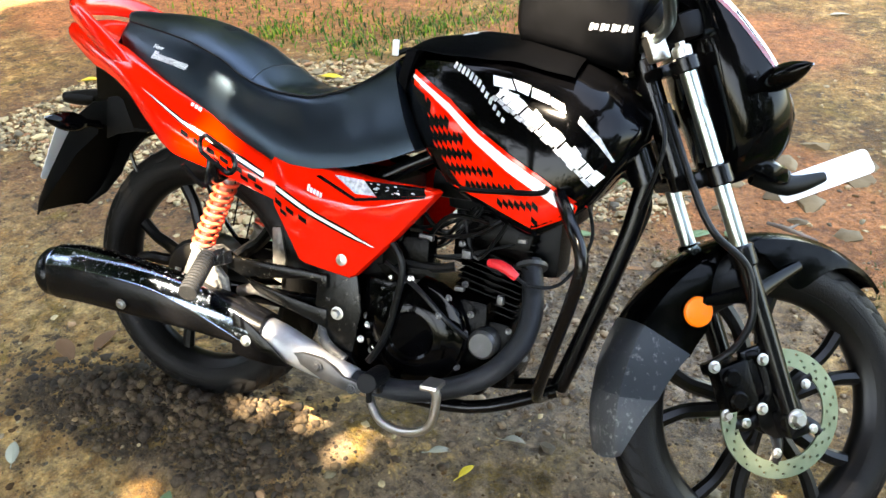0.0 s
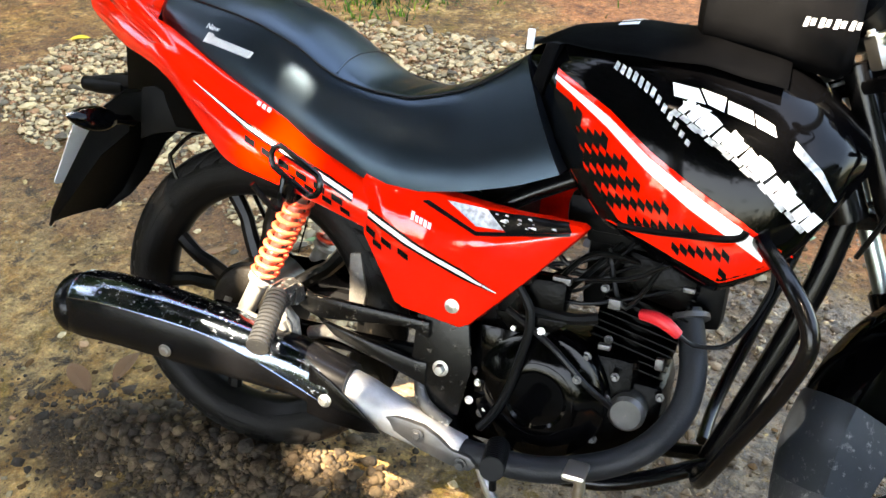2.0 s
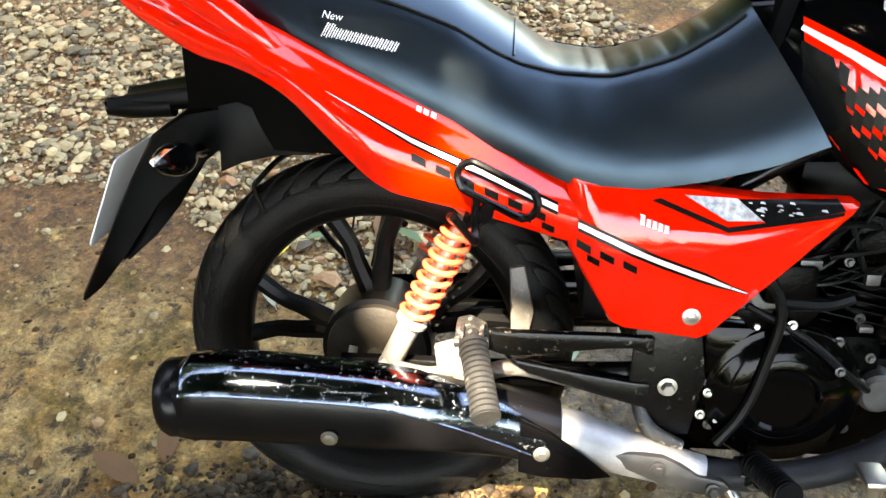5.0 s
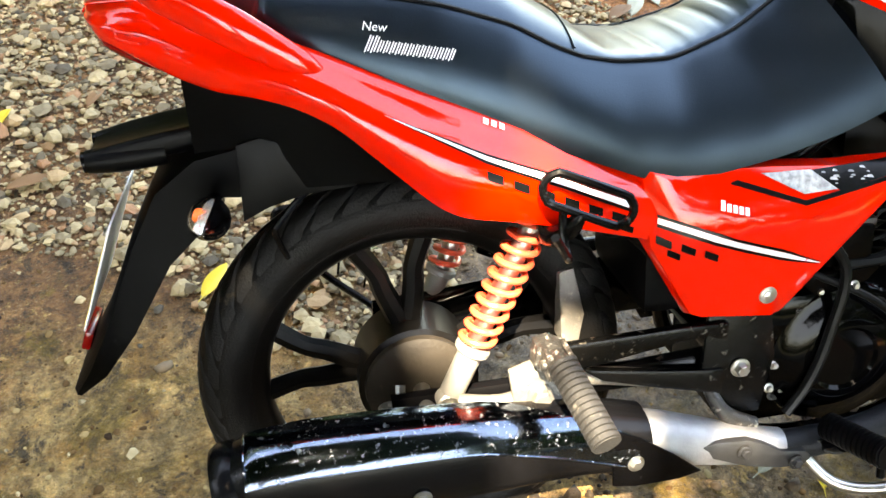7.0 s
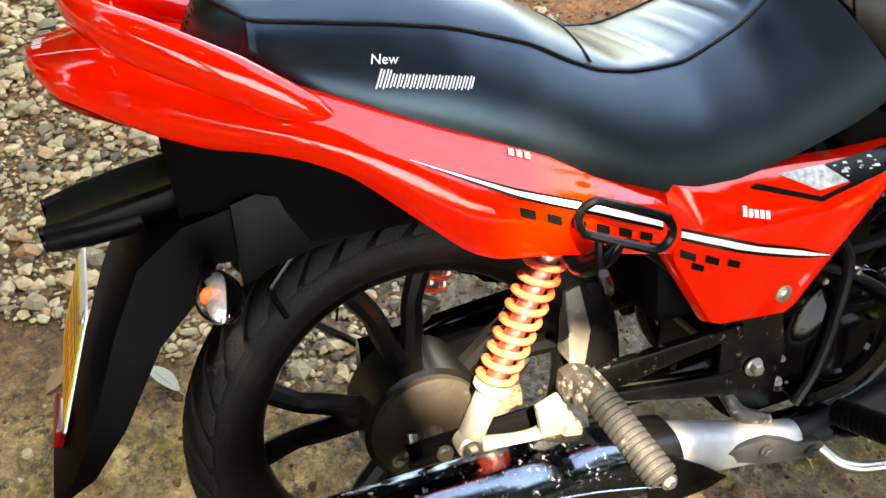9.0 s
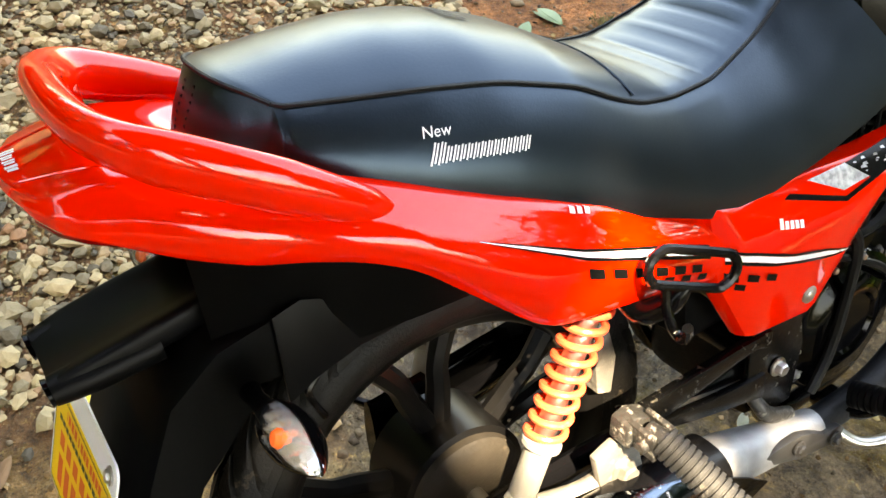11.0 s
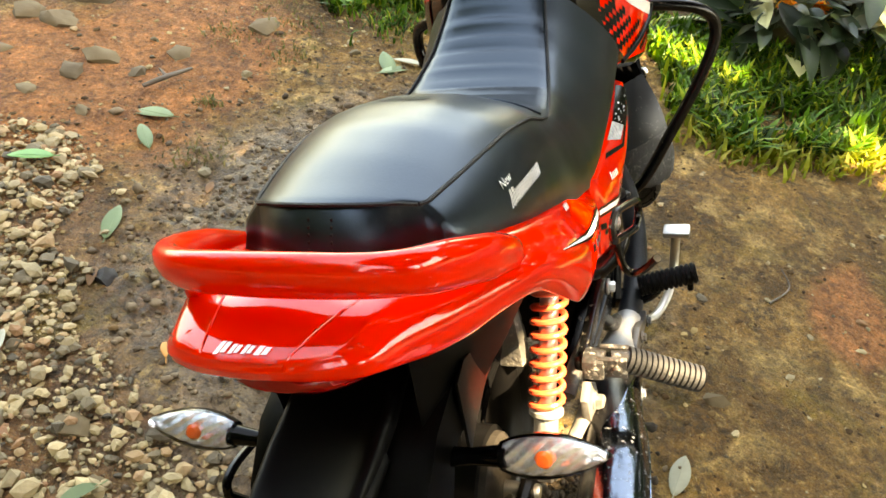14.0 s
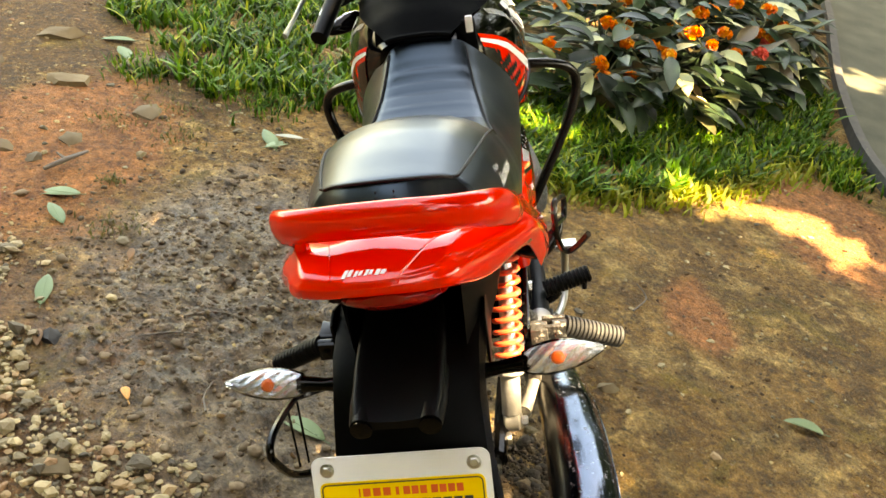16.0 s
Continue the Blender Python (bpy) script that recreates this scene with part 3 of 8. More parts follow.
for k in range(5):
    a = 2 * math.pi * k / 5 + 0.5
    sweep(bm, [(0.03 * math.cos(a), -0.05, 0.03 * math.sin(a)), (0.066 * math.cos(a + 0.1), -0.058, 0.066 * math.sin(a + 0.1)), (0.092 * math.cos(a), -0.06, 0.092 * math.sin(a))], [0.016, 0.011, 0.011], 8, 4, flat=0.4, up=(-math.sin(a), 0, math.cos(a)))
lathe(bm, [(0.028, 0.04), (0.045, 0.056), (0.045, 0.064), (0.03, 0.066)], WHEEL, 30)
spart("disc_carrier", bm, RIM, front_wheel)
for k in range(5):
    a = 2 * math.pi * k / 5 + 0.5
    bm = bmesh.new()
    bolt(bm, (0.072 * math.cos(a), -0.0655, 0.072 * math.sin(a)), (0, -1, 0), 0.0065, 0.006)
    spart("disc_bolt", bm, STEEL, front_wheel)

# fork legs
for s in (-1, 1):
    bm = bmesh.new()
    rod(bm, (0, s * 0.0927, -0.03), (0, s * 0.0927, 0.30), 0.0195, 24, 0.004)
    rod(bm, (0, s * 0.0927, 0.285), (0, s * 0.0927, 0.325), 0.0235, 24, 0.004)
    block(bm, (0, s * 0.09, -0.01), (0.044, 0.05, 0.05), bevel=0.012)
    if s < 0:
        block(bm, (-0.035, s * 0.087, 0.10), (0.05, 0.018, 0.09), bevel=0.006)
    leg = spart("fork_leg", bm, FRAME, None, "black fork slider with chrome tube")
    bm = bmesh.new()
    rod(bm, (0, s * 0.0927, 0.30), (0, s * 0.0927, 0.665), 0.0150, 24, 0.002)
    spart("fork_tube", bm, CHROME, leg, "polished chrome fork tube")
    bm = bmesh.new()
    rod(bm, (0, s * 0.0927, 0.66), (0, s * 0.0927, 0.688), 0.0175, 20, 0.004)
    lathe(bm, [(0, 0), (0.010, 0), (0.010, 0.008), (0, 0.009)], Matrix.Translation((0, s * 0.0927, 0.686)), 6)
    spart("fork_cap", bm, STEEL, leg)
    bm = bmesh.new()
    lathe(bm, [(0, 0.002), (0.013, 0.002), (0.013, 0.012), (0.010, 0.016), (0, 0.016)], axis_to((0, s * 0.112, 0), (0, s, 0)), 6)
    lathe(bm, [(0, 0), (0.018, 0), (0.018, 0.003), (0, 0.003)], axis_to((0, s * 0.112, 0), (0, s, 0)), 20)
    spart("axle_bolt", bm, STEEL, leg)
bm = bmesh.new()
for z, t in ((0.455, 0.030), (0.655, 0.022)):
    block(bm, (-0.018, 0, z), (0.05, 0.17, t), bevel=0.008)
    for s in (-1, 1):
        rod(bm, (0, s * 0.0927, z - t * 0.62), (0, s * 0.0927, z + t * 0.62), 0.024, 24, 0.003)
rod(bm, (-0.028, 0, 0.44), (-0.028, 0, 0.69), 0.021, 24)
spart("triple_clamp", bm, FRAME)

# caliper with its hose
bm = bmesh.new()
block(bm, (-0.085, -0.085, 0.092), (0.062, 0.046, 0.085), pose(0, 0, 0, 0, 0, 0), 0.010)
for z in (0.07, 0.112):
    rod(bm, (-0.095, -0.103, z), (-0.095, -0.117, z), 0.017, 20, 0.004)
sweep(bm, [(-0.05, -0.092, 0.135), (-0.03, -0.094, 0.125), (-0.03, -0.094, 0.06), (-0.05, -0.092, 0.045)], 0.009, 8)
block(bm, (-0.115, -0.085, 0.135), (0.03, 0.03, 0.022), bevel=0.006)
caliper = spart("brake_caliper", bm, ENGINE, None, "black hydraulic brake caliper")
for p in ((-0.028, -0.108, 0.122), (-0.056, -0.108, 0.040), (-0.12, -0.1, 0.05), (-0.118, -0.104, 0.14)):
    bm = bmesh.new()
    bolt(bm, p, (0, -1, 0), 0.0075, 0.009)
    spart("caliper_bolt", bm, STEEL, caliper)
bm = bmesh.new()
sweep(bm, [(-0.115, -0.095, 0.145), (-0.07, -0.114, 0.165), (-0.030, -0.124, 0.21), (-0.016, -0.126, 0.29), (-0.055, -0.118, 0.37), (-0.06, -0.105, 0.46), (-0.05, -0.08, 0.60)], 0.0068, 10, 8)
spart("brake_hose", bm, HOSE)
bm = bmesh.new()
sweep(bm, [(-0.06, -0.07, 0.62), (-0.085, -0.11, 0.55), (-0.11, -0.10, 0.50), (-0.14, -0.05, 0.44)], 0.004, 8, 8)
spart("cable", bm, HOSE)

# front mudguard: an arched shell over the tyre, lower tail of dusty plastic
def mudguard(a0, a1, n, r0, half, skirt, grow=None):
    bm = bmesh.new()
    rings = []
    for i in range(n + 1):
        u = i / n
        a = radians(a0 + (a1 - a0) * u)
        h, sk = half(u), skirt(u)
        rr = r0(u)
        prof = [(-h, rr - sk), (-h * 0.99, rr - sk * 0.5), (-h * 0.93, rr - 0.014), (-h * 0.6, rr - 0.003), (0, rr), (h * 0.6, rr - 0.003), (h * 0.93, rr - 0.014), (h * 0.99, rr - sk * 0.5), (h, rr - sk)]
        rings.append([V(r * math.cos(a), y, r * math.sin(a)) for y, r in prof])
    loft(bm, rings, closed=False)
    bmesh.ops.solidify(bm, geom=bm.faces[:], thickness=0.0025)
    return bm
def smoothstep(a, b, x):
    t = max(0.0, min(1.0, (x - a) / (b - a)))
    return t * t * (3 - 2 * t)
fender = spart("front_mudguard", mudguard(25, 131, 48, lambda u: 0.326 + 0.006 * math.sin(math.pi * u), lambda u: 0.026 + 0.036 * math.sin(math.pi / 2 * min(1, u * 2.2 + 0.05)) ** 0.7,
               lambda u: 0.018 + 0.085 * math.exp(-((u - 0.36) / 0.13) ** 2) + 0.098 * smoothstep(0.62, 0.86, u)), BLACK, None, "gloss black front mudguard")
flap = spart("mudguard_tail", mudguard(129.5, 154, 16, lambda u: 0.3275 + 0.003 * u, lambda u: 0.0635 + 0.003 * math.sin(math.pi * u), lambda u: 0.116 - 0.030 * u), FLAP, fender, "scuffed blue-black plastic mudguard tail")
spart("dusty_lip", mudguard(153.5, 174, 14, lambda u: 0.3305 + 0.008 * u, lambda u: 0.0635 - 0.022 * u ** 3, lambda u: 0.086 - 0.058 * u), FLAPDUST, flap, "pale dust caked on the mudguard's end")
bm = bmesh.new()
sweep(bm, [(0.12, -0.066, 0.245), (0.03, -0.084, 0.235), (0.0, -0.093, 0.225)], [0.008, 0.014, 0.02], 8, 5, flat=0.5)
sweep(bm, [(-0.11, -0.066, 0.25), (-0.03, -0.084, 0.24), (0.0, -0.093, 0.23)], [0.008, 0.014, 0.02], 8, 5, flat=0.5)
spart("mudguard_bracket", bm, BLACK, fender)
for s in (-1, 1):
    bm = bmesh.new()
    m = axis_to((-0.100, s * 0.066, 0.233), (0, s, 0))
    lathe(bm, [(0, 0), (0.027, 0), (0.028, 0.003), (0.027, 0.007), (0.025, 0.009), (0, 0.0105)], m, 36)
    spart("side_reflector", bm, ORANGE, fender, "round orange side reflector")

# headlamp cowl: gloss black nose with a lamp, wind visor and stripes
def cowl():
    bm = bmesh.new()
    st = [(0.425, 0.03, 0.145, 0.045), (0.46, 0.03, 0.185, 0.085), (0.52, 0.035, 0.205, 0.11), (0.60, 0.035, 0.197, 0.118), (0.68, 0.04, 0.165, 0.112), (0.76, 0.055, 0.125, 0.09), (0.80, 0.06, 0.095, 0.05)]
    rings = []
    for z, xb, xf, hw in st:
        r = []
        for k in range(20):
            a = 2 * math.pi * k / 20
            c, s = math.cos(a), math.sin(a)
            x = xb + (xf - xb) * (0.5 + 0.5 * math.copysign(abs(c) ** 0.7, c))
            y = hw * math.copysign(abs(s) ** 0.75, s) * (1.0 if c < 0.3 else 1 - 0.25 * (c - 0.3))
            r.append(V(x, y, z))
        rings.append(r)
    fine = []
    for i in range(len(rings) - 1):
        for j in range(4):
            t = j / 4
            q = [rings[max(i - 1, 0)], rings[i], rings[i + 1], rings[min(i + 2, len(rings) - 1)]]
            fine.append([0.5 * (2 * b + (c - a) * t + (2 * a - 5 * b + 4 * c - d) * t * t + (3 * b - a - 3 * c + d) * t ** 3) for a, b, c, d in zip(*q)])
    fine.append(rings[-1])
    loft(bm, fine)
    return bm
nose = spart("headlamp_cowl", cowl(), BLACK, None, "gloss black headlamp cowl with white stripe")
bm = bmesh.new()
lathe(bm, [(0, 0.012), (0.03, 0.011), (0.055, 0.006), (0.068, 0.0), (0.07, -0.01)], axis_to((0.196, 0, 0.545), (1, 0, 0.1)), 32)
spart("headlamp", bm, LENS, nose, "clear headlamp glass")
nb = tree_of([nose])
for s in (-1, 1):
    for w0, w1, mt in ((-0.008, 0.022, WHITE), (-0.016, -0.010, DARKRED)):
        bm = bmesh.new()
        pts = [(0.092 + w0, 0.775), (0.125 + w0, 0.70), (0.150 + w0, 0.63), (0.170 + w0, 0.585)]
        for (x0, z0), (x1, z1) in zip(pts, pts[1:]):
            q = [STEER @ V(x, 0, z) for x, z in ((x0, z0), (x1, z1), (x1 + w1 - w0, z1 + 0.008), (x0 + w1 - w0, z0 + 0.008))]
            q = [FRAME_OFF @ p for p in q]
            decal(bm, nb, q, 0.5, ax_l * -s, 4, 3)
        if bm.faces:
            part("cowl_stripe", bm, mt, nose)
# front turn signals: pointed black shells on short stalks
def signal(name, put, root, tip, lensdir, parent=None, label="black turn signal with a clear lens"):
    """A turn signal from its stalk's root to its outer tip; the lens faces lensdir."""
    root, tip, ld = Vector(root), Vector(tip), Vector(lensdir).normalized()
    d = (tip - root)
    L = d.length
    d.normalize()
    ld = (ld - d * ld.dot(d)).normalized()
    upv = d.cross(ld).normalized()
    bm = bmesh.new()
    base = root + d * L * 0.36
    sweep(bm, [root, root + d * L * 0.18, base + d * 0.006], [0.011, 0.0085, 0.012], 10, 4)
    back, lens = [], []
    for u in np.linspace(0, 1, 11):
        c = base + d * (L * 0.64) * u
        h = 0.0215 * max(0.03, math.sin(math.pi * (0.16 + 0.84 * u) ** 0.9)) ** 0.72
        dp = 0.025 * max(0.03, math.sin(math.pi * (0.14 + 0.86 * u) ** 0.9)) ** 0.7
        back.append([c + upv * h * math.cos(a) - ld * dp * math.sin(a) for a in np.linspace(0, math.pi, 9)])
        lens.append([c + upv * h * 0.99 * math.cos(a) + ld * dp * 0.85 * math.sin(a) for a in np.linspace(0, math.pi, 9)])
    loft(bm, back)
    shell = put(name, bm, BLACK, parent, label)
    bm = bmesh.new()
    loft(bm, lens)
    ln = put("lens", bm, LENS, shell, "clear ribbed lens")
    ln.visible_shadow = False
    bm = bmesh.new()
    rings = []
    for u in np.linspace(0.03, 0.96, 12):
        c = base + d * (L * 0.64) * u
        h = 0.0198 * max(0.05, math.sin(math.pi * (0.16 + 0.84 * u) ** 0.9)) ** 0.72
        j = len(rings) % 2
        rings.append([c + upv * h * math.cos(a) + ld * ((0.013 - 0.004 * ((j + i) % 2)) * math.sin(a) - 0.003) for i, a in enumerate(np.linspace(0, math.pi, 9))])
    loft(bm, rings)
    put("reflector", bm, MIRRORFOIL, shell, "silver faceted reflector", 0)
    bm = bmesh.new()
    lathe(bm, [(0, 0), (0.0075, 0), (0.0085, 0.005), (0.006, 0.009), (0, 0.011)], axis_to(base + d * L * 0.27 + ld * 0.006, ld), 14)
    put("bulb", bm, BULB, shell, "amber bulb")
    return shell
signal("front_turn_signal", spart, (0.085, -0.085, 0.575), (0.135, -0.235, 0.590), (1, -0.2, 0))
signal("front_turn_signal", spart, (0.10, 0.10, 0.555), (0.09, 0.255, 0.57), (1, 0.2, 0))
# front number plate under the lamp, edge-on, with its black bracket
bm = bmesh.new()
slab(bm, roundrect(0.215, 0.05, 0.012), 0.0022, Matrix.Translation((0.265, 0.0, 0.375)) @ Matrix(((0.985, 0, 0.0, 0), (0, 0.25, 0.97, 0), (0.0, 0.97, -0.25, 0), (0, 0, 0, 1))))
fplate = spart("front_number_plate", bm, PLATEWHITE, None, "white front number plate seen from its blank back")
bm = bmesh.new()
sweep(bm, [(0.10, -0.03, 0.43), (0.17, -0.02, 0.385), (0.26, -0.008, 0.375)], [0.022, 0.02, 0.009], 8, 5, flat=0.4)
spart("plate_bracket", bm, MATTE, fplate)
bm = bmesh.new()
sweep(bm, [(0.06, -0.06, 0.47), (0.12, -0.065, 0.425), (0.165, -0.03, 0.40), (0.12, 0.0, 0.41)], [0.012, 0.018, 0.014, 0.01], 8, 5, flat=0.5)
spart("lower_cowl", bm, BLACK)
# handlebar, switch boxes, grips, levers, dash
bm = bmesh.new()
bar = [(-0.17, -0.36, 0.80), (-0.11, -0.30, 0.80), (-0.03, -0.14, 0.735), (-0.02, -0.05, 0.715), (-0.02, 0.05, 0.715), (-0.03, 0.14, 0.735), (-0.11, 0.30, 0.80), (-0.17, 0.36, 0.80)]
sweep(bm, bar, 0.011, 12, 6)
hbar = spart("handlebar", bm, CHROME, None, "chrome handlebar")
for s in (-1, 1):
    bm = bmesh.new()
    sweep(bm, [(-0.10, s * 0.285, 0.80), (-0.175, s * 0.37, 0.80)], 0.017, 14, 2)
    spart("grip", bm, MATTE, hbar)
    bm = bmesh.new()
    block(bm, (-0.075, s * 0.25, 0.79), (0.05, 0.05, 0.045), bevel=0.012)
    spart("switch_box", bm, MATTE, hbar)
    bm = bmesh.new()
    sweep(bm, [(-0.03, s * 0.25, 0.785), (-0.02, s * 0.30, 0.785), (-0.07, s * 0.37, 0.785), (-0.10, s * 0.41, 0.785)], [0.008, 0.006, 0.006, 0.008], 8, 5, flat=0.6)
    spart("lever", bm, CHROME, hbar, "bright metal lever")
    bm = bmesh.new()
    block(bm, (-0.02, s * 0.045, 0.70), (0.036, 0.026, 0.05), bevel=0.006)
    bolt(bm, (-0.032, s * 0.045, 0.725), (0, 0, 1), 0.006, 0.007)
    spart("bar_clamp", bm, STEEL, hbar, "bright metal bar clamp")
bm = bmesh.new()
lathe(bm, [(0, 0.0), (0.04, 0.0), (0.05, 0.012), (0.05, 0.04), (0.045, 0.045), (0, 0.045)], Matrix.Translation((0.03, 0.0, 0.735)) @ pose(0, 0, 0, 0, -35, 0), 32)
block(bm, (0.04, 0.0, 0.72), (0.05, 0.17, 0.05), bevel=0.015)
spart("speedometer", bm, MATTE)

# seat
YC = -0.014                                    # the saddle and tail sit a little off the wheel plane
seat_x = [-0.142, -0.135, -0.115, -0.08, -0.02, 0.045, 0.124, 0.17, 0.205, 0.250, 0.32, 0.40, 0.455, 0.49]
seat_zs = [0.561, 0.559, 0.556, 0.551, 0.542, 0.529, 0.501, 0.474, 0.458, 0.447, 0.441, 0.463, 0.495, 0.522]
seat_ys = [0.079, 0.085, 0.089, 0.096, 0.106, 0.114, 0.119, 0.121, 0.119, 0.112, 0.099, 0.084, 0.075, 0.069]
seat_xb = [-0.150, -0.143, -0.135, -0.10, -0.03, 0.045, 0.125, 0.185, 0.235, 0.275, 0.345, 0.44, 0.52, 0.582]
seat_zb = [0.512, 0.508, 0.501, 0.484, 0.452, 0.418, 0.380, 0.352, 0.330, 0.312, 0.306, 0.322, 0.345, 0.372]
seat_yb = [0.096, 0.102, 0.108, 0.119, 0.136, 0.145, 0.150, 0.151, 0.151, 0.151, 0.152, 0.154, 0.156, 0.157]
seat_cr = [0.017, 0.020, 0.023, 0.029, 0.036, 0.037, 0.034, 0.034, 0.028, 0.006, 0.004, 0.008, 0.010, 0.010]
def seat_at(u):
    k = np.arange(len(seat_x))
    return [float(np.interp(u, k, a)) for a in (seat_x, seat_zs, seat_ys, seat_xb, seat_zb, seat_yb, seat_cr)]
def smooth_list(a):
    a = list(a)
    return [a[0]] + [(a[i - 1] + 4 * a[i] + a[i + 1]) / 6 for i in range(1, len(a) - 1)] + [a[-1]]
bm = bmesh.new()
rings, seam_r, seam_l = [], [], []
NU = 104
rows = [seat_at(u) for u in np.linspace(0, len(seat_x) - 1, NU + 1)]
for _ in range(5):
    rows = [list(r) for r in zip(*[smooth_list(c) for c in zip(*rows)])]
for x, zs, ys, xb, zb, yb, cr in rows:
    rib = 0.0028 * math.sin((x - 0.27) / 0.026 * 2 * math.pi) * max(0, min(1, (x - 0.27) / 0.03)) * max(0, min(1, (0.47 - x) / 0.03))
    half = []
    for k in range(8):                        # side, from the base up to the seam
        t = k / 8
        bul = 0.010 * math.sin(math.pi * t) ** 0.8
        half.append((xb + (x - xb) * t, yb + (ys - yb) * t ** 1.25 + bul, zb + (zs - zb) * t))
    half.append((x, ys, zs))
    top = []
    for k in range(1, 7):
        t = k / 6
        top.append((x, ys * (1 - t), zs + 0.002 + (cr + rib) * (1 - (1 - t) ** 2.6)))
    bow = 0.030 * math.exp(-((x + 0.142) / 0.06))      # the rear edge bows back between its corners
    half = [(a - bow * (1 - (b / (yb if k < 8 else ys)) ** 2.6 if k > 8 else 0), b, c) for k, (a, b, c) in enumerate(half + top)]
    rings.append([V(a, YC - b, c) for a, b, c in half] + [V(a, YC + b, c) for a, b, c in half[:-1][::-1]])
    seam_r.append(V(x, YC - ys - 0.001, zs + 0.0005))
    seam_l.append(V(x, YC + ys + 0.001, zs + 0.0005))
rear = [V(p.x - 0.004 - 0.034 * (1 - min(1, abs(p.y - YC) / 0.10) ** 2.4), YC + (p.y - YC) * 1.06, 0.503) for p in rings[0]]
mid = [a.lerp(b, 0.5) + V(-0.004, 0, 0) for a, b in zip(rear, rings[0])]
loft(bm, [rear, mid] + rings)
seat = bpart("seat", bm, LEATHER, None, "long stepped seat in black vinyl with piped seams", 72)
bm = bmesh.new()
sweep(bm, seam_r[:-1:2], 0.0022, 6, 2)
sweep(bm, seam_l[:-1:2], 0.0022, 6, 2)
sweep(bm, [p + V(-0.001, 0, 0.0005) for p in rings[0][8:21]], 0.0022, 6, 2)
bpart("piping", bm, THREAD, seat, "black piping along the seat's edge")
jx = min(range(len(rows)), key=lambda i: abs(rows[i][0] - 0.195))
bm = bmesh.new()
x, zs, ys, xb, zb, yb, cr = rows[jx]
sweep(bm, [(x, YC + ys * t, zs + 0.0025 + cr * (1 - abs(t) ** 2.6)) for t in np.linspace(-0.96, 0.96, 17)], 0.0014, 6, 2)
bpart("cross_seam", bm, LEATHER, seat)
sb = tree_of([seat])
bm = bmesh.new()
for yy in (-0.022, 0.0):
    for k in range(9):
        z = 0.522 + k * 0.0058
        h, nrm, _, _ = sb.ray_cast(FRAME_OFF @ V(-0.4, YC + 0.01 + yy, z), V(1, 0, 0))
        if h:
            block(bm, (0, 0, 0), (0.0016, 0.0016, 0.0036), Matrix.Translation(h), 0)
if bm.verts:
    part("stitching", bm, THREAD, seat)["kind"] = "stuff"

# the print on the seat's side: a small word and a slanted white wordmark of plain strokes
def wordmark(name, bvh, origin, ux, uz, way, strokes, mat, parent, lift=0.0012, n=3):
    """Plain slanted strokes in place of lettering: (u0, v0, u1, v1, slant)."""
    bm = bmesh.new()
    o, ux, uz = FRAME_OFF @ Vector(origin), Vector(ux), Vector(uz)
    for u0, v0, u1, v1, sl in strokes:
        q = [o + ux * (u + sl * v) + uz * v for u, v in ((u0, v0), (u1, v0), (u1, v1), (u0, v1))]
        decal(bm, bvh, q, 0.3, way, n, n, lift)
    return part(name, bm, mat, parent) if bm.faces else None
def outlined(name, bvh, origin, ux, uz, way, boxes, t, mat, parent, lift=0.0012):
    """A row of plain slanted bars in place of a maker's mark, each split by a thin line and a part of its own."""
    for u0, v0, u1, v1, sl in boxes:
        m = (u0 + u1) / 2
        st = [(u0, v0, m - t / 4, v1, sl), (m + t / 4, v0 + t / 2, u1, v1 - t / 3, sl)]
        wordmark(name, bvh, origin, ux, uz, way, st, mat, parent, lift, 2)
def lettering(name, text, bvh, origin, ux, uz, way, size, mat, parent, slant=0.2, lift=0.0012):
    """Words in the built-in font, laid onto a surface."""
    cu = bpy.data.curves.new(name, "FONT")
    cu.body, cu.size, cu.shear, cu.resolution_u = text, size, slant, 3
    ob = bpy.data.objects.new(name, cu)
    me = bpy.data.meshes.new_from_object(ob)
    bm = bmesh.new()
    bm.from_mesh(me)
    bpy.data.objects.remove(ob)
    o, ux, uz, way = FRAME_OFF @ Vector(origin), Vector(ux), Vector(uz), Vector(way).normalized()
    for v in bm.verts:
        h, nn, _, _ = bvh.ray_cast(o + ux * v.co.x + uz * v.co.y - way * 0.3, way)
        if h:
            v.co = h + nn * (lift if nn.dot(way) < 0 else -lift)
    return part(name, bm, mat, parent, "", 0)
WM = [(0.000 + k * 0.0064, -0.001 - 0.001 * (k < 2), 0.0046 + k * 0.0064, 0.0125 + 0.004 * (k < 2), 0.40) for k in range(15)]
PRINT = ((-0.041, YC - 0.13, 0.4905), (0.977, 0, -0.214), (0.1, 0.35, 0.93), (0, 1, -0.25))
outlined("seat_print", sb, *PRINT, WM, 0.0026, WHITE, seat)
lettering("seat_word", "New", sb, (-0.042, YC - 0.13, 0.512), (0.985, 0, -0.17), (0.1, 0.35, 0.93), (0, 1, -0.25), 0.0135, WHITE, seat)
outlined("seat_print", sb, (0.055, YC, 0.56), (0, -1, 0), (1, 0, 0), (0, 0, -1), [(-0.03 + k * 0.011, 0.0, -0.022 + k * 0.011, 0.022, 0.2) for k in range(5)], 0.0016, THREAD, seat)

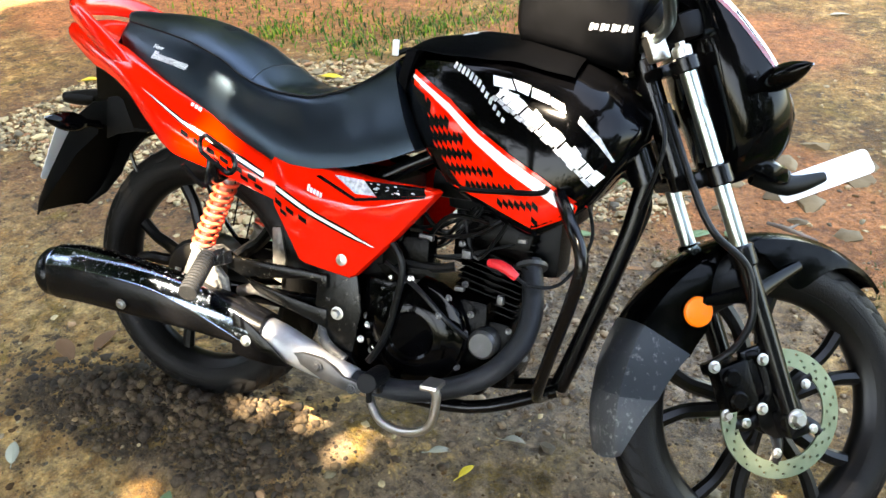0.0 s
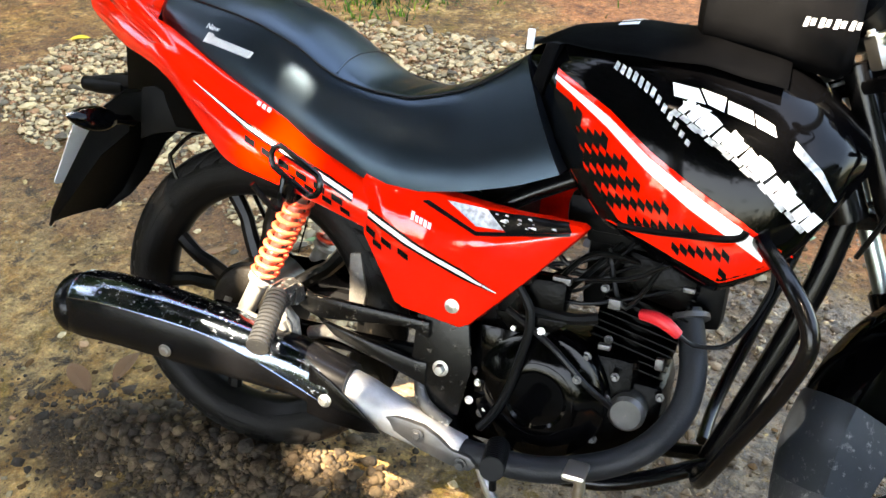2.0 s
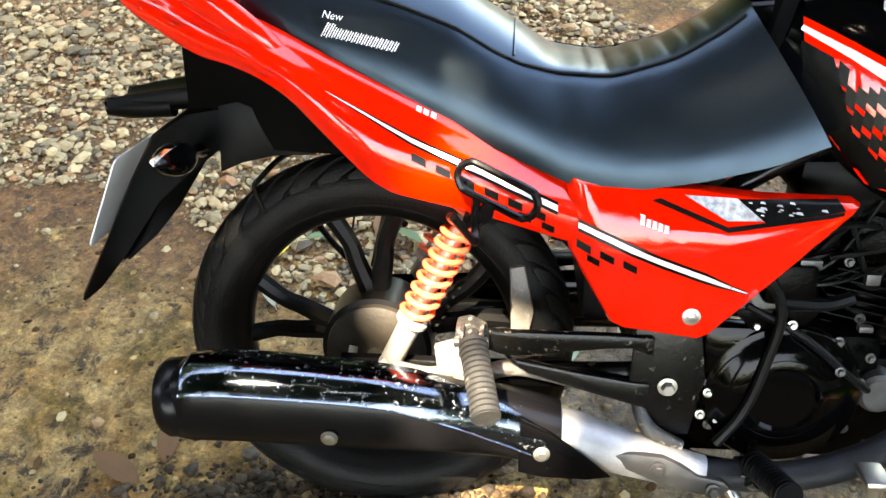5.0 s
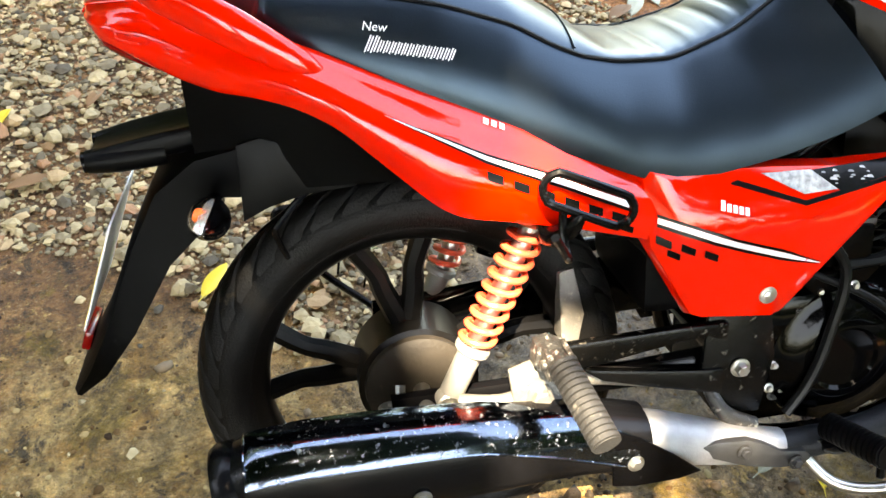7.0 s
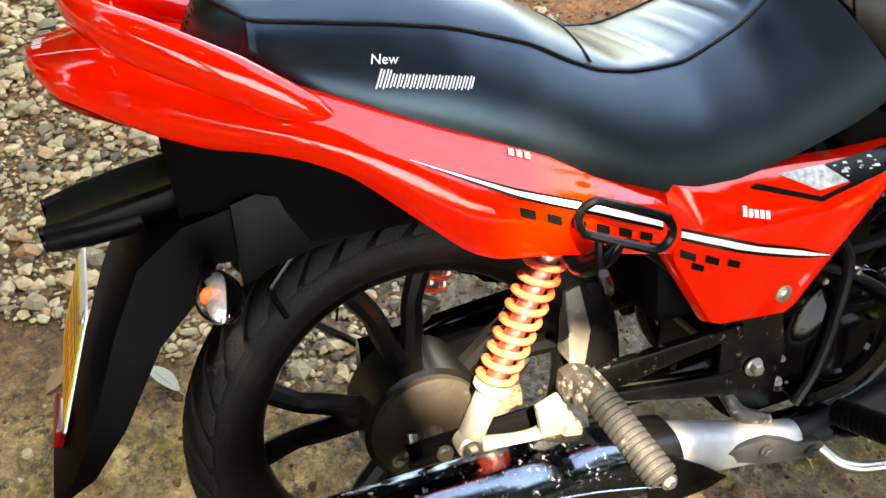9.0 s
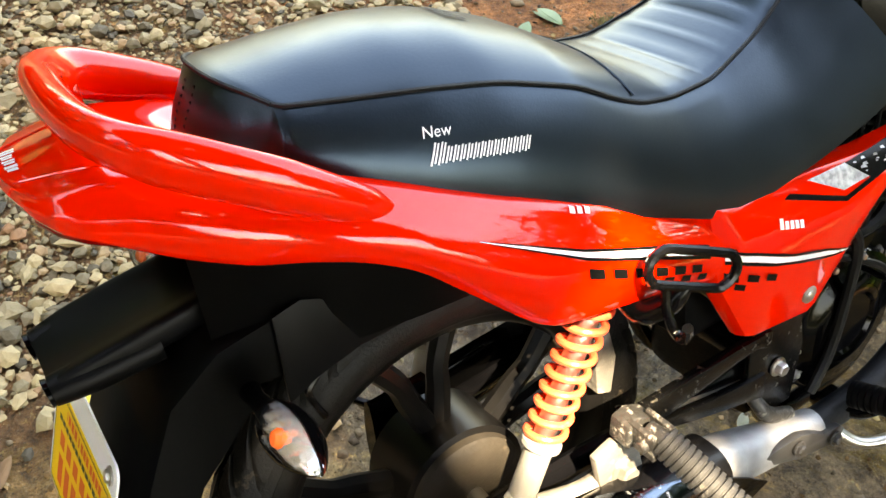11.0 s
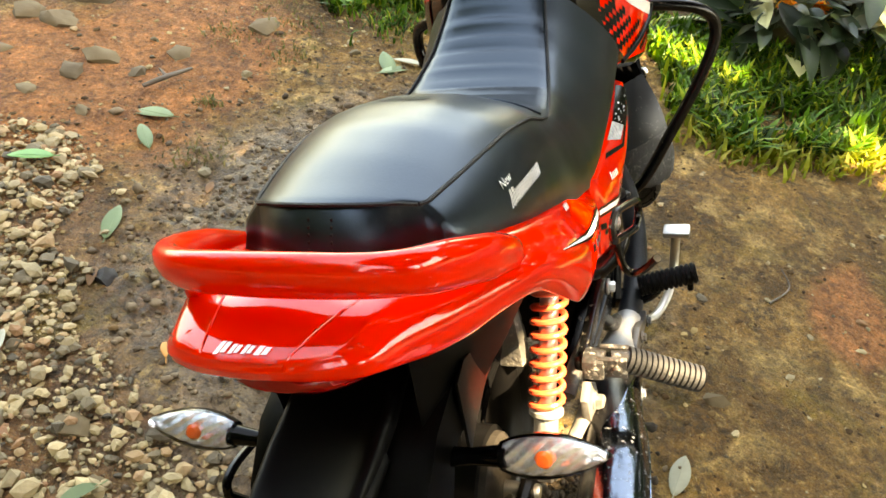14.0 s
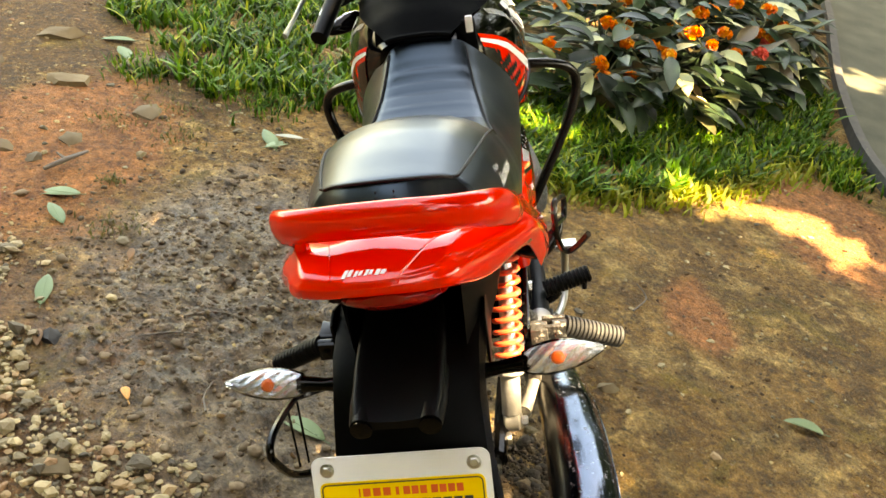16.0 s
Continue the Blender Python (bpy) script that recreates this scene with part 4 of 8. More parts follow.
# tail fairing: red shell from under the seat to the lamp, open over the wheel
YT = -0.022
tx =  [0.300, 0.255, 0.178, 0.10, 0.05, 0.02, -0.03, -0.08, -0.12, -0.16]
tzt = [0.318, 0.330, 0.365, 0.402, 0.425, 0.438, 0.462, 0.486, 0.503, 0.518]
tyt = [0.118, 0.126, 0.138, 0.146, 0.148, 0.148, 0.143, 0.134, 0.122, 0.110]
tzb = [0.228, 0.243, 0.270, 0.292, 0.303, 0.320, 0.370, 0.420, 0.443, 0.455]
tyb = [0.140, 0.146, 0.158, 0.166, 0.168, 0.167, 0.163, 0.156, 0.148, 0.138]
tbu = [0.012, 0.013, 0.015, 0.017, 0.018, 0.018, 0.017, 0.016, 0.015, 0.014]
# rows: shoulder x, half width, height; bottom x, half width, height; bulge; spine x, height; outward angle; tuck
rows = [(x, yt, zt, x, yb, zb, bu, x, zt + 0.011 - (0.03 if x < -0.14 else 0.0), 0.0, 0.0) for x, zt, yt, zb, yb, bu in zip(tx, tzt, tyt, tzb, tyb, tbu)]
rows += [(-0.200, 0.105, 0.531, -0.200, 0.127, 0.463, 0.013, -0.200, 0.512, 0.0, 0.7), (-0.245, 0.096, 0.545, -0.242, 0.116, 0.480, 0.010, -0.232, 0.545, 6.0, 1.0),
         (-0.280, 0.086, 0.548, -0.274, 0.103, 0.497, 0.006, -0.250, 0.556, 12.0, 1.0), (-0.304, 0.081, 0.5455, -0.300, 0.095, 0.512, 0.004, -0.260, 0.557, 30.0, 0.9), (-0.319, 0.074, 0.5445, -0.315, 0.084, 0.5185, 0.003, -0.265, 0.557, 62.0, 0.8),
         (-0.330, 0.048, 0.5455, -0.327, 0.055, 0.5225, 0.003, -0.268, 0.557, 76.0, 0.7), (-0.336, 0.023, 0.5472, -0.333, 0.026, 0.526, 0.003, -0.269, 0.557, 84.0, 0.6), (-0.338, 0.0, 0.548, -0.335, 0.0, 0.527, 0.003, -0.270, 0.557, 90.0, 0.6)]
fine = [[float(np.interp(u, range(len(rows)), c)) for c in zip(*rows)] for u in np.linspace(0, len(rows) - 1, 92)]
for _ in range(4):
    fine = [list(r) for r in zip(*[smooth_list(c) for c in zip(*fine)])]
right, left = [], []
for px, yt, zt, qx, yb, zb, bu, sx, sz, ang, tuck in fine:
    cn, sn = math.cos(radians(ang)), math.sin(radians(ang))
    mid = float(np.interp(px, [-0.25, -0.12], [-0.010, YT]))
    h = [(qx + sn * k * (0.002 + 0.048 * tuck), max(0.0, yb - cn * k * (0.002 + 0.048 * tuck)), zb - d * (0.001 + 0.011 * tuck)) for k, d in ((1.0, 1.0), (0.5, 0.9), (0.15, 0.45))]
    for k in range(11):
        t = k / 10
        out = bu * math.sin(math.pi * min(1, t * 1.08)) ** 0.9 + 0.0015 * math.exp(-((t - 0.62) / 0.10) ** 2)
        h.append((qx + (px - qx) * t ** 1.6 - sn * out, yb + (yt - yb) * t ** 1.6 + cn * out, zb + (zt - zb) * t))
    for l in (0.06, 0.28, 0.62, 1.0):
        h.append((px + (sx - px) * l, yt * (1 - l), zt + (sz - zt) * (1 - (1 - l) ** 1.7) + (0.0012 if l < 0.1 else 0)))
    right.append([V(x, mid - y, z) for x, y, z in h])
    left.append([V(x, mid + y, z) for x, y, z in h])
bm = bmesh.new()
loft(bm, right, closed=False)
loft(bm, left, closed=False)
bmesh.ops.remove_doubles(bm, verts=bm.verts[:], dist=2e-5)
bmesh.ops.recalc_face_normals(bm, faces=bm.faces[:])
bmesh.ops.solidify(bm, geom=bm.faces[:], thickness=0.0028)
tail = bpart("tail_fairing", bm, RED, None, "glossy red tail fairing with white and black stripes", 62)
bm = bmesh.new()
loft(bm, [[V(x, -0.012 + w * t, z + 0.004 * (1 - t * t)) for t in np.linspace(-1, 1, 9)] for x, w, z in ((-0.14, 0.085, 0.441), (-0.19, 0.082, 0.449), (-0.24, 0.074, 0.468), (-0.28, 0.064, 0.488), (-0.305, 0.052, 0.502), (-0.318, 0.036, 0.511))], closed=False)
bmesh.ops.solidify(bm, geom=bm.faces[:], thickness=0.003)
bpart("tail_belly", bm, MATTE, tail, "black underside of the tail")
# lower inner lining, black, over the wheel
bm = bmesh.new()
lin = [(0.30, 0.30), (0.20, 0.335), (0.10, 0.36), (0.02, 0.385), (-0.06, 0.43), (-0.14, 0.465), (-0.20, 0.485), (-0.24, 0.498)]
loft(bm, [[V(x, YT + y * w, z + dz) for y, dz in ((-0.84, -0.035 if x > 0.03 else 0.333 - z), (-0.92, -0.02), (-0.96, 0.0), (-0.5, 0.012), (0, 0.015), (0.5, 0.012), (0.96, 0.0), (0.92, -0.02), (0.84, -0.035 if x > 0.03 else 0.333 - z))] for (x, z), w in zip(lin, (0.12, 0.125, 0.13, 0.128, 0.12, 0.106, 0.092, 0.08))], closed=False)
bmesh.ops.solidify(bm, geom=bm.faces[:], thickness=0.003)
bpart("inner_mudguard", bm, MATTE, None, "matt black plastic inner mudguard")
# tail lamp
bm = bmesh.new()
loft(bm, [[V(x, YT + w * math.cos(a), z + h * math.sin(a)) for a in np.linspace(0, 2 * math.pi, 21)[:-1]] for x, w, z, h in ((-0.24, 0.060, 0.470, 0.012), (-0.275, 0.060, 0.487, 0.014), (-0.300, 0.055, 0.500, 0.015), (-0.317, 0.045, 0.509, 0.013), (-0.327, 0.026, 0.514, 0.007))])
lamp = bpart("tail_lamp", bm, REDLENS, None, "red tail lamp lens")
# grab rail: a flat red hoop round the back of the seat
bm = bmesh.new()
gr = [(-0.080, -0.136, 0.462), (-0.11, -0.141, 0.486), (-0.17, -0.136, 0.526), (-0.22, -0.124, 0.556), (-0.256, -0.108, 0.576), (-0.275, -0.076, 0.585), (-0.282, -0.03, 0.589)]
path = [V(x, YT + y, z) for x, y, z in gr] + [V(x, YT - y, z) for x, y, z in gr[::-1]]
sweep(bm, path, [0.004, 0.016, 0.022, 0.023, 0.023, 0.024, 0.025, 0.025, 0.024, 0.023, 0.023, 0.022, 0.016, 0.004], 14, 6, flat=0.62, up=(-0.35, 0, 0.93))
rail = bpart("grab_rail", bm, RED, None, "glossy red hoop-shaped grab rail", 60)
bm = bmesh.new()
block(bm, (-0.258, YT + 0.095, 0.553), (0.016, 0.014, 0.032), bevel=0.004)
bpart("rail_foot", bm, RED, rail)

# side covers: pointed red panels under the seat's nose
def side_cover(s):
    bm = bmesh.new()
    out = [(0.262, 0.330), (0.275, 0.226), (0.336, 0.118), (0.352, 0.111), (0.452, 0.098), (0.468, 0.106), (0.55, 0.195), (0.628, 0.286), (0.634, 0.296), (0.626, 0.301), (0.52, 0.303), (0.43, 0.312), (0.36, 0.316), (0.30, 0.318)]
    n = len(out)
    cx, cz = sum(p[0] for p in out) / n, sum(p[1] for p in out) / n
    def yy(x, z, k):
        crease = 0.012 * max(0.0, 1 - abs((z - 0.245 - (x - 0.45) * 0.12) / 0.06))
        return 0.150 + 0.012 * (1 - k) + crease * (1 - k * 0.5)
    rings = []
    for k in (1.0, 0.97, 0.9, 0.75, 0.55, 0.35, 0.15):
        rings.append([V(cx + (x - cx) * k, YC + s * (yy(cx + (x - cx) * k, cz + (z - cz) * k, k ** 3) - (0.012 if k == 1.0 else 0.0015 if k == 0.97 else 0)), cz + (z - cz) * k) for x, z in out])
    loft(bm, rings, cap=False)
    last = [v for v in bm.verts][-n:]
    bm.faces.new(last)
    first = [v for v in bm.verts][:n]
    back = [bm.verts.new((v.co.x, YC + s * 0.128, v.co.z)) for v in first]
    for i in range(n):
        bm.faces.new((first[i], first[(i + 1) % n], back[(i + 1) % n], back[i]))
    return bm
covers = {}
for s in (-1, 1):
    covers[s] = bpart("side_cover", side_cover(s), RED, None, "glossy red pointed side cover", 30)
    bm = bmesh.new()
    bolt(bm, (0.440, YC + s * 0.158, 0.138), (0, s, 0), 0.0075, 0.004)
    lathe(bm, [(0, 0), (0.012, 0), (0.012, 0.003), (0, 0.004)], axis_to((0.440, YC + s * 0.156, 0.138), (0, s, 0)), 20)
    bpart("cover_screw", bm, STEEL, covers[s])
tb = tree_of([tail])
def strip(name, bvh, pts, s, mat, parent, lift=0.0014, nu=8, nv=2, y=-0.16):
    """Bands given as quads of (x, z), laid on from the side s."""
    bm = bmesh.new()
    for q in pts:
        decal(bm, bvh, [FRAME_OFF @ V(x, 0, z) for x, z in q], 0.4, (0, -s, 0), nu, nv, lift)
    bmesh.ops.remove_doubles(bm, verts=bm.verts[:], dist=2e-4)
    return part(name, bm, mat, parent) if bm.faces else None
for s in (-1, 1):
    cb = tree_of([covers[s]])
    both = tree_of([covers[s], tail])
    # white stripe with black shadow, running across tail and cover
    line = [(-0.03, 0.430), (0.03, 0.397), (0.074, 0.373), (0.171, 0.328), (0.215, 0.306), (0.258, 0.284)]
    line2 = [(0.286, 0.262), (0.395, 0.218), (0.45, 0.197), (0.508, 0.174)]
    for ln, bv, par in ((line, tb, tail), (line2, cb, covers[s])):
        def bands(o0, o1, ln=ln):
            out = []
            for i, ((x0, z0), (x1, z1)) in enumerate(zip(ln, ln[1:])):
                k0, k1 = ((0.05, 0.35), (0.35, 0.6), (0.6, 0.85), (0.85, 0.95), (0.95, 1))[i] if ln is line else ((1, 0.15) if i == len(ln) - 2 else (1, 1))
                out.append(((x0, z0 + o0 * k0), (x1, z1 + o0 * k1), (x1, z1 + o1 * k1), (x0, z0 + o1 * k0)))
            return out
        strip("white_stripe", bv, bands(-0.0040, 0.0036), s, WHITE, par)
        strip("black_stripe", bv, bands(0.0040, 0.0075), s, BLACKDECAL, par)
        strip("black_stripe", bv, bands(-0.0085, -0.0044), s, BLACKDECAL, par)
    chk = []
    for i in range(10):
        x = 0.075 + i * 0.030
        z = 0.284 + (0.258 - x) * 0.49 if x < 0.262 else 0.266 - (x - 0.262) * 0.40
        if 0.245 < x < 0.285:
            continue
        chk.append(((x, z - 0.014), (x + 0.018, z - 0.023), (x + 0.018, z - 0.033), (x, z - 0.024)))
        if 1 < i < 8:
            chk.append(((x + 0.014, z - 0.033), (x + 0.03, z - 0.041), (x + 0.03, z - 0.05), (x + 0.014, z - 0.042)))
    for q in chk:
        strip("checker_print", both, [q], s, BLACKDECAL, tail, nu=2)
    # badge strokes
    [strip("cover_badge", cb, [q], s, WHITE, covers[s], nu=2) for q in [((0.362 + k * 0.0075, 0.268 - k * 0.0022), (0.3675 + k * 0.0075, 0.2665 - k * 0.0022), (0.3675 + k * 0.0075, 0.279 - k * 0.0022 - (0.003 if k else 0)), (0.362 + k * 0.0075, 0.2805 - k * 0.0022 - (0.003 if k else 0))) for k in range(5)]]
    [strip("tail_badge", tb, [q], s, WHITE, tail, nu=2) for q in [((0.078 + k * 0.009, 0.405 - k * 0.004), (0.084 + k * 0.009, 0.402 - k * 0.004), (0.086 + k * 0.009, 0.413 - k * 0.004), (0.080 + k * 0.009, 0.416 - k * 0.004)) for k in range(3)]]
    # dark window on the cover's upper edge
    strip("black_line", cb, [((0.385, 0.3), (0.47, 0.268), (0.47, 0.262), (0.375, 0.297)), ((0.47, 0.268), (0.61, 0.289), (0.61, 0.285), (0.47, 0.262))], s, BLACKDECAL, covers[s])
    strip("dark_window", cb, [((0.480, 0.3005), (0.515, 0.2745), (0.612, 0.290), (0.604, 0.3008))], s, BLACKDECAL, covers[s], nu=8, nv=4)
    strip("silver_print", cb, [((0.415, 0.3045), (0.468, 0.2755), (0.512, 0.2765), (0.480, 0.3010))], s, SILVERDECAL, covers[s], 0.0018, nu=6, nv=3)
    for k in range(16):
        q = random.Random(300 + k)
        x, z, w = q.uniform(0.49, 0.585), q.uniform(0.281, 0.297), q.uniform(0.002, 0.006)
        if z > 0.2745 + (x - 0.515) * 0.16 + 0.004:
            strip("silver_fleck", cb, [((x, z), (x + w * 2, z - w * 0.3), (x + w * 1.6, z + w * 0.4), (x + w * 0.3, z + w * 0.5))], s, SILVERDECAL, covers[s], 0.0018, nu=1, nv=1)
# plain strokes in place of the maker's name on the tail's rear deck
outlined("tail_badge", tb, (-0.3315, 0.018, 0.62), (0, -1, 0), (1, 0, 0), (0, 0, -1), [(0.0, 0, 0.0100, 0.0125, 0.25), (0.0130, 0, 0.0215, 0.0095, 0.25), (0.0245, 0, 0.0325, 0.0095, 0.25), (0.0355, 0, 0.0460, 0.0095, 0.25)], 0.0020, WHITE, tail)
# two fine folds that frame the rear deck
for a, b in (((-0.336, -0.042), (-0.262, -0.078)), ((-0.330, 0.031), (-0.262, 0.042))):
    fold = []
    for k in range(13):
        h, nn, _, _ = tb.ray_cast(FRAME_OFF @ V(a[0] + (b[0] - a[0]) * k / 12, a[1] + (b[1] - a[1]) * k / 12, 0.62), V(0, 0, -1))
        if h:
            fold.append(FRAME_OFF.inverted() @ h)
    if len(fold) > 3:
        bm = bmesh.new()
        sweep(bm, fold, 0.0013, 8, 2)
        bpart("tail_fold", bm, RED, tail)

# rear mudguard and number plate carrier
bm = bmesh.new()
car = [(-0.10, 0.400, 0.095, 0.09), (-0.18, 0.392, 0.095, 0.085), (-0.245, 0.380, 0.094, 0.06), (-0.295, 0.345, 0.092, 0.075), (-0.333, 0.28, 0.096, 0.050), (-0.374, 0.195, 0.108, 0.036), (-0.408, 0.135, 0.104, 0.024), (-0.437, 0.092, 0.080, 0.01)]
rings = []
for x, z, w, d in car:
    t = 0.35 if x > -0.25 else 0.9
    dx, dz = (d * t, -d * (1 - t * 0.55))
    rings.append([V(x + dx, YC - w, z + dz), V(x + dx * 0.5, YC - w * 1.0, z + dz * 0.5), V(x + 0.004, YC - w * 0.97, z - 0.004), V(x, YC - w * 0.85, z), V(x, YC, z + 0.002), V(x, YC + w * 0.85, z), V(x + 0.004, YC + w * 0.97, z - 0.004), V(x + dx * 0.5, YC + w, z + dz * 0.5), V(x + dx, YC + w, z + dz)])
loft(bm, rings, closed=False)
bmesh.ops.solidify(bm, geom=bm.faces[:], thickness=0.003)
carrier = bpart("rear_mudguard", bm, MATTE, None, "matt black rear mudguard with number plate carrier", 30)
bm = bmesh.new()
beak = []
for x, w, z, hh in ((-0.185, 0.050, 0.402, 0.022), (-0.24, 0.054, 0.394, 0.022), (-0.29, 0.054, 0.388, 0.021), (-0.335, 0.052, 0.382, 0.018), (-0.358, 0.049, 0.379, 0.014), (-0.366, 0.044, 0.378, 0.009)):
    beak.append([V(x, YC + w * math.copysign(abs(math.cos(a)) ** 0.45, math.cos(a)), z + hh * math.copysign(abs(math.sin(a)) ** 0.6, math.sin(a)) * (1.0 if math.sin(a) < 0 else 0.15 + 0.75 * abs(math.cos(a)))) for a in np.linspace(0, 2 * math.pi, 41)[:-1]])
loft(bm, beak)
for s in (-1, 1):
    sweep(bm, [(-0.275, YC + s * 0.040, 0.377), (-0.33, YC + s * 0.040, 0.374), (-0.366, YC + s * 0.039, 0.373)], [0.0165, 0.0165, 0.0135], 14, 4)
bpart("plate_lamp", bm, MATTE, carrier, "black plate lamp housing")
for s in (-1, 1):
    bm = bmesh.new()
    lathe(bm, [(0, 0), (0.012, 0), (0.013, 0.004), (0, 0.006)], axis_to((-0.366, YC + s * 0.039, 0.373), (-1, 0, -0.1)), 16)
    bpart("lamp_window", bm, BLACK, carrier)
for s in (-1, 1):                               # flat side wings of the mudguard
    bm = bmesh.new()
    slab(bm, [(-0.192, 0.392), (-0.165, 0.398), (-0.10, 0.372), (-0.062, 0.328), (-0.12, 0.325), (-0.165, 0.314), (-0.196, 0.300)], 0.004, Matrix.Translation((0, YC + s * 0.098, 0)) @ pose(0, 0, 0, 90, 0, 0), 0.0012)
    bpart("side_wing", bm, MATTE, carrier)
pm = Matrix.Translation((-0.3735, -0.005, 0.2465)) @ Matrix(((0, 0.394, -0.919, 0), (-1, 0, 0, 0), (0, 0.919, 0.394, 0), (0, 0, 0, 1)))
bm = bmesh.new()
slab(bm, roundrect(0.212, 0.145, 0.012), 0.002, pm)
plate = bpart("number_plate", bm, PLATEWHITE, None, "white and yellow temporary number plate with red print")
bm = bmesh.new()
slab(bm, roundrect(0.196, 0.110, 0.008), 0.0012, pm @ Matrix.Translation((0, -0.0135, 0.0015)))
bpart("yellow_field", bm, PLATEYELLOW, plate, "yellow printed field")
bm = bmesh.new()
rr = roundrect(0.190, 0.104, 0.006)
for i in range(len(rr)):
    a, b = V(*rr[i], 0), V(*rr[(i + 1) % len(rr)], 0)
    d = (b - a)
    n = V(-d.y, d.x, 0).normalized() * 0.0008
    bm.faces.new([bm.verts.new(pm @ Matrix.Translation((0, -0.0135, 0.0026)) @ p) for p in (a - n, b - n, b + n, a + n)])
def bars(bm, y, h, spans, z=0.0026):
    for u0, u1 in spans:
        bm.faces.new([bm.verts.new(pm @ V(u, v, z)) for u, v in ((u0, y), (u1, y), (u1, y + h), (u0, y + h))])
bpart("border_line", bm, INKBLACK, plate)
bm = bmesh.new()
bars(bm, 0.0225, 0.010, [(-0.052, -0.050), (-0.047, -0.038), (-0.035, -0.026), (-0.023, -0.014), (-0.008, -0.004), (0.001, 0.009), (0.011, 0.019), (0.021, 0.029), (0.034, 0.042), (0.044, 0.052), (0.054, 0.062), (0.064, 0.072)])
for r, h in ((-0.015, 0.017), (-0.056, 0.032)):
    bars(bm, r, h, [(-0.07 + k * 0.026, -0.053 + k * 0.026) for k in range(6)])
bpart("red_print", bm, INK, plate)["kind"] = "stuff"
bm = bmesh.new()
bars(bm, 0.0105, 0.006, [(-0.078 + k * 0.0125, -0.068 + k * 0.0125) for k in range(13)])
bpart("small_print", bm, INKBLACK, plate)["kind"] = "stuff"
for s in (-1, 1):
    bm = bmesh.new()
    bolt(bm, pm @ V(s * 0.087, 0.0565, 0.001), pm.to_3x3() @ V(0, 0, 1), 0.006, 0.005)
    bpart("plate_bolt", bm, STEEL, plate)
bm = bmesh.new()
block(bm, (0, -0.122, -0.002), (0.075, 0.026, 0.012), pm, 0.004)
bpart("rear_reflector", bm, REDLENS, carrier, "red rear reflector")
for s in (-1, 1):
    signal("rear_turn_signal", bpart, (-0.225, YC + s * 0.085, 0.325 - s * 0.002), (-0.226, YC + s * 0.245, 0.346 - s * 0.006), (-1, 0, 0.55))

# rear shocks
for s in (-1, 1):
    lo, hi = V(0.028, s * 0.114, 0.012), V(0.163, s * 0.129, 0.300)
    d = (hi - lo).normalized()
    L = (hi - lo).length
    bm = bmesh.new()
    rod(bm, lo + d * 0.012, lo + d * 0.085, 0.0165, 20, 0.003)
    rod(bm, lo + d * 0.08, lo + d * 0.092, 0.0235, 24, 0.003)
    rod(bm, lo - V(0, 0.014, 0), lo + V(0, 0.014, 0), 0.016, 16, 0.003)
    shock = bpart("shock_absorber", bm, SHOCKBODY, None, "mud-splashed shock absorber with an orange-red spring")
    bm = bmesh.new()
    u = V(0, 1, 0)
    w = d.cross(u).normalized()
    u = w.cross(d)
    turns, N = 10.5, 230
    pts = []
    for i in range(N + 1):
        t = i / N
        z = 0.094 + (L - 0.115) * t
        a = 2 * math.pi * turns * t
        pts.append(lo + d * z + (u * math.cos(a) + w * math.sin(a)) * 0.0212)
    sweep(bm, pts, 0.0044, 8, 1, smooth=False)
    bpart("spring", bm, SPRING, shock, "orange-red coil spring")
    bm = bmesh.new()
    rod(bm, lo + d * 0.09, hi - d * 0.03, 0.0125, 16)
    rod(bm, hi - d * 0.028, hi, 0.025, 20, 0.004)
    bpart("damper_rod", bm, STEEL, shock)
    bm = bmesh.new()
    bolt(bm, lo + V(0, s * 0.016, 0), (0, s, 0), 0.009, 0.011)
    bpart("shock_bolt", bm, STEEL, shock)

# swing arm and frame
bm = bmesh.new()
for s in (-1, 1):
    sweep(bm, [(0.43, s * 0.118, 0.018), (0.30, s * 0.116, 0.012), (0.12, s * 0.100, 0.004), (-0.045, s * 0.092, 0.0)], [0.024, 0.021, 0.019, 0.018], 10, 5, flat=0.7, up=(0, 0, 1))
rod(bm, (0.425, -0.13, 0.018), (0.425, 0.13, 0.018), 0.022, 18)
bpart("swing_arm", bm, FRAME, None, "black swing arm with dried mud")
bm = bmesh.new()
sweep(bm, [(0.17, -0.122, 0.012), (0.22, -0.128, 0.026), (0.30, -0.134, 0.014), (0.37, -0.138, 0.006)], [0.012, 0.0125, 0.0125, 0.011], 10, 5)
bpart("brake_torque_arm", bm, SUNLITMUD, None, "muddy silver torque arm")
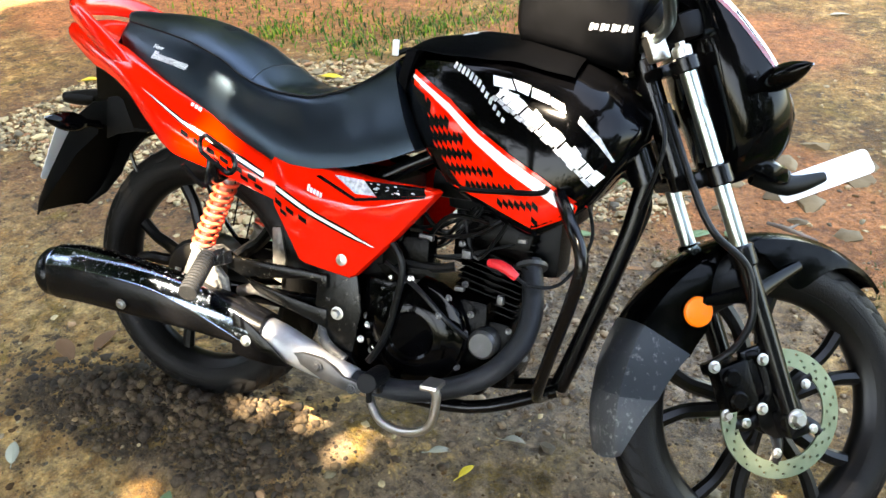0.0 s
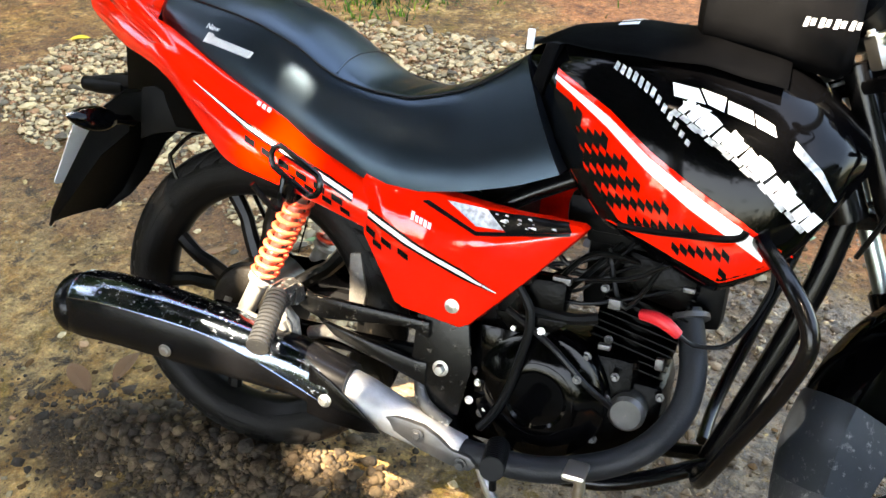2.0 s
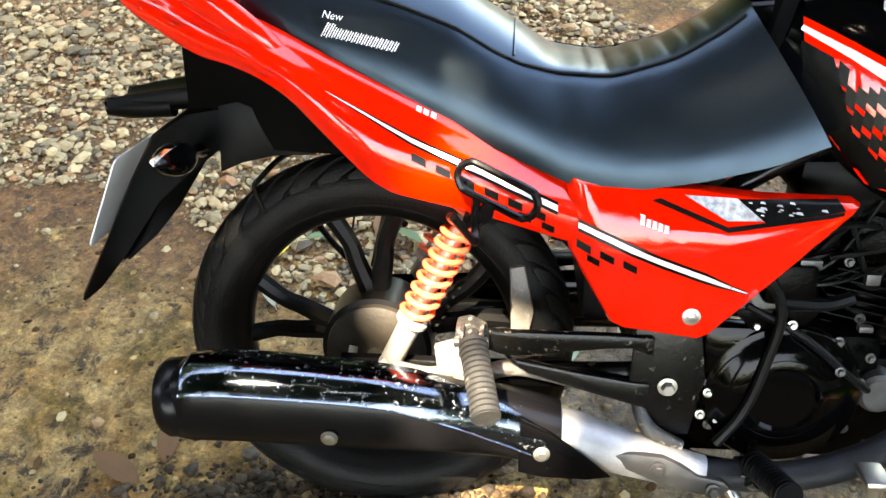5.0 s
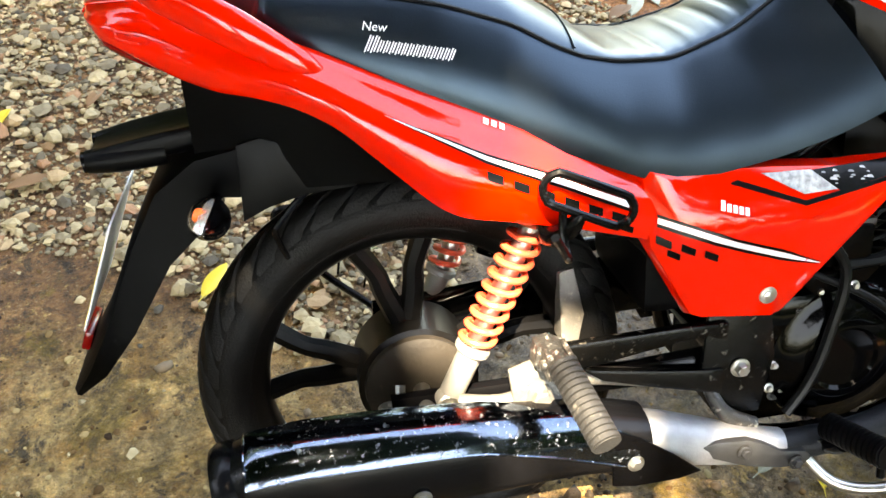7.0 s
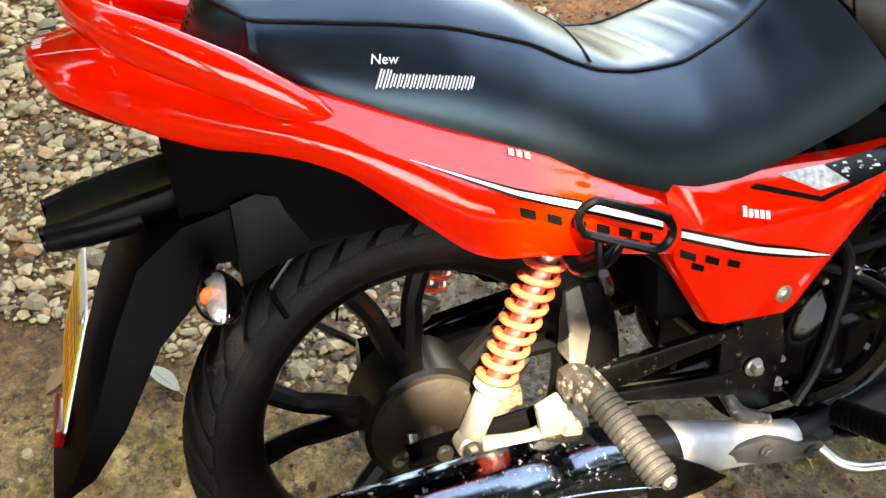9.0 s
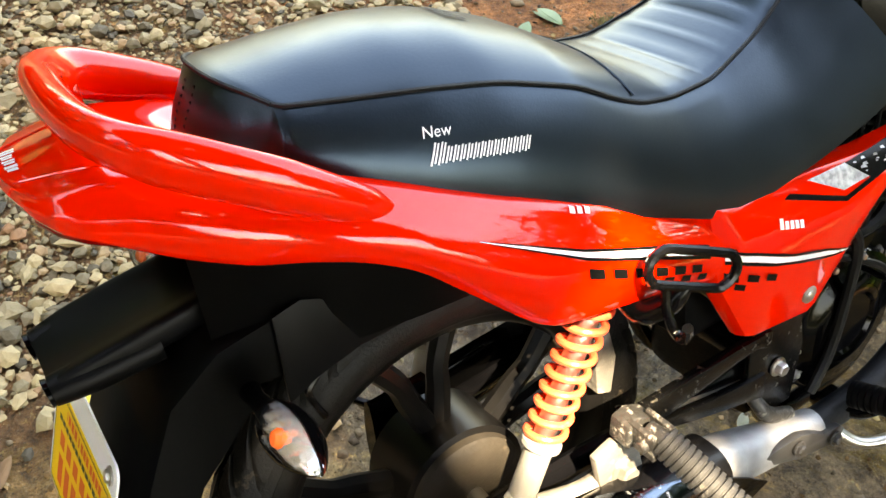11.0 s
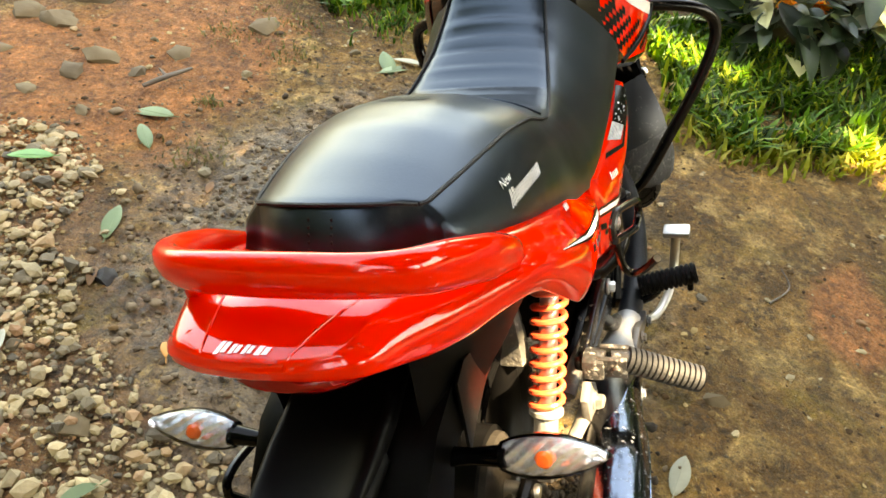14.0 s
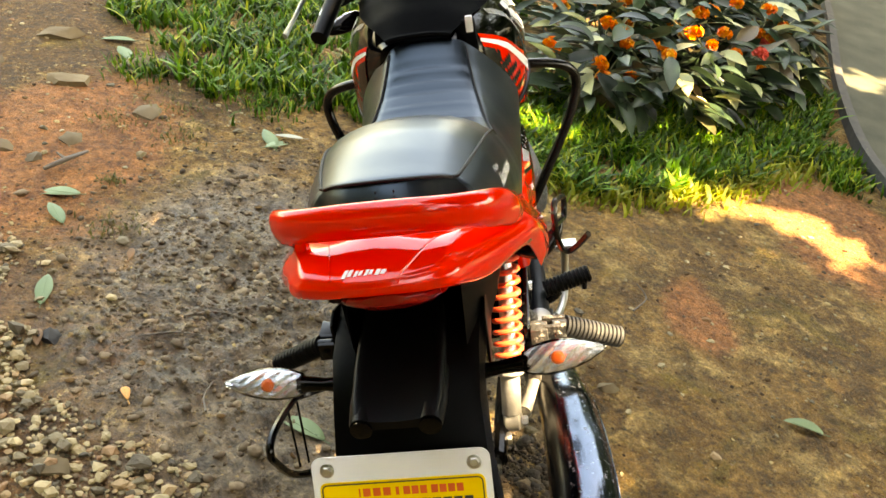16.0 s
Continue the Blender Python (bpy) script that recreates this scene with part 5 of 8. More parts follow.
for s in (-1, 1):
    bm = bmesh.new()
    up = pose(0, 0, 0, 90, 0, 0)
    slab(bm, [(0.150, 0.112), (0.182, 0.096), (0.335, 0.097), (0.40, 0.095), (0.40, 0.066), (0.372, 0.078), (0.336, 0.076), (0.24, 0.062), (0.20, 0.058), (0.165, 0.070), (0.145, 0.092)], 0.014, Matrix.Translation((0, s * 0.150, 0)) @ up, 0.004)
    slab(bm, [(0.215, 0.050), (0.30, 0.034), (0.38, 0.022), (0.40, 0.022), (0.40, -0.020), (0.372, -0.012), (0.30, 0.008), (0.23, 0.030), (0.195, 0.056)], 0.012, Matrix.Translation((0, s * 0.146, 0)) @ up, 0.004)
    slab(bm, [(0.375, 0.11), (0.46, 0.12), (0.475, 0.03), (0.46, -0.06), (0.40, -0.06), (0.37, 0.0)], 0.008, Matrix.Translation((0, s * 0.143, 0)) @ up, 0.002)
    stay = bpart("footrest_stay", bm, STAYMUD, None, "black pillion footrest stay, splashed with mud")
    bm = bmesh.new()
    bolt(bm, (0.424, s * 0.150, 0.018), (0, s, 0), 0.0095, 0.012)
    bpart("pivot_bolt", bm, STEEL, stay)
    # pillion footrest
    bm = bmesh.new()
    slab(bm, [(0.128, 0.090), (0.132, 0.118), (0.150, 0.122), (0.172, 0.112), (0.176, 0.086), (0.152, 0.078)], 0.030, Matrix.Translation((0, s * 0.172, 0)) @ pose(0, 0, 0, 90, 0, 0), 0.004)
    for dx in (-0.013, 0.013):
        slab(bm, [(0.150 + dx, 0.088), (0.150 + dx, 0.120), (0.156 + dx, 0.122), (0.156 + dx, 0.088)], 0.040, Matrix.Translation((0, s * 0.198, 0)) @ pose(0, 0, 0, 90, 0, 0), 0.001)
    rod(bm, (0.130, s * 0.205, 0.104), (0.176, s * 0.205, 0.104), 0.0075, 12)
    sweep(bm, [(0.152, s * 0.195, 0.108), (0.156, s * 0.222, 0.106)], [0.013, 0.014], 12, 3)
    rest = bpart("pillion_footrest", bm, MUDALU if s < 0 else FRAME, None, "ribbed rubber pillion footrest on a muddy bracket")
    bm = bmesh.new()
    a, b = V(0.155, s * 0.215, 0.108), V(0.178, s * 0.312, 0.056)
    d = (b - a)
    n = 14
    prof = [(0, 0)]
    for k in range(n):
        h0, h1 = d.length * k / n, d.length * (k + 0.62) / n
        prof += [(0.0188, h0), (0.0192, h1), (0.0158, h1 + 0.0008), (0.0158, d.length * (k + 1) / n - 0.0008)]
    prof += [(0.018, d.length), (0, d.length)]
    lathe(bm, prof, axis_to(a, d), 20)
    bpart("rubber", bm, RUBBERDUST if s < 0 else MATTE, rest, "dusty ribbed rubber" if s < 0 else "black ribbed rubber")
    # rider footrest
    bm = bmesh.new()
    sweep(bm, [(0.54, s * 0.13, -0.115), (0.545, s * 0.19, -0.105), (0.548, s * 0.215, -0.085)], 0.011, 10, 4)
    block(bm, (0.545, s * 0.165, -0.105), (0.035, 0.05, 0.022), bevel=0.006)
    rest = bpart("rider_footrest", bm, FRAME, None, "ribbed black rubber rider footrest")
    bm = bmesh.new()
    a, b = V(0.545, s * 0.185, -0.076), V(0.564, s * 0.286, -0.055)
    d = (b - a)
    prof = [(0, 0)]
    n = 12
    for k in range(n):
        h0, h1 = d.length * k / n, d.length * (k + 0.62) / n
        prof += [(0.0195, h0), (0.0195, h1), (0.0168, h1 + 0.0008), (0.0168, d.length * (k + 1) / n - 0.0008)]
    prof += [(0.018, d.length), (0, d.length)]
    lathe(bm, prof, axis_to(a, d), 20)
    rod(bm, b + V(0, -s * 0.012, -0.014), b + V(0.002, -s * 0.012, -0.042), 0.006, 8)
    bpart("rubber", bm, MATTE, rest)
bm = bmesh.new()
sweep(bm, [(0.985, 0.0, 0.36), (0.96, 0.0, 0.22), (0.90, 0.0, 0.02), (0.86, 0.0, -0.10)], 0.019, 14, 5)
for s in (-1, 1):
    sweep(bm, [(0.96, 0.0, 0.48), (0.80, s * 0.06, 0.44), (0.60, s * 0.10, 0.36), (0.45, s * 0.115, 0.26), (0.42, s * 0.12, 0.10), (0.43, s * 0.12, -0.06), (0.50, s * 0.10, -0.14), (0.70, s * 0.08, -0.15), (0.86, 0.02 * s, -0.10)], 0.014, 12, 5)
    sweep(bm, [(0.45, s * 0.115, 0.30), (0.25, s * 0.112, 0.345), (0.10, s * 0.108, 0.38), (-0.10, s * 0.09, 0.45), (-0.22, s * 0.06, 0.49)], 0.013, 12, 5)
    sweep(bm, [(0.42, s * 0.12, 0.06), (0.30, s * 0.114, 0.20), (0.17, s * 0.11, 0.32)], 0.011, 10, 4)
rod(bm, (0.985, 0, 0.34), (0.905, 0, 0.52), 0.03, 20)
bpart("frame", bm, FRAME, None, "black tubular steel frame")
# inner body under the seat: air box and battery, dark
bm = bmesh.new()
block(bm, (0.40, 0, 0.19), (0.20, 0.21, 0.20), bevel=0.02)
block(bm, (0.30, 0, 0.26), (0.10, 0.18, 0.12), bevel=0.02)
bpart("inner_block", bm, MATTE)
bm = bmesh.new()
slab(bm, [(0.205, 0.03), (0.228, 0.02), (0.238, 0.075), (0.222, 0.15), (0.20, 0.145)], 0.10, pose(0, 0, 0, 90, 0, 0), 0.004)
bpart("mud_flap", bm, SUNLITMUD, None, "dusty flap before the rear wheel")
# chain case, left
bm = bmesh.new()
sweep(bm, [(-0.05, 0.105, 0.0), (0.0, 0.105, 0.0), (0.2, 0.11, 0.02), (0.43, 0.115, 0.03)], [0.06, 0.062, 0.05, 0.055], 14, 5, flat=0.25, up=(0, 0, 1))
bpart("chain_case", bm, BLACK, None, "black chain case")
# saree guard, left: thin rods
bm = bmesh.new()
g = [(0.02, 0.16, 0.13), (-0.01, 0.21, 0.135), (-0.041, 0.22, 0.150), (-0.13, 0.222, 0.176), (-0.168, 0.222, 0.178), (-0.178, 0.222, 0.166), (-0.172, 0.222, 0.148), (-0.118, 0.221, 0.066), (-0.04, 0.20, 0.0), (0.0, 0.16, -0.02)]
sweep(bm, g, 0.006, 8, 4)
for k in range(2):
    sweep(bm, [(-0.02 - k * 0.05, 0.221, 0.155 + k * 0.008), (-0.05 - k * 0.04, 0.220, 0.025 + k * 0.03)], 0.002, 6, 2)
bpart("saree_guard", bm, FRAME, None, "black wire guard beside the rear wheel")
# rear mudguard stay, thin black wire over the tyre
bm = bmesh.new()
sweep(bm, [(-0.03, -0.068, 0.340), (-0.061, -0.07, 0.331), (-0.118, -0.07, 0.313), (-0.157, -0.07, 0.277), (-0.165, -0.07, 0.262), (-0.154, -0.065, 0.225)], 0.004, 8, 5)
bpart("wire_stay", bm, FRAME)

# helmet loop: an oblong black ring on a short stem, right side
bm = bmesh.new()
c, e1, e2 = V(0.182, -0.224, 0.322), V(0.90, -0.18, -0.39).normalized(), V(0.36, -0.05, 0.93).normalized()
ring = []
for cx, a0 in ((0.034, -90), (-0.034, 90)):
    for k in range(7):
        a = radians(a0 + 180 * k / 6)
        ring.append(c + e1 * (cx + 0.019 * math.cos(a)) + e2 * (0.019 * math.sin(a)))
sweep(bm, ring, 0.0052, 8, 2, closed=True)
sweep(bm, [c - e2 * 0.018, (0.165, -0.212, 0.285), (0.150, -0.185, 0.265), (0.155, -0.14, 0.275)], [0.006, 0.012, 0.013, 0.01], 10, 5)
sweep(bm, [(0.157, -0.214, 0.312), (0.155, -0.217, 0.285), (0.157, -0.224, 0.262), (0.156, -0.236, 0.258), (0.146, -0.252, 0.276), (0.132, -0.266, 0.301)], 0.0052, 8, 5)
bpart("helmet_loop", bm, FRAME, None, "black oblong wire loop and hook on a stem")

# silencer and exhaust
bm = bmesh.new()
ms = [(-0.262, -0.212, 0.004, 0.030, 0.032), (-0.255, -0.216, 0.004, 0.044, 0.050), (-0.225, -0.219, 0.010, 0.049, 0.059), (-0.16, -0.219, 0.014, 0.050, 0.061), (-0.06, -0.215, 0.009, 0.049, 0.060), (0.04, -0.208, 0.0, 0.046, 0.057), (0.12, -0.197, -0.013, 0.042, 0.052), (0.19, -0.179, -0.028, 0.043, 0.050), (0.25, -0.172, -0.045, 0.044, 0.047), (0.278, -0.170, -0.052, 0.042, 0.045)]
rows = [[float(np.interp(u, range(len(ms)), c)) for c in zip(*ms)] for u in np.linspace(0, len(ms) - 1, 50)]
for _ in range(2):
    rows = [rows[0]] + [list(r) for r in zip(*[smooth_list(c) for c in zip(*rows)])][1:]
rings = []
for x, y, z, ry, rz in rows:
    rings.append([V(x, y + ry * math.copysign(abs(math.cos(a)) ** 0.8, math.cos(a)), z + rz * math.copysign(abs(math.sin(a)) ** 0.8, math.sin(a))) for a in np.linspace(0, 2 * math.pi, 29)[:-1]])
loft(bm, rings)
muf = bpart("silencer", bm, MUFBLACK, None, "black silencer with a mud-speckled glossy shield")
bm = bmesh.new()
rings = []
for x, y, z, ry, rz in rows:
    if -0.232 < x < 0.262:
        u = (x + 0.232) / 0.494
        lo = 22 - 40 * max(0, u - 0.55) / 0.45
        hi = 106 - 80 * max(0, u - 0.62) / 0.38
        rings.append([V(x, y - (ry + 0.0035) * math.copysign(abs(math.cos(a)) ** 0.8, math.cos(a)), z + (rz + 0.0035) * math.copysign(abs(math.sin(a)) ** 0.8, math.sin(a))) for a in np.linspace(radians(lo), radians(hi), 15)])
loft(bm, rings, closed=False)
bmesh.ops.solidify(bm, geom=bm.faces[:], thickness=0.003)
shield = bpart("silencer_shield", bm, MUFFLER, muf, "glossy black-chrome silencer shield speckled with mud")
# raised rim, shaped to give the highlight line on the shield's edge
bm = bmesh.new()
sweep(bm, [r[0] for r in rings[::3]], 0.0014, 6, 2)
sweep(bm, rings[0], 0.0014, 6, 1)
bpart("shield_rim", bm, MUFFLER, shield, "thin rim added to catch a highlight along the shield's edge")
bm = bmesh.new()
lathe(bm, [(0.044, 0), (0.05, -0.004), (0.055, 0.004), (0.055, 0.022), (0.050, 0.03), (0.044, 0.028)], axis_to((-0.263, -0.214, 0.004), (1, 0, 0.12)), 32, closed=True)
lathe(bm, [(0, 0.006), (0.016, 0.006), (0.016, -0.012), (0.013, -0.012), (0.013, 0.03), (0, 0.03)], axis_to((-0.258, -0.214, -0.004), (1, 0, 0.1)), 20)
bpart("end_cap", bm, MUFBLACK, muf)
for p, d in (((-0.031, -0.262, -0.018), (0, -1, -0.2)), ((0.252, -0.2185, -0.056), (0.1, -1, 0))):
    bm = bmesh.new()
    bolt(bm, p, d, 0.008, 0.007)
    bpart("shield_bolt", bm, STEEL, muf)
bm = bmesh.new()
slab(bm, [(0.10, 0.075), (0.13, 0.085), (0.165, 0.05), (0.175, 0.0), (0.11, -0.01)], 0.012, Matrix.Translation((0, -0.162, 0)) @ pose(0, 0, 0, 90, 0, 0), 0.003)
bolt(bm, (0.140, -0.169, 0.034), (0, -1, 0), 0.013, 0.014)
sweep(bm, [(0.04, -0.135, 0.02), (0.09, -0.15, 0.02), (0.13, -0.16, 0.035)], 0.012, 10, 4)
bpart("silencer_bracket", bm, SUNLITMUD, muf, "muddy silver silencer bracket")
bm = bmesh.new()
slab(bm, [(0.222, 0.002), (0.262, -0.020), (0.310, -0.058), (0.352, -0.096), (0.318, -0.100), (0.255, -0.094), (0.222, -0.085)], 0.005, Matrix.Translation((0, -0.244, 0)) @ pose(0, 0, 0, 0, 0, 6.3) @ pose(0, 0, 0, 90, 0, 0), 0.002)
bpart("shield_tip", bm, BLACK, shield, "black pointed tip of the shield")
# silver cone and heat shield
bm = bmesh.new()
cs = [(0.245, -0.168, -0.044, 0.035), (0.30, -0.167, -0.060, 0.0365), (0.36, -0.167, -0.078, 0.033), (0.42, -0.168, -0.095, 0.028), (0.48, -0.170, -0.108, 0.026)]
sweep(bm, [c[:3] for c in cs], [c[3] for c in cs], 22, 5)
cone = bpart("exhaust_cone", bm, ALU, None, "bare metal exhaust cone")
bm = bmesh.new()
hs_out = [(0.352, -0.066), (0.372, -0.062), (0.42, -0.066), (0.445, -0.078), (0.47, -0.094), (0.505, -0.100), (0.516, -0.112), (0.505, -0.124), (0.47, -0.122), (0.42, -0.110), (0.37, -0.088)]
slab(bm, hs_out, 0.012, Matrix.Translation((0, -0.1935, 0)) @ pose(0, 0, 0, 90, 0, 0), 0.003)
for p in ((0.413, -0.203, -0.082), (0.491, -0.203, -0.113)):
    bolt(bm, p, (0, -1, 0), 0.0075, 0.007)
bpart("heat_guard", bm, DARKALU, cone, "grey pressed heat guard with two bolts")
bm = bmesh.new()
sweep(bm, [(0.785, -0.035, 0.165), (0.800, -0.055, 0.125), (0.812, -0.085, 0.075), (0.805, -0.115, 0.02), (0.765, -0.145, -0.035), (0.70, -0.162, -0.075), (0.60, -0.170, -0.105), (0.47, -0.170, -0.108)], 0.0215, 18, 7)
head = bpart("exhaust_pipe", bm, PIPE, None, "matt grey-black exhaust pipe")
bm = bmesh.new()
lathe(bm, [(0.02, 0), (0.034, 0), (0.034, 0.008), (0.02, 0.008)], axis_to((0.787, -0.038, 0.155), (0.3, -0.5, -0.8)), 24, closed=True)
bolt(bm, (0.80, -0.075, 0.098), (0.4, -0.9, 0.1), 0.008, 0.01)
bpart("pipe_flange", bm, DARKALU, head)

# engine
bm = bmesh.new()
block(bm, (0.58, 0, -0.02), (0.30, 0.20, 0.21), pose(0, 0, 0, 0, 0, 0), 0.03)
eng = bpart("engine", bm, ENGINE, None, "black air-cooled single-cylinder engine")
bm = bmesh.new()
block(bm, (0.70, 0, -0.03), (0.16, 0.17, 0.15), bevel=0.03)
bpart("crankcase", bm, ENGINE, eng)
bm = bmesh.new()
block(bm, (0.49, 0, 0.06), (0.14, 0.18, 0.10), bevel=0.03)
bpart("gearbox", bm, ENGINE, eng)
bm = bmesh.new()
lathe(bm, [(0.112, 0.09), (0.112, 0.122), (0.106, 0.13), (0.09, 0.133), (0.082, 0.140), (0.05, 0.143), (0.045, 0.139), (0, 0.139)], Matrix.Translation((0.585, 0, 0.0)) @ WHEEL, 48)
block(bm, (0.55, -0.105, 0.06), (0.16, 0.05, 0.09), bevel=0.02)
bpart("clutch_cover", bm, BLACK, eng, "round black clutch cover")
for k in range(9):
    a = 2 * math.pi * k / 9 + 0.2
    bm = bmesh.new()
    bolt(bm, (0.585 + 0.108 * math.cos(a), -0.123, 0.108 * math.sin(a)), (0, -1, 0), 0.0055, 0.007)
    bpart("cover_bolt", bm, DARKALU, eng)
for k in range(2):
    bm = bmesh.new()
    lathe(bm, [(0.058 + k * 0.02, 0.1385 - 0.003 * k), (0.062 + k * 0.02, 0.1425 - 0.003 * k), (0.066 + k * 0.02, 0.1385 - 0.003 * k)], Matrix.Translation((0.585, 0, 0.0)) @ WHEEL, 48)
    bpart("cover_ring", bm, ENGINE, eng)
bm = bmesh.new()
lathe(bm, [(0, 0.118), (0.024, 0.118), (0.030, 0.112), (0.030, 0.08)], Matrix.Translation((0.725, 0, 0.0)) @ WHEEL, 28)
bpart("oil_filter_cover", bm, DARKALU, eng, "dark grey round oil filter cover")
# cylinder with fins, leaning a little forward
CYL = Matrix.Translation((0.70, 0, 0.05)) @ pose(0, 0, 0, 0, 12, 0)
bm = bmesh.new()
lathe(bm, [(0.05, 0), (0.05, 0.12), (0, 0.12)], CYL, 24)
block(bm, (0, 0, 0.16), (0.12, 0.13, 0.07), CYL, 0.015)
block(bm, (0, 0, 0.205), (0.09, 0.10, 0.03), CYL, 0.012)
bpart("cylinder", bm, ENGINE, eng, "finned black cylinder and head")
for k in range(12):
    bm = bmesh.new()
    if k < 9:
        block(bm, (0, 0, 0.012 + k * 0.0135), (0.135, 0.128 - 0.006 * (k % 2), 0.0035), CYL, 0.001)
    else:
        block(bm, (0, 0, 0.14 + (k - 9) * 0.014), (0.13, 0.122, 0.0035), CYL, 0.001)
    bpart("fin", bm, ENGINE, eng)
bm = bmesh.new()
sweep(bm, [(0.722, -0.095, 0.162), (0.742, -0.106, 0.165), (0.762, -0.110, 0.160), (0.782, -0.108, 0.146)], [0.0085, 0.0105, 0.0105, 0.008], 14, 5)
cap = bpart("spark_plug_cap", bm, REDCAP, eng, "red rubber spark plug cap")
for pts, r in (([(0.782, -0.108, 0.146), (0.81, -0.10, 0.132), (0.86, -0.07, 0.14), (0.90, -0.03, 0.22), (0.88, -0.02, 0.30)], 0.0036), ([(0.52, -0.135, 0.14), (0.60, -0.15, 0.10), (0.66, -0.15, 0.05), (0.70, -0.13, 0.015)], 0.0055),
               ([(0.50, -0.15, 0.22), (0.56, -0.15, 0.15), (0.55, -0.15, 0.05), (0.53, -0.15, -0.02), (0.50, -0.15, -0.07)], 0.0075), ([(0.56, -0.13, 0.145), (0.62, -0.13, 0.143), (0.66, -0.12, 0.15)], 0.0095), ([(0.63, -0.10, 0.20), (0.70, -0.11, 0.22), (0.76, -0.12, 0.26), (0.86, -0.08, 0.30)], 0.004)):
    bm = bmesh.new()
    sweep(bm, pts, r, 8, 6)
    bpart("hose", bm, HOSE, eng)
for p in ((0.535, -0.137, 0.112), (0.58, -0.145, 0.118), (0.648, -0.158, 0.058), (0.70, -0.12, 0.06), (0.50, -0.125, -0.045), (0.485, -0.13, 0.0), (0.475, -0.14, -0.03), (0.77, -0.09, 0.03), (0.80, -0.06, -0.03), (0.68, -0.11, 0.115), (0.66, -0.09, 0.19)):
    bm = bmesh.new()
    bolt(bm, p, (0, -1, 0.1), 0.0048, 0.007)
    bpart("engine_bolt", bm, STEEL if p[0] < 0.6 else DARKALU, eng)
bm = bmesh.new()
block(bm, (0.575, -0.11, 0.17), (0.07, 0.05, 0.06), bevel=0.012)
rod(bm, (0.54, -0.11, 0.20), (0.54, -0.14, 0.20), 0.018, 16)
slab(bm, [(0.50, 0.135), (0.62, 0.14), (0.60, 0.118), (0.53, 0.105)], 0.006, Matrix.Translation((0, -0.137, 0)) @ pose(0, 0, 0, 90, 0, 0), 0.002)
bpart("carburettor", bm, ENGINE, eng, "dark grey carburettor")
bm = bmesh.new()
sweep(bm, [(0.385, -0.135, -0.01), (0.392, -0.15, -0.03), (0.41, -0.155, -0.055), (0.45, -0.155, -0.075)], [0.009, 0.010, 0.012, 0.010], 10, 5)
bpart("exhaust_clip", bm, MUDALU, eng, "muddy metal bracket")
# filler blocks added to darken the gap between frame and cylinder; wiring and cables, all black
bm = bmesh.new()
block(bm, (0.745, 0.0, 0.285), (0.27, 0.13, 0.075), bevel=0.02)
coil = bpart("coil_box", bm, MATTE, None, "black filler block under the tank, added to darken the gap")
bm = bmesh.new()
block(bm, (0.725, 0.035, 0.215), (0.23, 0.10, 0.18), bevel=0.02)
bpart("inner_block", bm, MATTE, None, "second black filler block under the tank, added to darken the gap")
bm = bmesh.new()
block(bm, (0.66, 0, 0.30), (0.16, 0.16, 0.06), bevel=0.02)
bpart("filler_lid", bm, MATTE, coil)
for k in range(11):
    q = random.Random(40 + k)
    x0, x1, y0 = q.uniform(0.46, 0.68), q.uniform(0.70, 0.84), -q.uniform(0.05, 0.10)
    pts = [(x0, y0, q.uniform(0.14, 0.27)), (x0 * 0.6 + x1 * 0.4, y0 - 0.012, q.uniform(0.14, 0.25)), (x1, y0 * 0.6, q.uniform(0.20, 0.34))]
    bm = bmesh.new()
    sweep(bm, pts, q.uniform(0.0028, 0.0055), 7, 7)
    bpart("cable", bm, HOSE)
for k in range(7):
    q = random.Random(80 + k)
    bm = bmesh.new()
    block(bm, (q.uniform(0.50, 0.86), -q.uniform(0.10, 0.14), q.uniform(0.10, 0.24)), (q.uniform(0.012, 0.03), 0.012, q.uniform(0.008, 0.018)), bevel=0.002)
    bpart("clip", bm, DARKALU)
# brake pedal
bm = bmesh.new()
sweep(bm, [(0.50, -0.16, -0.10), (0.55, -0.20, -0.16), (0.62, -0.225, -0.165), (0.675, -0.235, -0.135), (0.688, -0.24, -0.075), (0.683, -0.243, -0.055)], [0.008, 0.0085, 0.0085, 0.0085, 0.009, 0.009], 12, 6)
block(bm, (0.68, -0.243, -0.047), (0.034, 0.05, 0.012), pose(0, 0, 0, 0, 0, 0), 0.005)
bpart("brake_pedal", bm, STEEL, None, "bright steel brake pedal")
# side stand
bm = bmesh.new()
sweep(bm, [(0.48, 0.11, -0.12), (0.53, 0.19, -0.19), (0.56, 0.252, -0.245)], 0.012, 10, 4)
block(bm, (0.57, 0.262, -0.25), (0.06, 0.04, 0.01), pose(0, 0, 0, 18, 0, 0), 0.004)
bpart("side_stand", bm, FRAME, None, "black side stand")
# leg guard
bm = bmesh.new()
for s in (-1, 1):
    sweep(bm, [(0.83, s * 0.06, 0.335), (0.86, s * 0.17, 0.335), (0.91, s * 0.27, 0.305), (0.945, s * 0.305, 0.25), (0.93, s * 0.285, 0.17), (0.89, s * 0.22, 0.05), (0.855, s * 0.15, -0.06), (0.845, s * 0.06, -0.10)], 0.0115, 14, 7)
bpart("leg_guard", bm, FRAME, None, "black tubular leg guard")

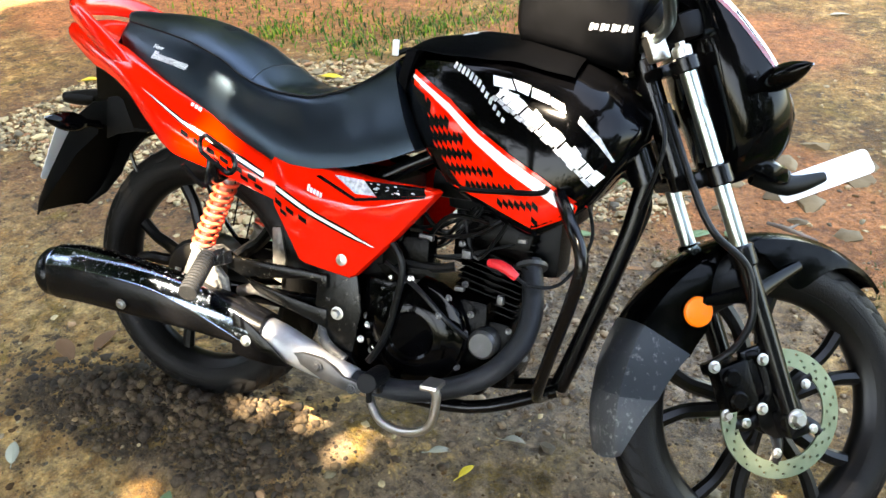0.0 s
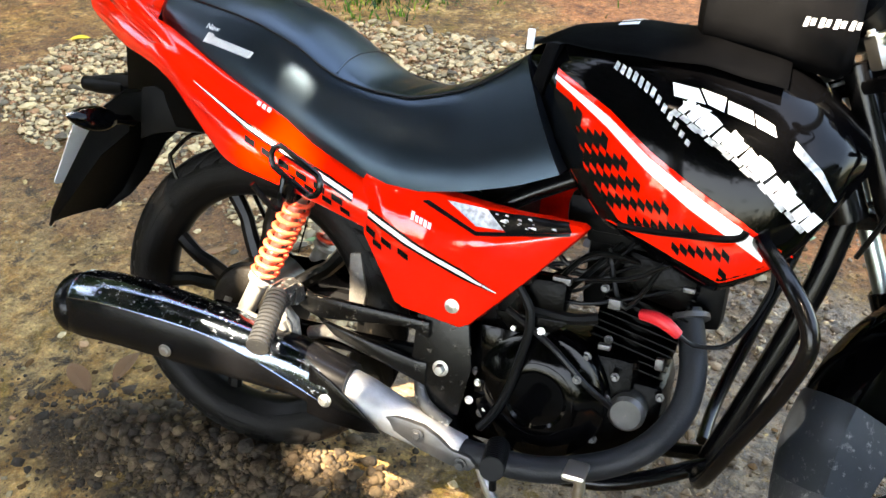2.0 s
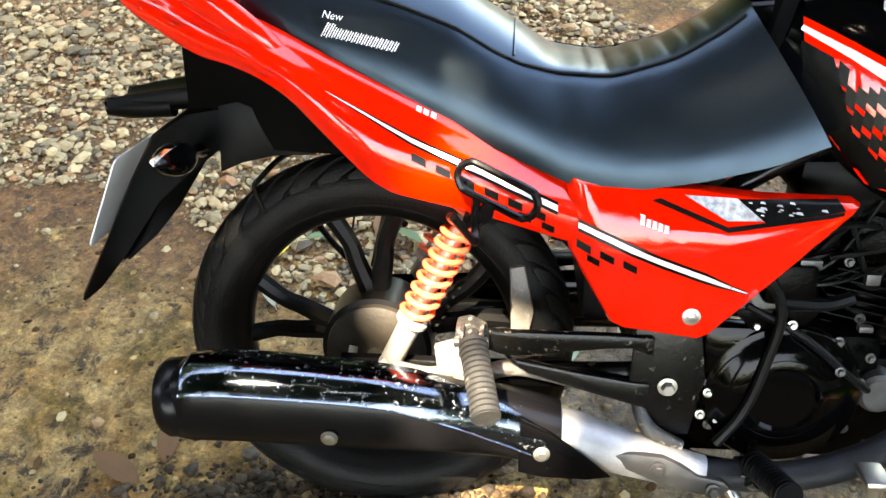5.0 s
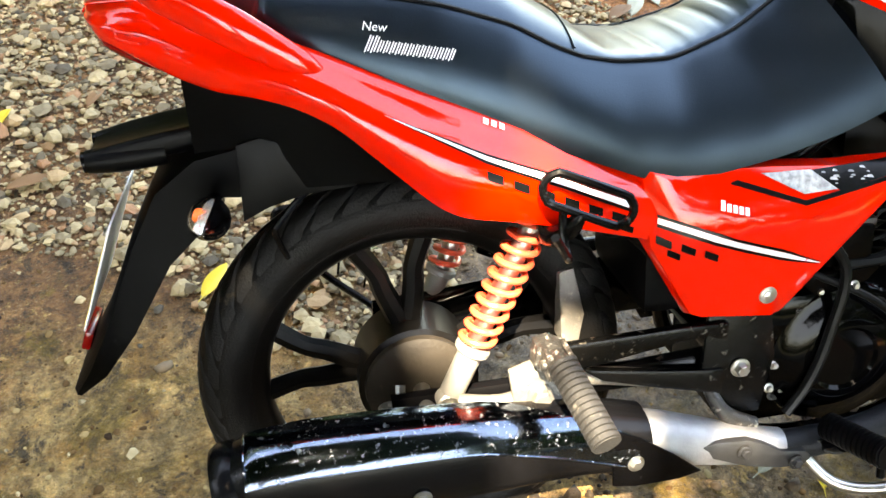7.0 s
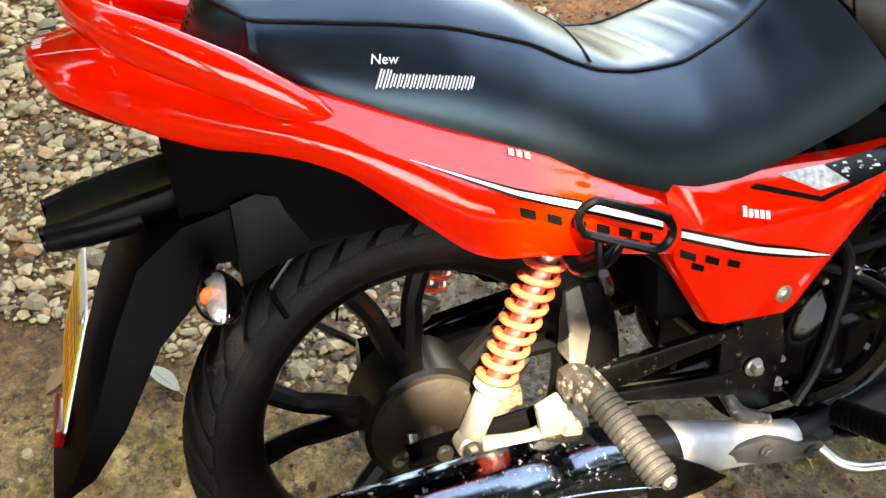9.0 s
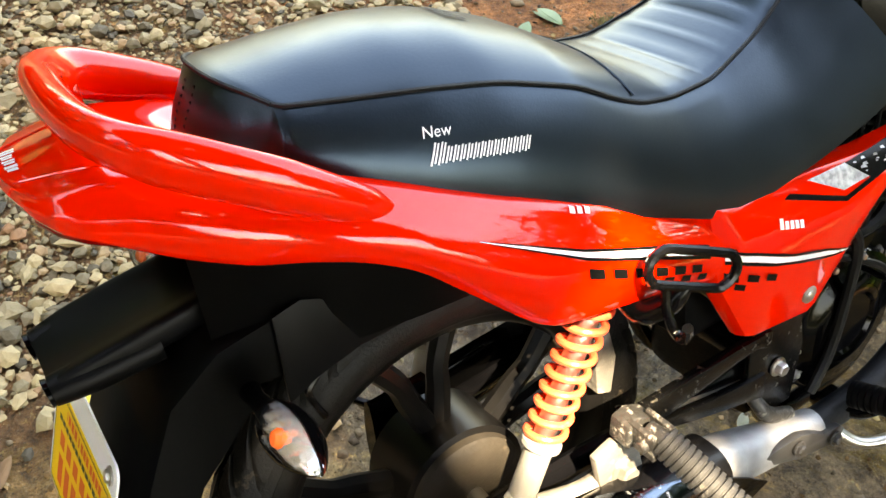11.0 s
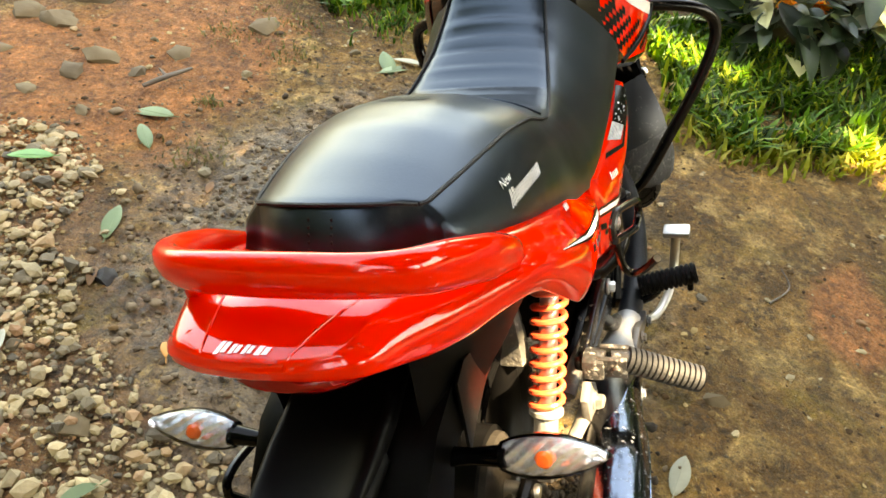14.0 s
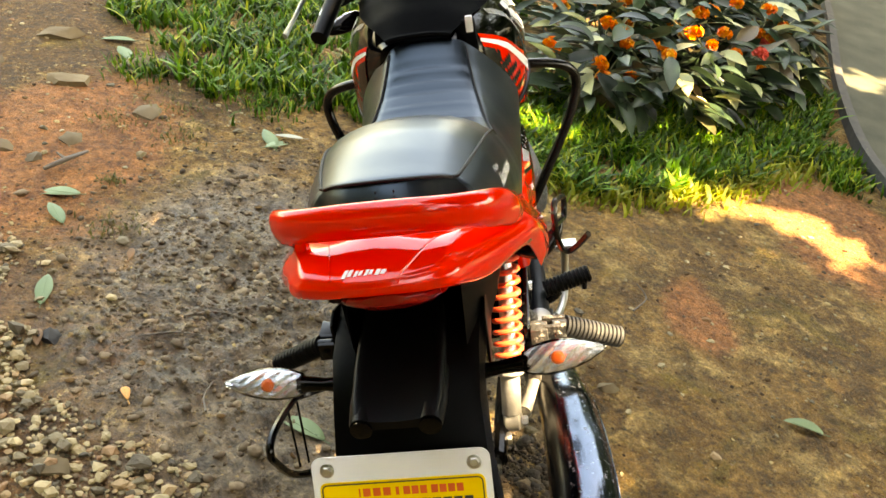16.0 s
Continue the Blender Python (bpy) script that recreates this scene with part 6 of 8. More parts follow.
# tank: wide black shell with a red chequered flank
kx  = [0.490, 0.515, 0.55, 0.60, 0.65, 0.70, 0.76, 0.82, 0.87, 0.915, 0.95, 0.985]
kzt = [0.540, 0.553, 0.568, 0.580, 0.586, 0.588, 0.586, 0.576, 0.560, 0.535, 0.505, 0.470]
khw = [0.075, 0.092, 0.118, 0.145, 0.163, 0.177, 0.188, 0.194, 0.193, 0.182, 0.160, 0.115]
kzb = [0.495, 0.455, 0.405, 0.350, 0.305, 0.288, 0.262, 0.240, 0.272, 0.310, 0.370, 0.420]
rows = [[float(np.interp(u, range(len(kx)), c)) for c in (kx, kzt, khw, kzb)] for u in np.linspace(0, len(kx) - 1, 56)]
for _ in range(3):
    rows = [list(r) for r in zip(*[smooth_list(c) for c in zip(*rows)])]
bm = bmesh.new()
rings = []
for x, zt, hw, zb in rows:
    h = zt - zb
    prof = [(0.86, 0.0), (0.955, 0.06), (0.985, 0.16), (1.0, 0.30), (1.0, 0.42), (0.985, 0.52), (0.95, 0.62), (0.89, 0.71), (0.80, 0.79), (0.68, 0.865), (0.52, 0.925), (0.34, 0.97), (0.17, 0.993), (0.0, 1.0)]
    hp = [(hw * a, zb + h * b) for a, b in prof]
    rings.append([V(x, -y, z) for y, z in hp] + [V(x, y, z) for y, z in hp[:-1][::-1]])
loft(bm, rings)
tank = bpart("fuel_tank", bm, BLACK, None, "gloss black fuel tank with red chequered flank and white stripe", 55)
kb = tree_of([tank])
for s in (-1, 1):
    # red field under the stripe, fading into dark red at its rear
    top = [(0.546, 0.509), (0.60, 0.484), (0.64, 0.464), (0.705, 0.420), (0.77, 0.384), (0.837, 0.350), (0.912, 0.306)]
    low = [(0.552, 0.455), (0.582, 0.385), (0.640, 0.318), (0.715, 0.300), (0.78, 0.278), (0.825, 0.262), (0.905, 0.300)]
    strip("red_field", kb, [((a[0], a[1]), (b[0], b[1]), (d[0], d[1]), (c[0], c[1])) for a, b, c, d in zip(top, top[1:], low, low[1:])], s, RED, tank, 0.0012, 6, 8)
    strip("white_stripe", kb, [((a[0], a[1] - 0.002), (b[0], b[1] - 0.002), (b[0] - 0.002, b[1] - 0.008 - 0.016 * min(1, (i + 1) / 4)), (a[0] - 0.002, a[1] - 0.008 - 0.016 * min(1, i / 4))) for i, (a, b) in enumerate(zip(top, top[1:]))], s, WHITE, tank, 0.002, 4, 3)
    strip("red_edge", kb, [((a[0], a[1] + 0.007), (b[0], b[1] + 0.007), (b[0], b[1]), (a[0], a[1])) for a, b in zip(top, top[1:])], s, RED, tank, 0.002, 4, 2)
    # chequer: black saw-toothed rows that thicken towards the seat
    bm = bmesh.new()
    tx_, tz_, lx_, lz_ = [p[0] for p in top], [p[1] for p in top], [p[0] for p in low], [p[1] for p in low]
    for r in range(9):
        for k in range(34):
            x, pitch = 0.553 + k * 0.0112, 0.0112
            z = 0.486 - r * 0.0275 + 0.07 * (x - 0.6)
            fade = max(0.0, min(1.0, (0.70 - x) / 0.12))
            a, d = 0.0052 + 0.0072 * fade, 0.0095
            if z + a > float(np.interp(x, tx_, tz_)) - 0.016 - 0.022 * (1 - fade) or z - a - d < float(np.interp(x, lx_, lz_)) + 0.002 or x > 0.86:
                continue
            q = [(x, z + a), (x + pitch, z + a - d), (x + pitch, z - a - d), (x, z - a)]
            decal(bm, kb, [FRAME_OFF @ V(u, 0, v) for u, v in q], 0.4, (0, -s, 0), 1, 1, 0.0022)
    part("chequer", bm, BLACKDECAL, tank, "black chequer print")["kind"] = "stuff"
    strip("black_fade", kb, [((0.545, 0.490), (0.580, 0.472), (0.612, 0.385), (0.560, 0.392)), ((0.560, 0.392), (0.612, 0.385), (0.675, 0.320), (0.620, 0.310))], s, BLACKDECAL, tank, 0.0024, 4, 6)
    # black rubber moulding across the flank
    bm = bmesh.new()
    ml = []
    for x, z in ((0.675, 0.312), (0.72, 0.316), (0.77, 0.322), (0.82, 0.327), (0.842, 0.333), (0.848, 0.343)):
        h, nn, _, _ = kb.ray_cast(FRAME_OFF @ V(x, 0.5 * s, z), V(0, -s, 0))
        if h:
            ml.append(FRAME_OFF.inverted() @ h + V(0, s * 0.001, 0))
    if len(ml) > 2:
        sweep(bm, ml, [0.0055] * len(ml), 8, 4)
        bpart("moulding", bm, MATTE, tank)
    # wordmark of plain white strokes on the black flank, with a silver shadow and broken silver trails
    px_, pz_ = [0.728, 0.775, 0.815, 0.855, 0.895, 0.935], [0.502, 0.476, 0.453, 0.428, 0.393, 0.357]
    def at(x, o):
        return (x + o * 0.35, float(np.interp(x, px_, pz_)) + o)
    for i in range(15):
        x0 = 0.738 + i * 0.0128
        x1 = x0 + 0.0088 + 0.0016 * (i % 3)
        lo, hi = -0.0105 + 0.002 * (i % 2), 0.0075 - 0.002 * ((i + 1) % 3)
        (xa, za), (xb, zb_), (xc, zc), (xd, zd) = at(x0, lo), at(x1, lo - 0.003 * (i % 2)), at(x1 + 0.001, hi), at(x0, hi + 0.003 * (i % 2))
        strip("tank_wordmark", kb, [((xa - 0.004, za), (xb - 0.004, zb_), (xc + 0.004, zc), (xd + 0.003, zd))], s, WHITE, tank, 0.003, 2, 2)
        strip("silver_shadow", kb, [(at(x0 - 0.010, lo - 0.010), at(x1 - 0.008, lo - 0.010), at(x1 - 0.006, lo - 0.003), at(x0 - 0.007, lo - 0.003))], s, SILVERDECAL, tank, 0.0016, 2, 2)
    for q in (((0.716, 0.519), (0.752, 0.515), (0.765, 0.497), (0.722, 0.502)), ((0.755, 0.516), (0.790, 0.508), (0.790, 0.490), (0.768, 0.497)), ((0.793, 0.505), (0.826, 0.496), (0.832, 0.479), (0.795, 0.489)), ((0.829, 0.493), (0.856, 0.482), (0.862, 0.468), (0.835, 0.478)), ((0.735, 0.498), (0.775, 0.490), (0.765, 0.484), (0.738, 0.489))):
        strip("white_swoosh", kb, [q], s, WHITE, tank, 0.003, 3, 2)
    strip("silver_flash", kb, [((0.886, 0.467), (0.925, 0.433), (0.921, 0.424), (0.884, 0.455)), ((0.925, 0.433), (0.950, 0.395), (0.946, 0.394), (0.921, 0.424))], s, SILVERDECAL, tank, 0.002, 4, 2)
    tr = [(0.628, 0.533), (0.66, 0.521), (0.69, 0.505), (0.72, 0.476), (0.754, 0.442)]
    for k in range(13):
        x = 0.630 + k * 0.0098
        z = float(np.interp(x, [p[0] for p in tr], [p[1] for p in tr]))
        w = 0.0065 - 0.003 * abs(k - 4) / 8
        strip("silver_fleck", kb, [((x, z - w), (x + 0.006, z - w - 0.004), (x + 0.008, z + w - 0.004), (x + 0.002, z + w))], s, SILVERDECAL, tank, 0.0016, 1, 1)
# tank cover of black vinyl, strapped over the top
bm = bmesh.new()
rings = []
for x, zt, hw, zb in rows:
    if x > 0.87:
        break
    k = 0.006 + 0.0012 * math.sin(x * 60)
    h = zt - zb
    w = [0.74, 0.715, 0.68, 0.61, 0.52, 0.43, 0.34, 0.17, 0.0]
    v = [0.830, 0.845, 0.866, 0.892, 0.925, 0.948, 0.97, 0.993, 1.0]
    dr = float(np.interp(x, [0.49, 0.56, 0.64, 0.80], [0.10, 0.04, 0.0, 0.10]))
    hp = [(hw * a + k, zb + h * min(1, b + dr * (1 - b) * 2) + k * 1.2) for a, b in zip(w, v)]
    rings.append([V(x - 0.006, -y, z) for y, z in hp] + [V(x - 0.006, y, z) for y, z in hp[:-1][::-1]])
loft(bm, rings, closed=False)
bmesh.ops.solidify(bm, geom=bm.faces[:], thickness=0.004)
cover = bpart("tank_cover", bm, NYLON, None, "black vinyl tank cover with a pouch", 55)
bm = bmesh.new()
sweep(bm, [r for r in rings[0]], 0.006, 8, 1, smooth=False)
bpart("cover_hem", bm, NYLON, cover)
bm = bmesh.new()
block(bm, (0.496, -0.096, 0.552), (0.009, 0.013, 0.030), pose(0, 0, 0, 0, 0, 0), 0.002)
bpart("white_tag", bm, WHITE, cover, "small white tag")
bm = bmesh.new()
slab(bm, [(-0.095, 0.435), (0.075, 0.435), (0.088, 0.50), (0.084, 0.552), (-0.104, 0.552), (-0.108, 0.50)], 0.022, Matrix(((0, 0.25, 1, 0.395), (1, 0, 0, 0), (0, 1, 0, 0), (0, 0, 0, 1))), 0.006)
bpart("cover_back", bm, NYLON, cover)
bm = bmesh.new()
loft(bm, [[V(x, w * math.copysign(abs(math.cos(a)) ** 0.5, math.cos(a)), z + h * math.copysign(abs(math.sin(a)) ** 0.5, math.sin(a))) for a in np.linspace(0, 2 * math.pi, 29)[:-1]] for x, w, z, h in ((0.728, 0.075, 0.640, 0.05), (0.738, 0.09, 0.640, 0.066), (0.80, 0.096, 0.640, 0.075), (0.86, 0.096, 0.630, 0.078), (0.925, 0.09, 0.615, 0.075), (0.94, 0.075, 0.612, 0.06))])
pouch = bpart("pouch", bm, NYLON, cover, "padded black tank pouch", 50)
pb_ = tree_of([pouch])
cvb = tree_of([cover])
wordmark("cover_print", cvb, (0.615, 0, 0.67), (0, -1, 0), (1, 0, 0), (0, 0, -1), [(-0.05 + k * 0.022, 0, -0.034 + k * 0.022, 0.03, 0.1) for k in range(5)], WHITE, cover)
outlined("pouch_print", pb_, (0.866, -0.2, 0.610), (1, 0, 0), (0, 0, 1), (0, 1, 0), [(0.0, 0, 0.014, 0.013, 0.2), (0.019, 0, 0.033, 0.013, 0.2), (0.038, 0, 0.052, 0.013, 0.2), (0.057, 0, 0.071, 0.013, 0.2)], 0.0042, SILVERDECAL, pouch)

# ---------------------------------------------------------------- surroundings
rng = random.Random(7)

def mesh_from(name, verts, faces, mat, smooth=False):
    me = bpy.data.meshes.new(name)
    me.from_pydata(verts, [], faces)
    me.materials.append(mat)
    if smooth:
        for p in me.polygons:
            p.use_smooth = True
    return me

def varied(name, c1, c2, rough=0.6, per="island", c3=None, bump=0.0, bump_scale=60.0, spec=0.4, trans=0.0, noise_scale=40.0, noise_mix=0.3):
    """A material whose colour differs from piece to piece and mottles within each."""
    m = bpy.data.materials.new(name)
    m.use_nodes = True
    nt = m.node_tree
    b = nt.nodes["Principled BSDF"]
    b.inputs["Roughness"].default_value = rough
    b.inputs["Specular IOR Level"].default_value = spec
    if per == "island":
        src = nt.nodes.new("ShaderNodeNewGeometry").outputs["Random Per Island"]
    else:
        src = nt.nodes.new("ShaderNodeObjectInfo").outputs["Random"]
    cr = nt.nodes.new("ShaderNodeValToRGB")
    cr.color_ramp.elements[0].color, cr.color_ramp.elements[1].color = (*c1, 1), (*c2, 1)
    if c3:
        e = cr.color_ramp.elements.new(0.75)
        e.color = (*c2, 1)
        cr.color_ramp.elements[2].color = (*c3, 1)
    nt.links.new(src, cr.inputs[0])
    tc = nt.nodes.new("ShaderNodeTexCoord")
    n = nt.nodes.new("ShaderNodeTexNoise")
    n.inputs["Scale"].default_value, n.inputs["Detail"].default_value = noise_scale, 6.0
    nt.links.new(tc.outputs["Object"], n.inputs["Vector"])
    mx = nt.nodes.new("ShaderNodeMix")
    mx.data_type, mx.blend_type = "RGBA", "MULTIPLY"
    mx.inputs[0].default_value = noise_mix * 2
    nt.links.new(cr.outputs[0], mx.inputs[6])
    nt.links.new(n.outputs[0], mx.inputs[7])
    br = nt.nodes.new("ShaderNodeMix")
    br.data_type, br.blend_type = "RGBA", "MIX"
    br.inputs[0].default_value = 0.5
    nt.links.new(cr.outputs[0], br.inputs[6])
    nt.links.new(mx.outputs[2], br.inputs[7])
    nt.links.new(br.outputs[2], b.inputs["Base Color"])
    if bump:
        n3 = nt.nodes.new("ShaderNodeTexNoise")
        n3.inputs["Scale"].default_value, n3.inputs["Detail"].default_value = bump_scale, 6.0
        nt.links.new(tc.outputs["Object"], n3.inputs["Vector"])
        bp = nt.nodes.new("ShaderNodeBump")
        bp.inputs["Strength"].default_value, bp.inputs["Distance"].default_value = bump, 0.004
        nt.links.new(n3.outputs[0], bp.inputs["Height"])
        nt.links.new(bp.outputs[0], b.inputs["Normal"])
    if trans:
        tr = nt.nodes.new("ShaderNodeBsdfTranslucent")
        nt.links.new(br.outputs[2], tr.inputs[0])
        ms = nt.nodes.new("ShaderNodeMixShader")
        ms.inputs[0].default_value = trans
        out = nt.nodes["Material Output"]
        nt.links.new(b.outputs[0], ms.inputs[1])
        nt.links.new(tr.outputs[0], ms.inputs[2])
        nt.links.new(ms.outputs[0], out.inputs[0])
    return m

STONE = varied("gravel_stone", (0.075, 0.058, 0.036), (0.56, 0.425, 0.22), 0.75, "island", (0.32, 0.15, 0.065), 0.8, 90, noise_scale=70, noise_mix=0.45)
ROCK = varied("field_stone", (0.11, 0.075, 0.036), (0.22, 0.155, 0.075), 0.85, "object", None, 0.9, 30, noise_scale=9, noise_mix=0.5)
CRUMB = varied("soil_crumb", (0.07, 0.045, 0.024), (0.24, 0.165, 0.095), 0.9, "island", None, 0.6, 120)
CLOD = varied("mud_clod", (0.018, 0.011, 0.005), (0.075, 0.046, 0.021), 0.8, "island", (0.15, 0.10, 0.05), 1.0, 160, noise_scale=90, noise_mix=0.5)
GRASS = varied("grass_blade", (0.006, 0.028, 0.002), (0.080, 0.215, 0.010), 0.42, "island", (0.40, 0.42, 0.04), 0, 60, spec=0.20, trans=0.25)
LEAFDARK = varied("tree_leaf", (0.02, 0.05, 0.012), (0.05, 0.09, 0.02), 0.5, "island", (0.08, 0.12, 0.03), trans=0.25)
PLANTLEAF = varied("broad_leaf", (0.008, 0.018, 0.008), (0.052, 0.090, 0.042), 0.36, "island", (0.14, 0.09, 0.04), 0.2, 60, spec=0.24, trans=0.2)
PLANTPALE = varied("pale_leaf", (0.42, 0.44, 0.16), (0.80, 0.76, 0.42), 0.5, "island", None, 0.2, 60, trans=0.25)
PETAL = varied("orange_petal", (0.85, 0.14, 0.01), (0.98, 0.36, 0.02), 0.55, "island", (0.95, 0.5, 0.05), trans=0.3)
PETALPINK = varied("coral_petal", (0.7, 0.06, 0.05), (0.85, 0.16, 0.08), 0.55, "island", None, trans=0.3)
STEM = material("green_stem", (0.06, 0.09, 0.03), 0.6, color2=(0.10, 0.10, 0.05), scale=30)
BARK = material("bark", (0.10, 0.075, 0.055), 0.9, color2=(0.17, 0.14, 0.11), scale=9, bump=0.8, bump_scale=40)

def leaf_outline(length, width, curl=0.02, n=6, droop=0.0):
    """A pointed leaf with a midrib, tip along +x; rows of left edge, rib, right edge."""
    vs, fs = [], []
    for i in range(n + 1):
        u = i / n
        w = width * 0.5 * math.sin(math.pi * min(1, u * 0.96 + 0.04)) ** 0.75 * (1 - 0.25 * u)
        x, z = length * u, -droop * u * u * length
        vs += [(x, w, z + curl * (w / max(width, 1e-6)) * 1.6), (x, 0, z), (x, -w, z + curl * (w / max(width, 1e-6)) * 1.6)]
    for i in range(n):
        a = 3 * i
        fs += [(a, a + 1, a + 4, a + 3), (a + 1, a + 2, a + 5, a + 4)]
    return vs, fs

# grove added round the place, out of the camera's sight, to close off the low sky and darken reflections
def add_leaves(vs, fs, spots, size):
    for p in spots:
        d = V(rng.gauss(0, 1), rng.gauss(0, 1), rng.gauss(0, 0.6)).normalized()
        s = d.cross(V(rng.gauss(0, 1), rng.gauss(0, 1), rng.gauss(0, 1))).normalized()
        L, w = size * rng.uniform(0.7, 1.3), size * rng.uniform(0.22, 0.34)
        o = len(vs)
        vs += [p, p + d * L * 0.5 + s * w, p + d * L, p + d * L * 0.5 - s * w]
        fs.append((o, o + 1, o + 2, o + 3))

def branchy(bm, a, b, r0, r1, wob=0.25):
    a, b = Vector(a), Vector(b)
    mid = (a + b) / 2 + V(rng.uniform(-wob, wob), rng.uniform(-wob, wob), rng.uniform(0, wob))
    sweep(bm, [a, mid, b], [r0, (r0 + r1) / 2, r1], 8, 4)

def tree(name, base, height, crown_z, crown_r, leaves, size, label, shift=(0, 0)):
    """Tapered trunk, limbs, and a crown of many leaves in clumps with gaps."""
    ob = tagged(new(name), label, "tree", "trees round the yard")
    ob.matrix_world = Matrix.Translation(base)
    bm = bmesh.new()
    top = V(shift[0] * 0.5, shift[1] * 0.5, crown_z)
    sweep(bm, [(0, 0, -0.2), (0.05, 0.03, height * 0.25), (shift[0] * 0.2, shift[1] * 0.2, crown_z * 0.6), top], [0.22, 0.17, 0.13, 0.08], 12, 5)
    clumps = []
    for k in range(26):
        a, e = rng.uniform(0, 2 * math.pi), rng.uniform(-0.9, 1.2)
        r = crown_r * rng.uniform(0.45, 1.0)
        c = V(shift[0] + r * math.cos(a) * math.cos(e), shift[1] + r * math.sin(a) * math.cos(e), crown_z + (height - crown_z) * math.sin(e) * 0.9)
        clumps.append(c)
        if k % 2 == 0:
            branchy(bm, (top.x * rng.uniform(0.4, 1), top.y * rng.uniform(0.4, 1), crown_z * rng.uniform(0.7, 1.0)), c, 0.05, 0.012, 0.3)
    part("trunk", bm, BARK, ob)
    vs, fs = [], []
    spots = []
    for c in clumps:
        q = crown_r * rng.uniform(0.22, 0.42)
        for _ in range(leaves // 26):
            spots.append(c + V(rng.gauss(0, 1), rng.gauss(0, 1), rng.gauss(0, 0.8)) * q * 0.6)
    add_leaves(vs, fs, spots, size)
    cr = new("crown", mesh_from("crown", vs, fs, LEAFDARK))
    cr.parent = ob
    return ob
t1 = tree("tree", (-10.5, 1.0, 0), 7.0, 3.4, 3.0, 7800, 0.42, "broad-leaved tree with a dense dark green crown, added out of sight")
for k, deg in enumerate((135, 160, 205, 228, 304, 318, 340, 112)):
    a = radians(deg)
    d = 12 + 1.2 * math.sin(k * 3.3)
    copy_thing(t1, Matrix.Translation((0.6 + d * math.cos(a), d * math.sin(a), -0.1)) @ Matrix.Rotation(k * 1.7, 4, "Z") @ Matrix.Scale(1.75 if 95 < deg < 195 else 0.95, 4))
# unseen hedge added below the crowns, left open where bright sky should reflect
vs, fs = [], []
spots = [V(0.6 + r * math.cos(a), r * math.sin(a), abs(rng.gauss(0, 1.0)) * 0.75) for a, r in ((rng.uniform(radians(85), radians(345)), rng.uniform(10.0, 12.5)) for _ in range(12000))]
add_leaves(vs, fs, spots, 0.40)
hedge = tagged(new("undergrowth", mesh_from("undergrowth", vs, fs, LEAFDARK)), "unseen dense dark green undergrowth, added round the yard to block low sky", "shrubs", kind="stuff")

# the tree that shades the yard; light falls through the gaps in its crown
BW = Matrix.Translation((0, 0.0048, 0.332)) @ pose(0, 0, 0, LEAN, 0, 0)
GAPS = [(V(x, y, 0), r) for x, y, r in ((0.24, -0.11, 0.025), (0.33, -0.115, 0.035), (0.43, -0.12, 0.05), (0.50, -0.085, 0.04), (0.57, -0.04, 0.03), (0.66, -0.11, 0.04), (-1.35, 0.62, 0.05), (-1.8, 1.3, 0.07), (-1.5, 1.0, 0.05), (-0.75, 0.35, 0.03), (-0.55, 0.12, 0.03), (1.86, -1.00, 0.15), (1.81, -1.09, 0.18), (1.76, -1.18, 0.20), (1.71, -1.27, 0.20), (1.66, -1.36, 0.19), (1.60, -1.44, 0.17), (0.84, -1.02, 0.06), (0.74, -1.14, 0.07), (0.36, -0.46, 0.045), (3.55, -2.08, 0.20), (3.64, -2.24, 0.22), (3.84, -0.81, 0.28), (1.82, -0.78, 0.13), (1.01, 0.68, 0.17), (1.05, 0.72, 0.13), (-0.02, -0.46, 0.03), (0.14, -0.40, 0.025), (-0.35, -0.28, 0.03))]
GAPS += [(V(x, y, z), r) for x, y, z, r in ((2.02, -0.47, 0.35, 0.15), (2.30, -1.10, 0.35, 0.17), (2.58, -1.12, 0.35, 0.16), (2.16, -0.30, 0.15, 0.14), (2.9, -0.9, 0.4, 0.12))]
GAPS += [(BW @ V(*p), r) for *p, r in ((0.09, -0.13, 0.26, 0.12), (0.07, -0.13, 0.16, 0.14), (0.05, -0.13, 0.05, 0.15), (0.14, -0.17, 0.03, 0.10), (0.24, -0.17, -0.03, 0.07), (0.30, -0.17, -0.06, 0.06), (-0.04, -0.20, 0.07, 0.045), (0.94, -0.02, -0.08, 0.09), (0.97, -0.02, -0.16, 0.07), (0.68, -0.24, -0.05, 0.04), (1.026, -0.04, -0.232, 0.07), (1.09, -0.04, -0.24, 0.06), (1.15, -0.04, -0.186, 0.06), (1.41, -0.04, -0.127, 0.07), (0.02, -0.16, 0.35, 0.03))]
shade = tagged(new("shade_tree"), "tall broad-leaved tree whose crown shades the yard", "tree")
sc = V(0.75, 0.2, 0) + sd * 7.0
sx = sd.cross(V(0, 0, 1)).normalized()
sy = sx.cross(sd).normalized()
bm = bmesh.new()
root = V(sc.x - 1.2, sc.y - 2.5, -0.2)
sweep(bm, [root, root + V(0.1, 0.1, 2), root + V(0.5, 1.0, 4.5), sc + V(0, 0, 0.3)], [0.28, 0.22, 0.16, 0.07], 12, 6)
for k in range(12):
    a = 2 * math.pi * k / 12
    branchy(bm, root + V(0.5, 1.0, 4.2 + 0.1 * (k % 3)), sc + sx * math.cos(a) * 2.8 + sy * math.sin(a) * 2.8, 0.06, 0.012, 0.3)
part("trunk", bm, BARK, shade)
vs, fs, spots = [], [], []
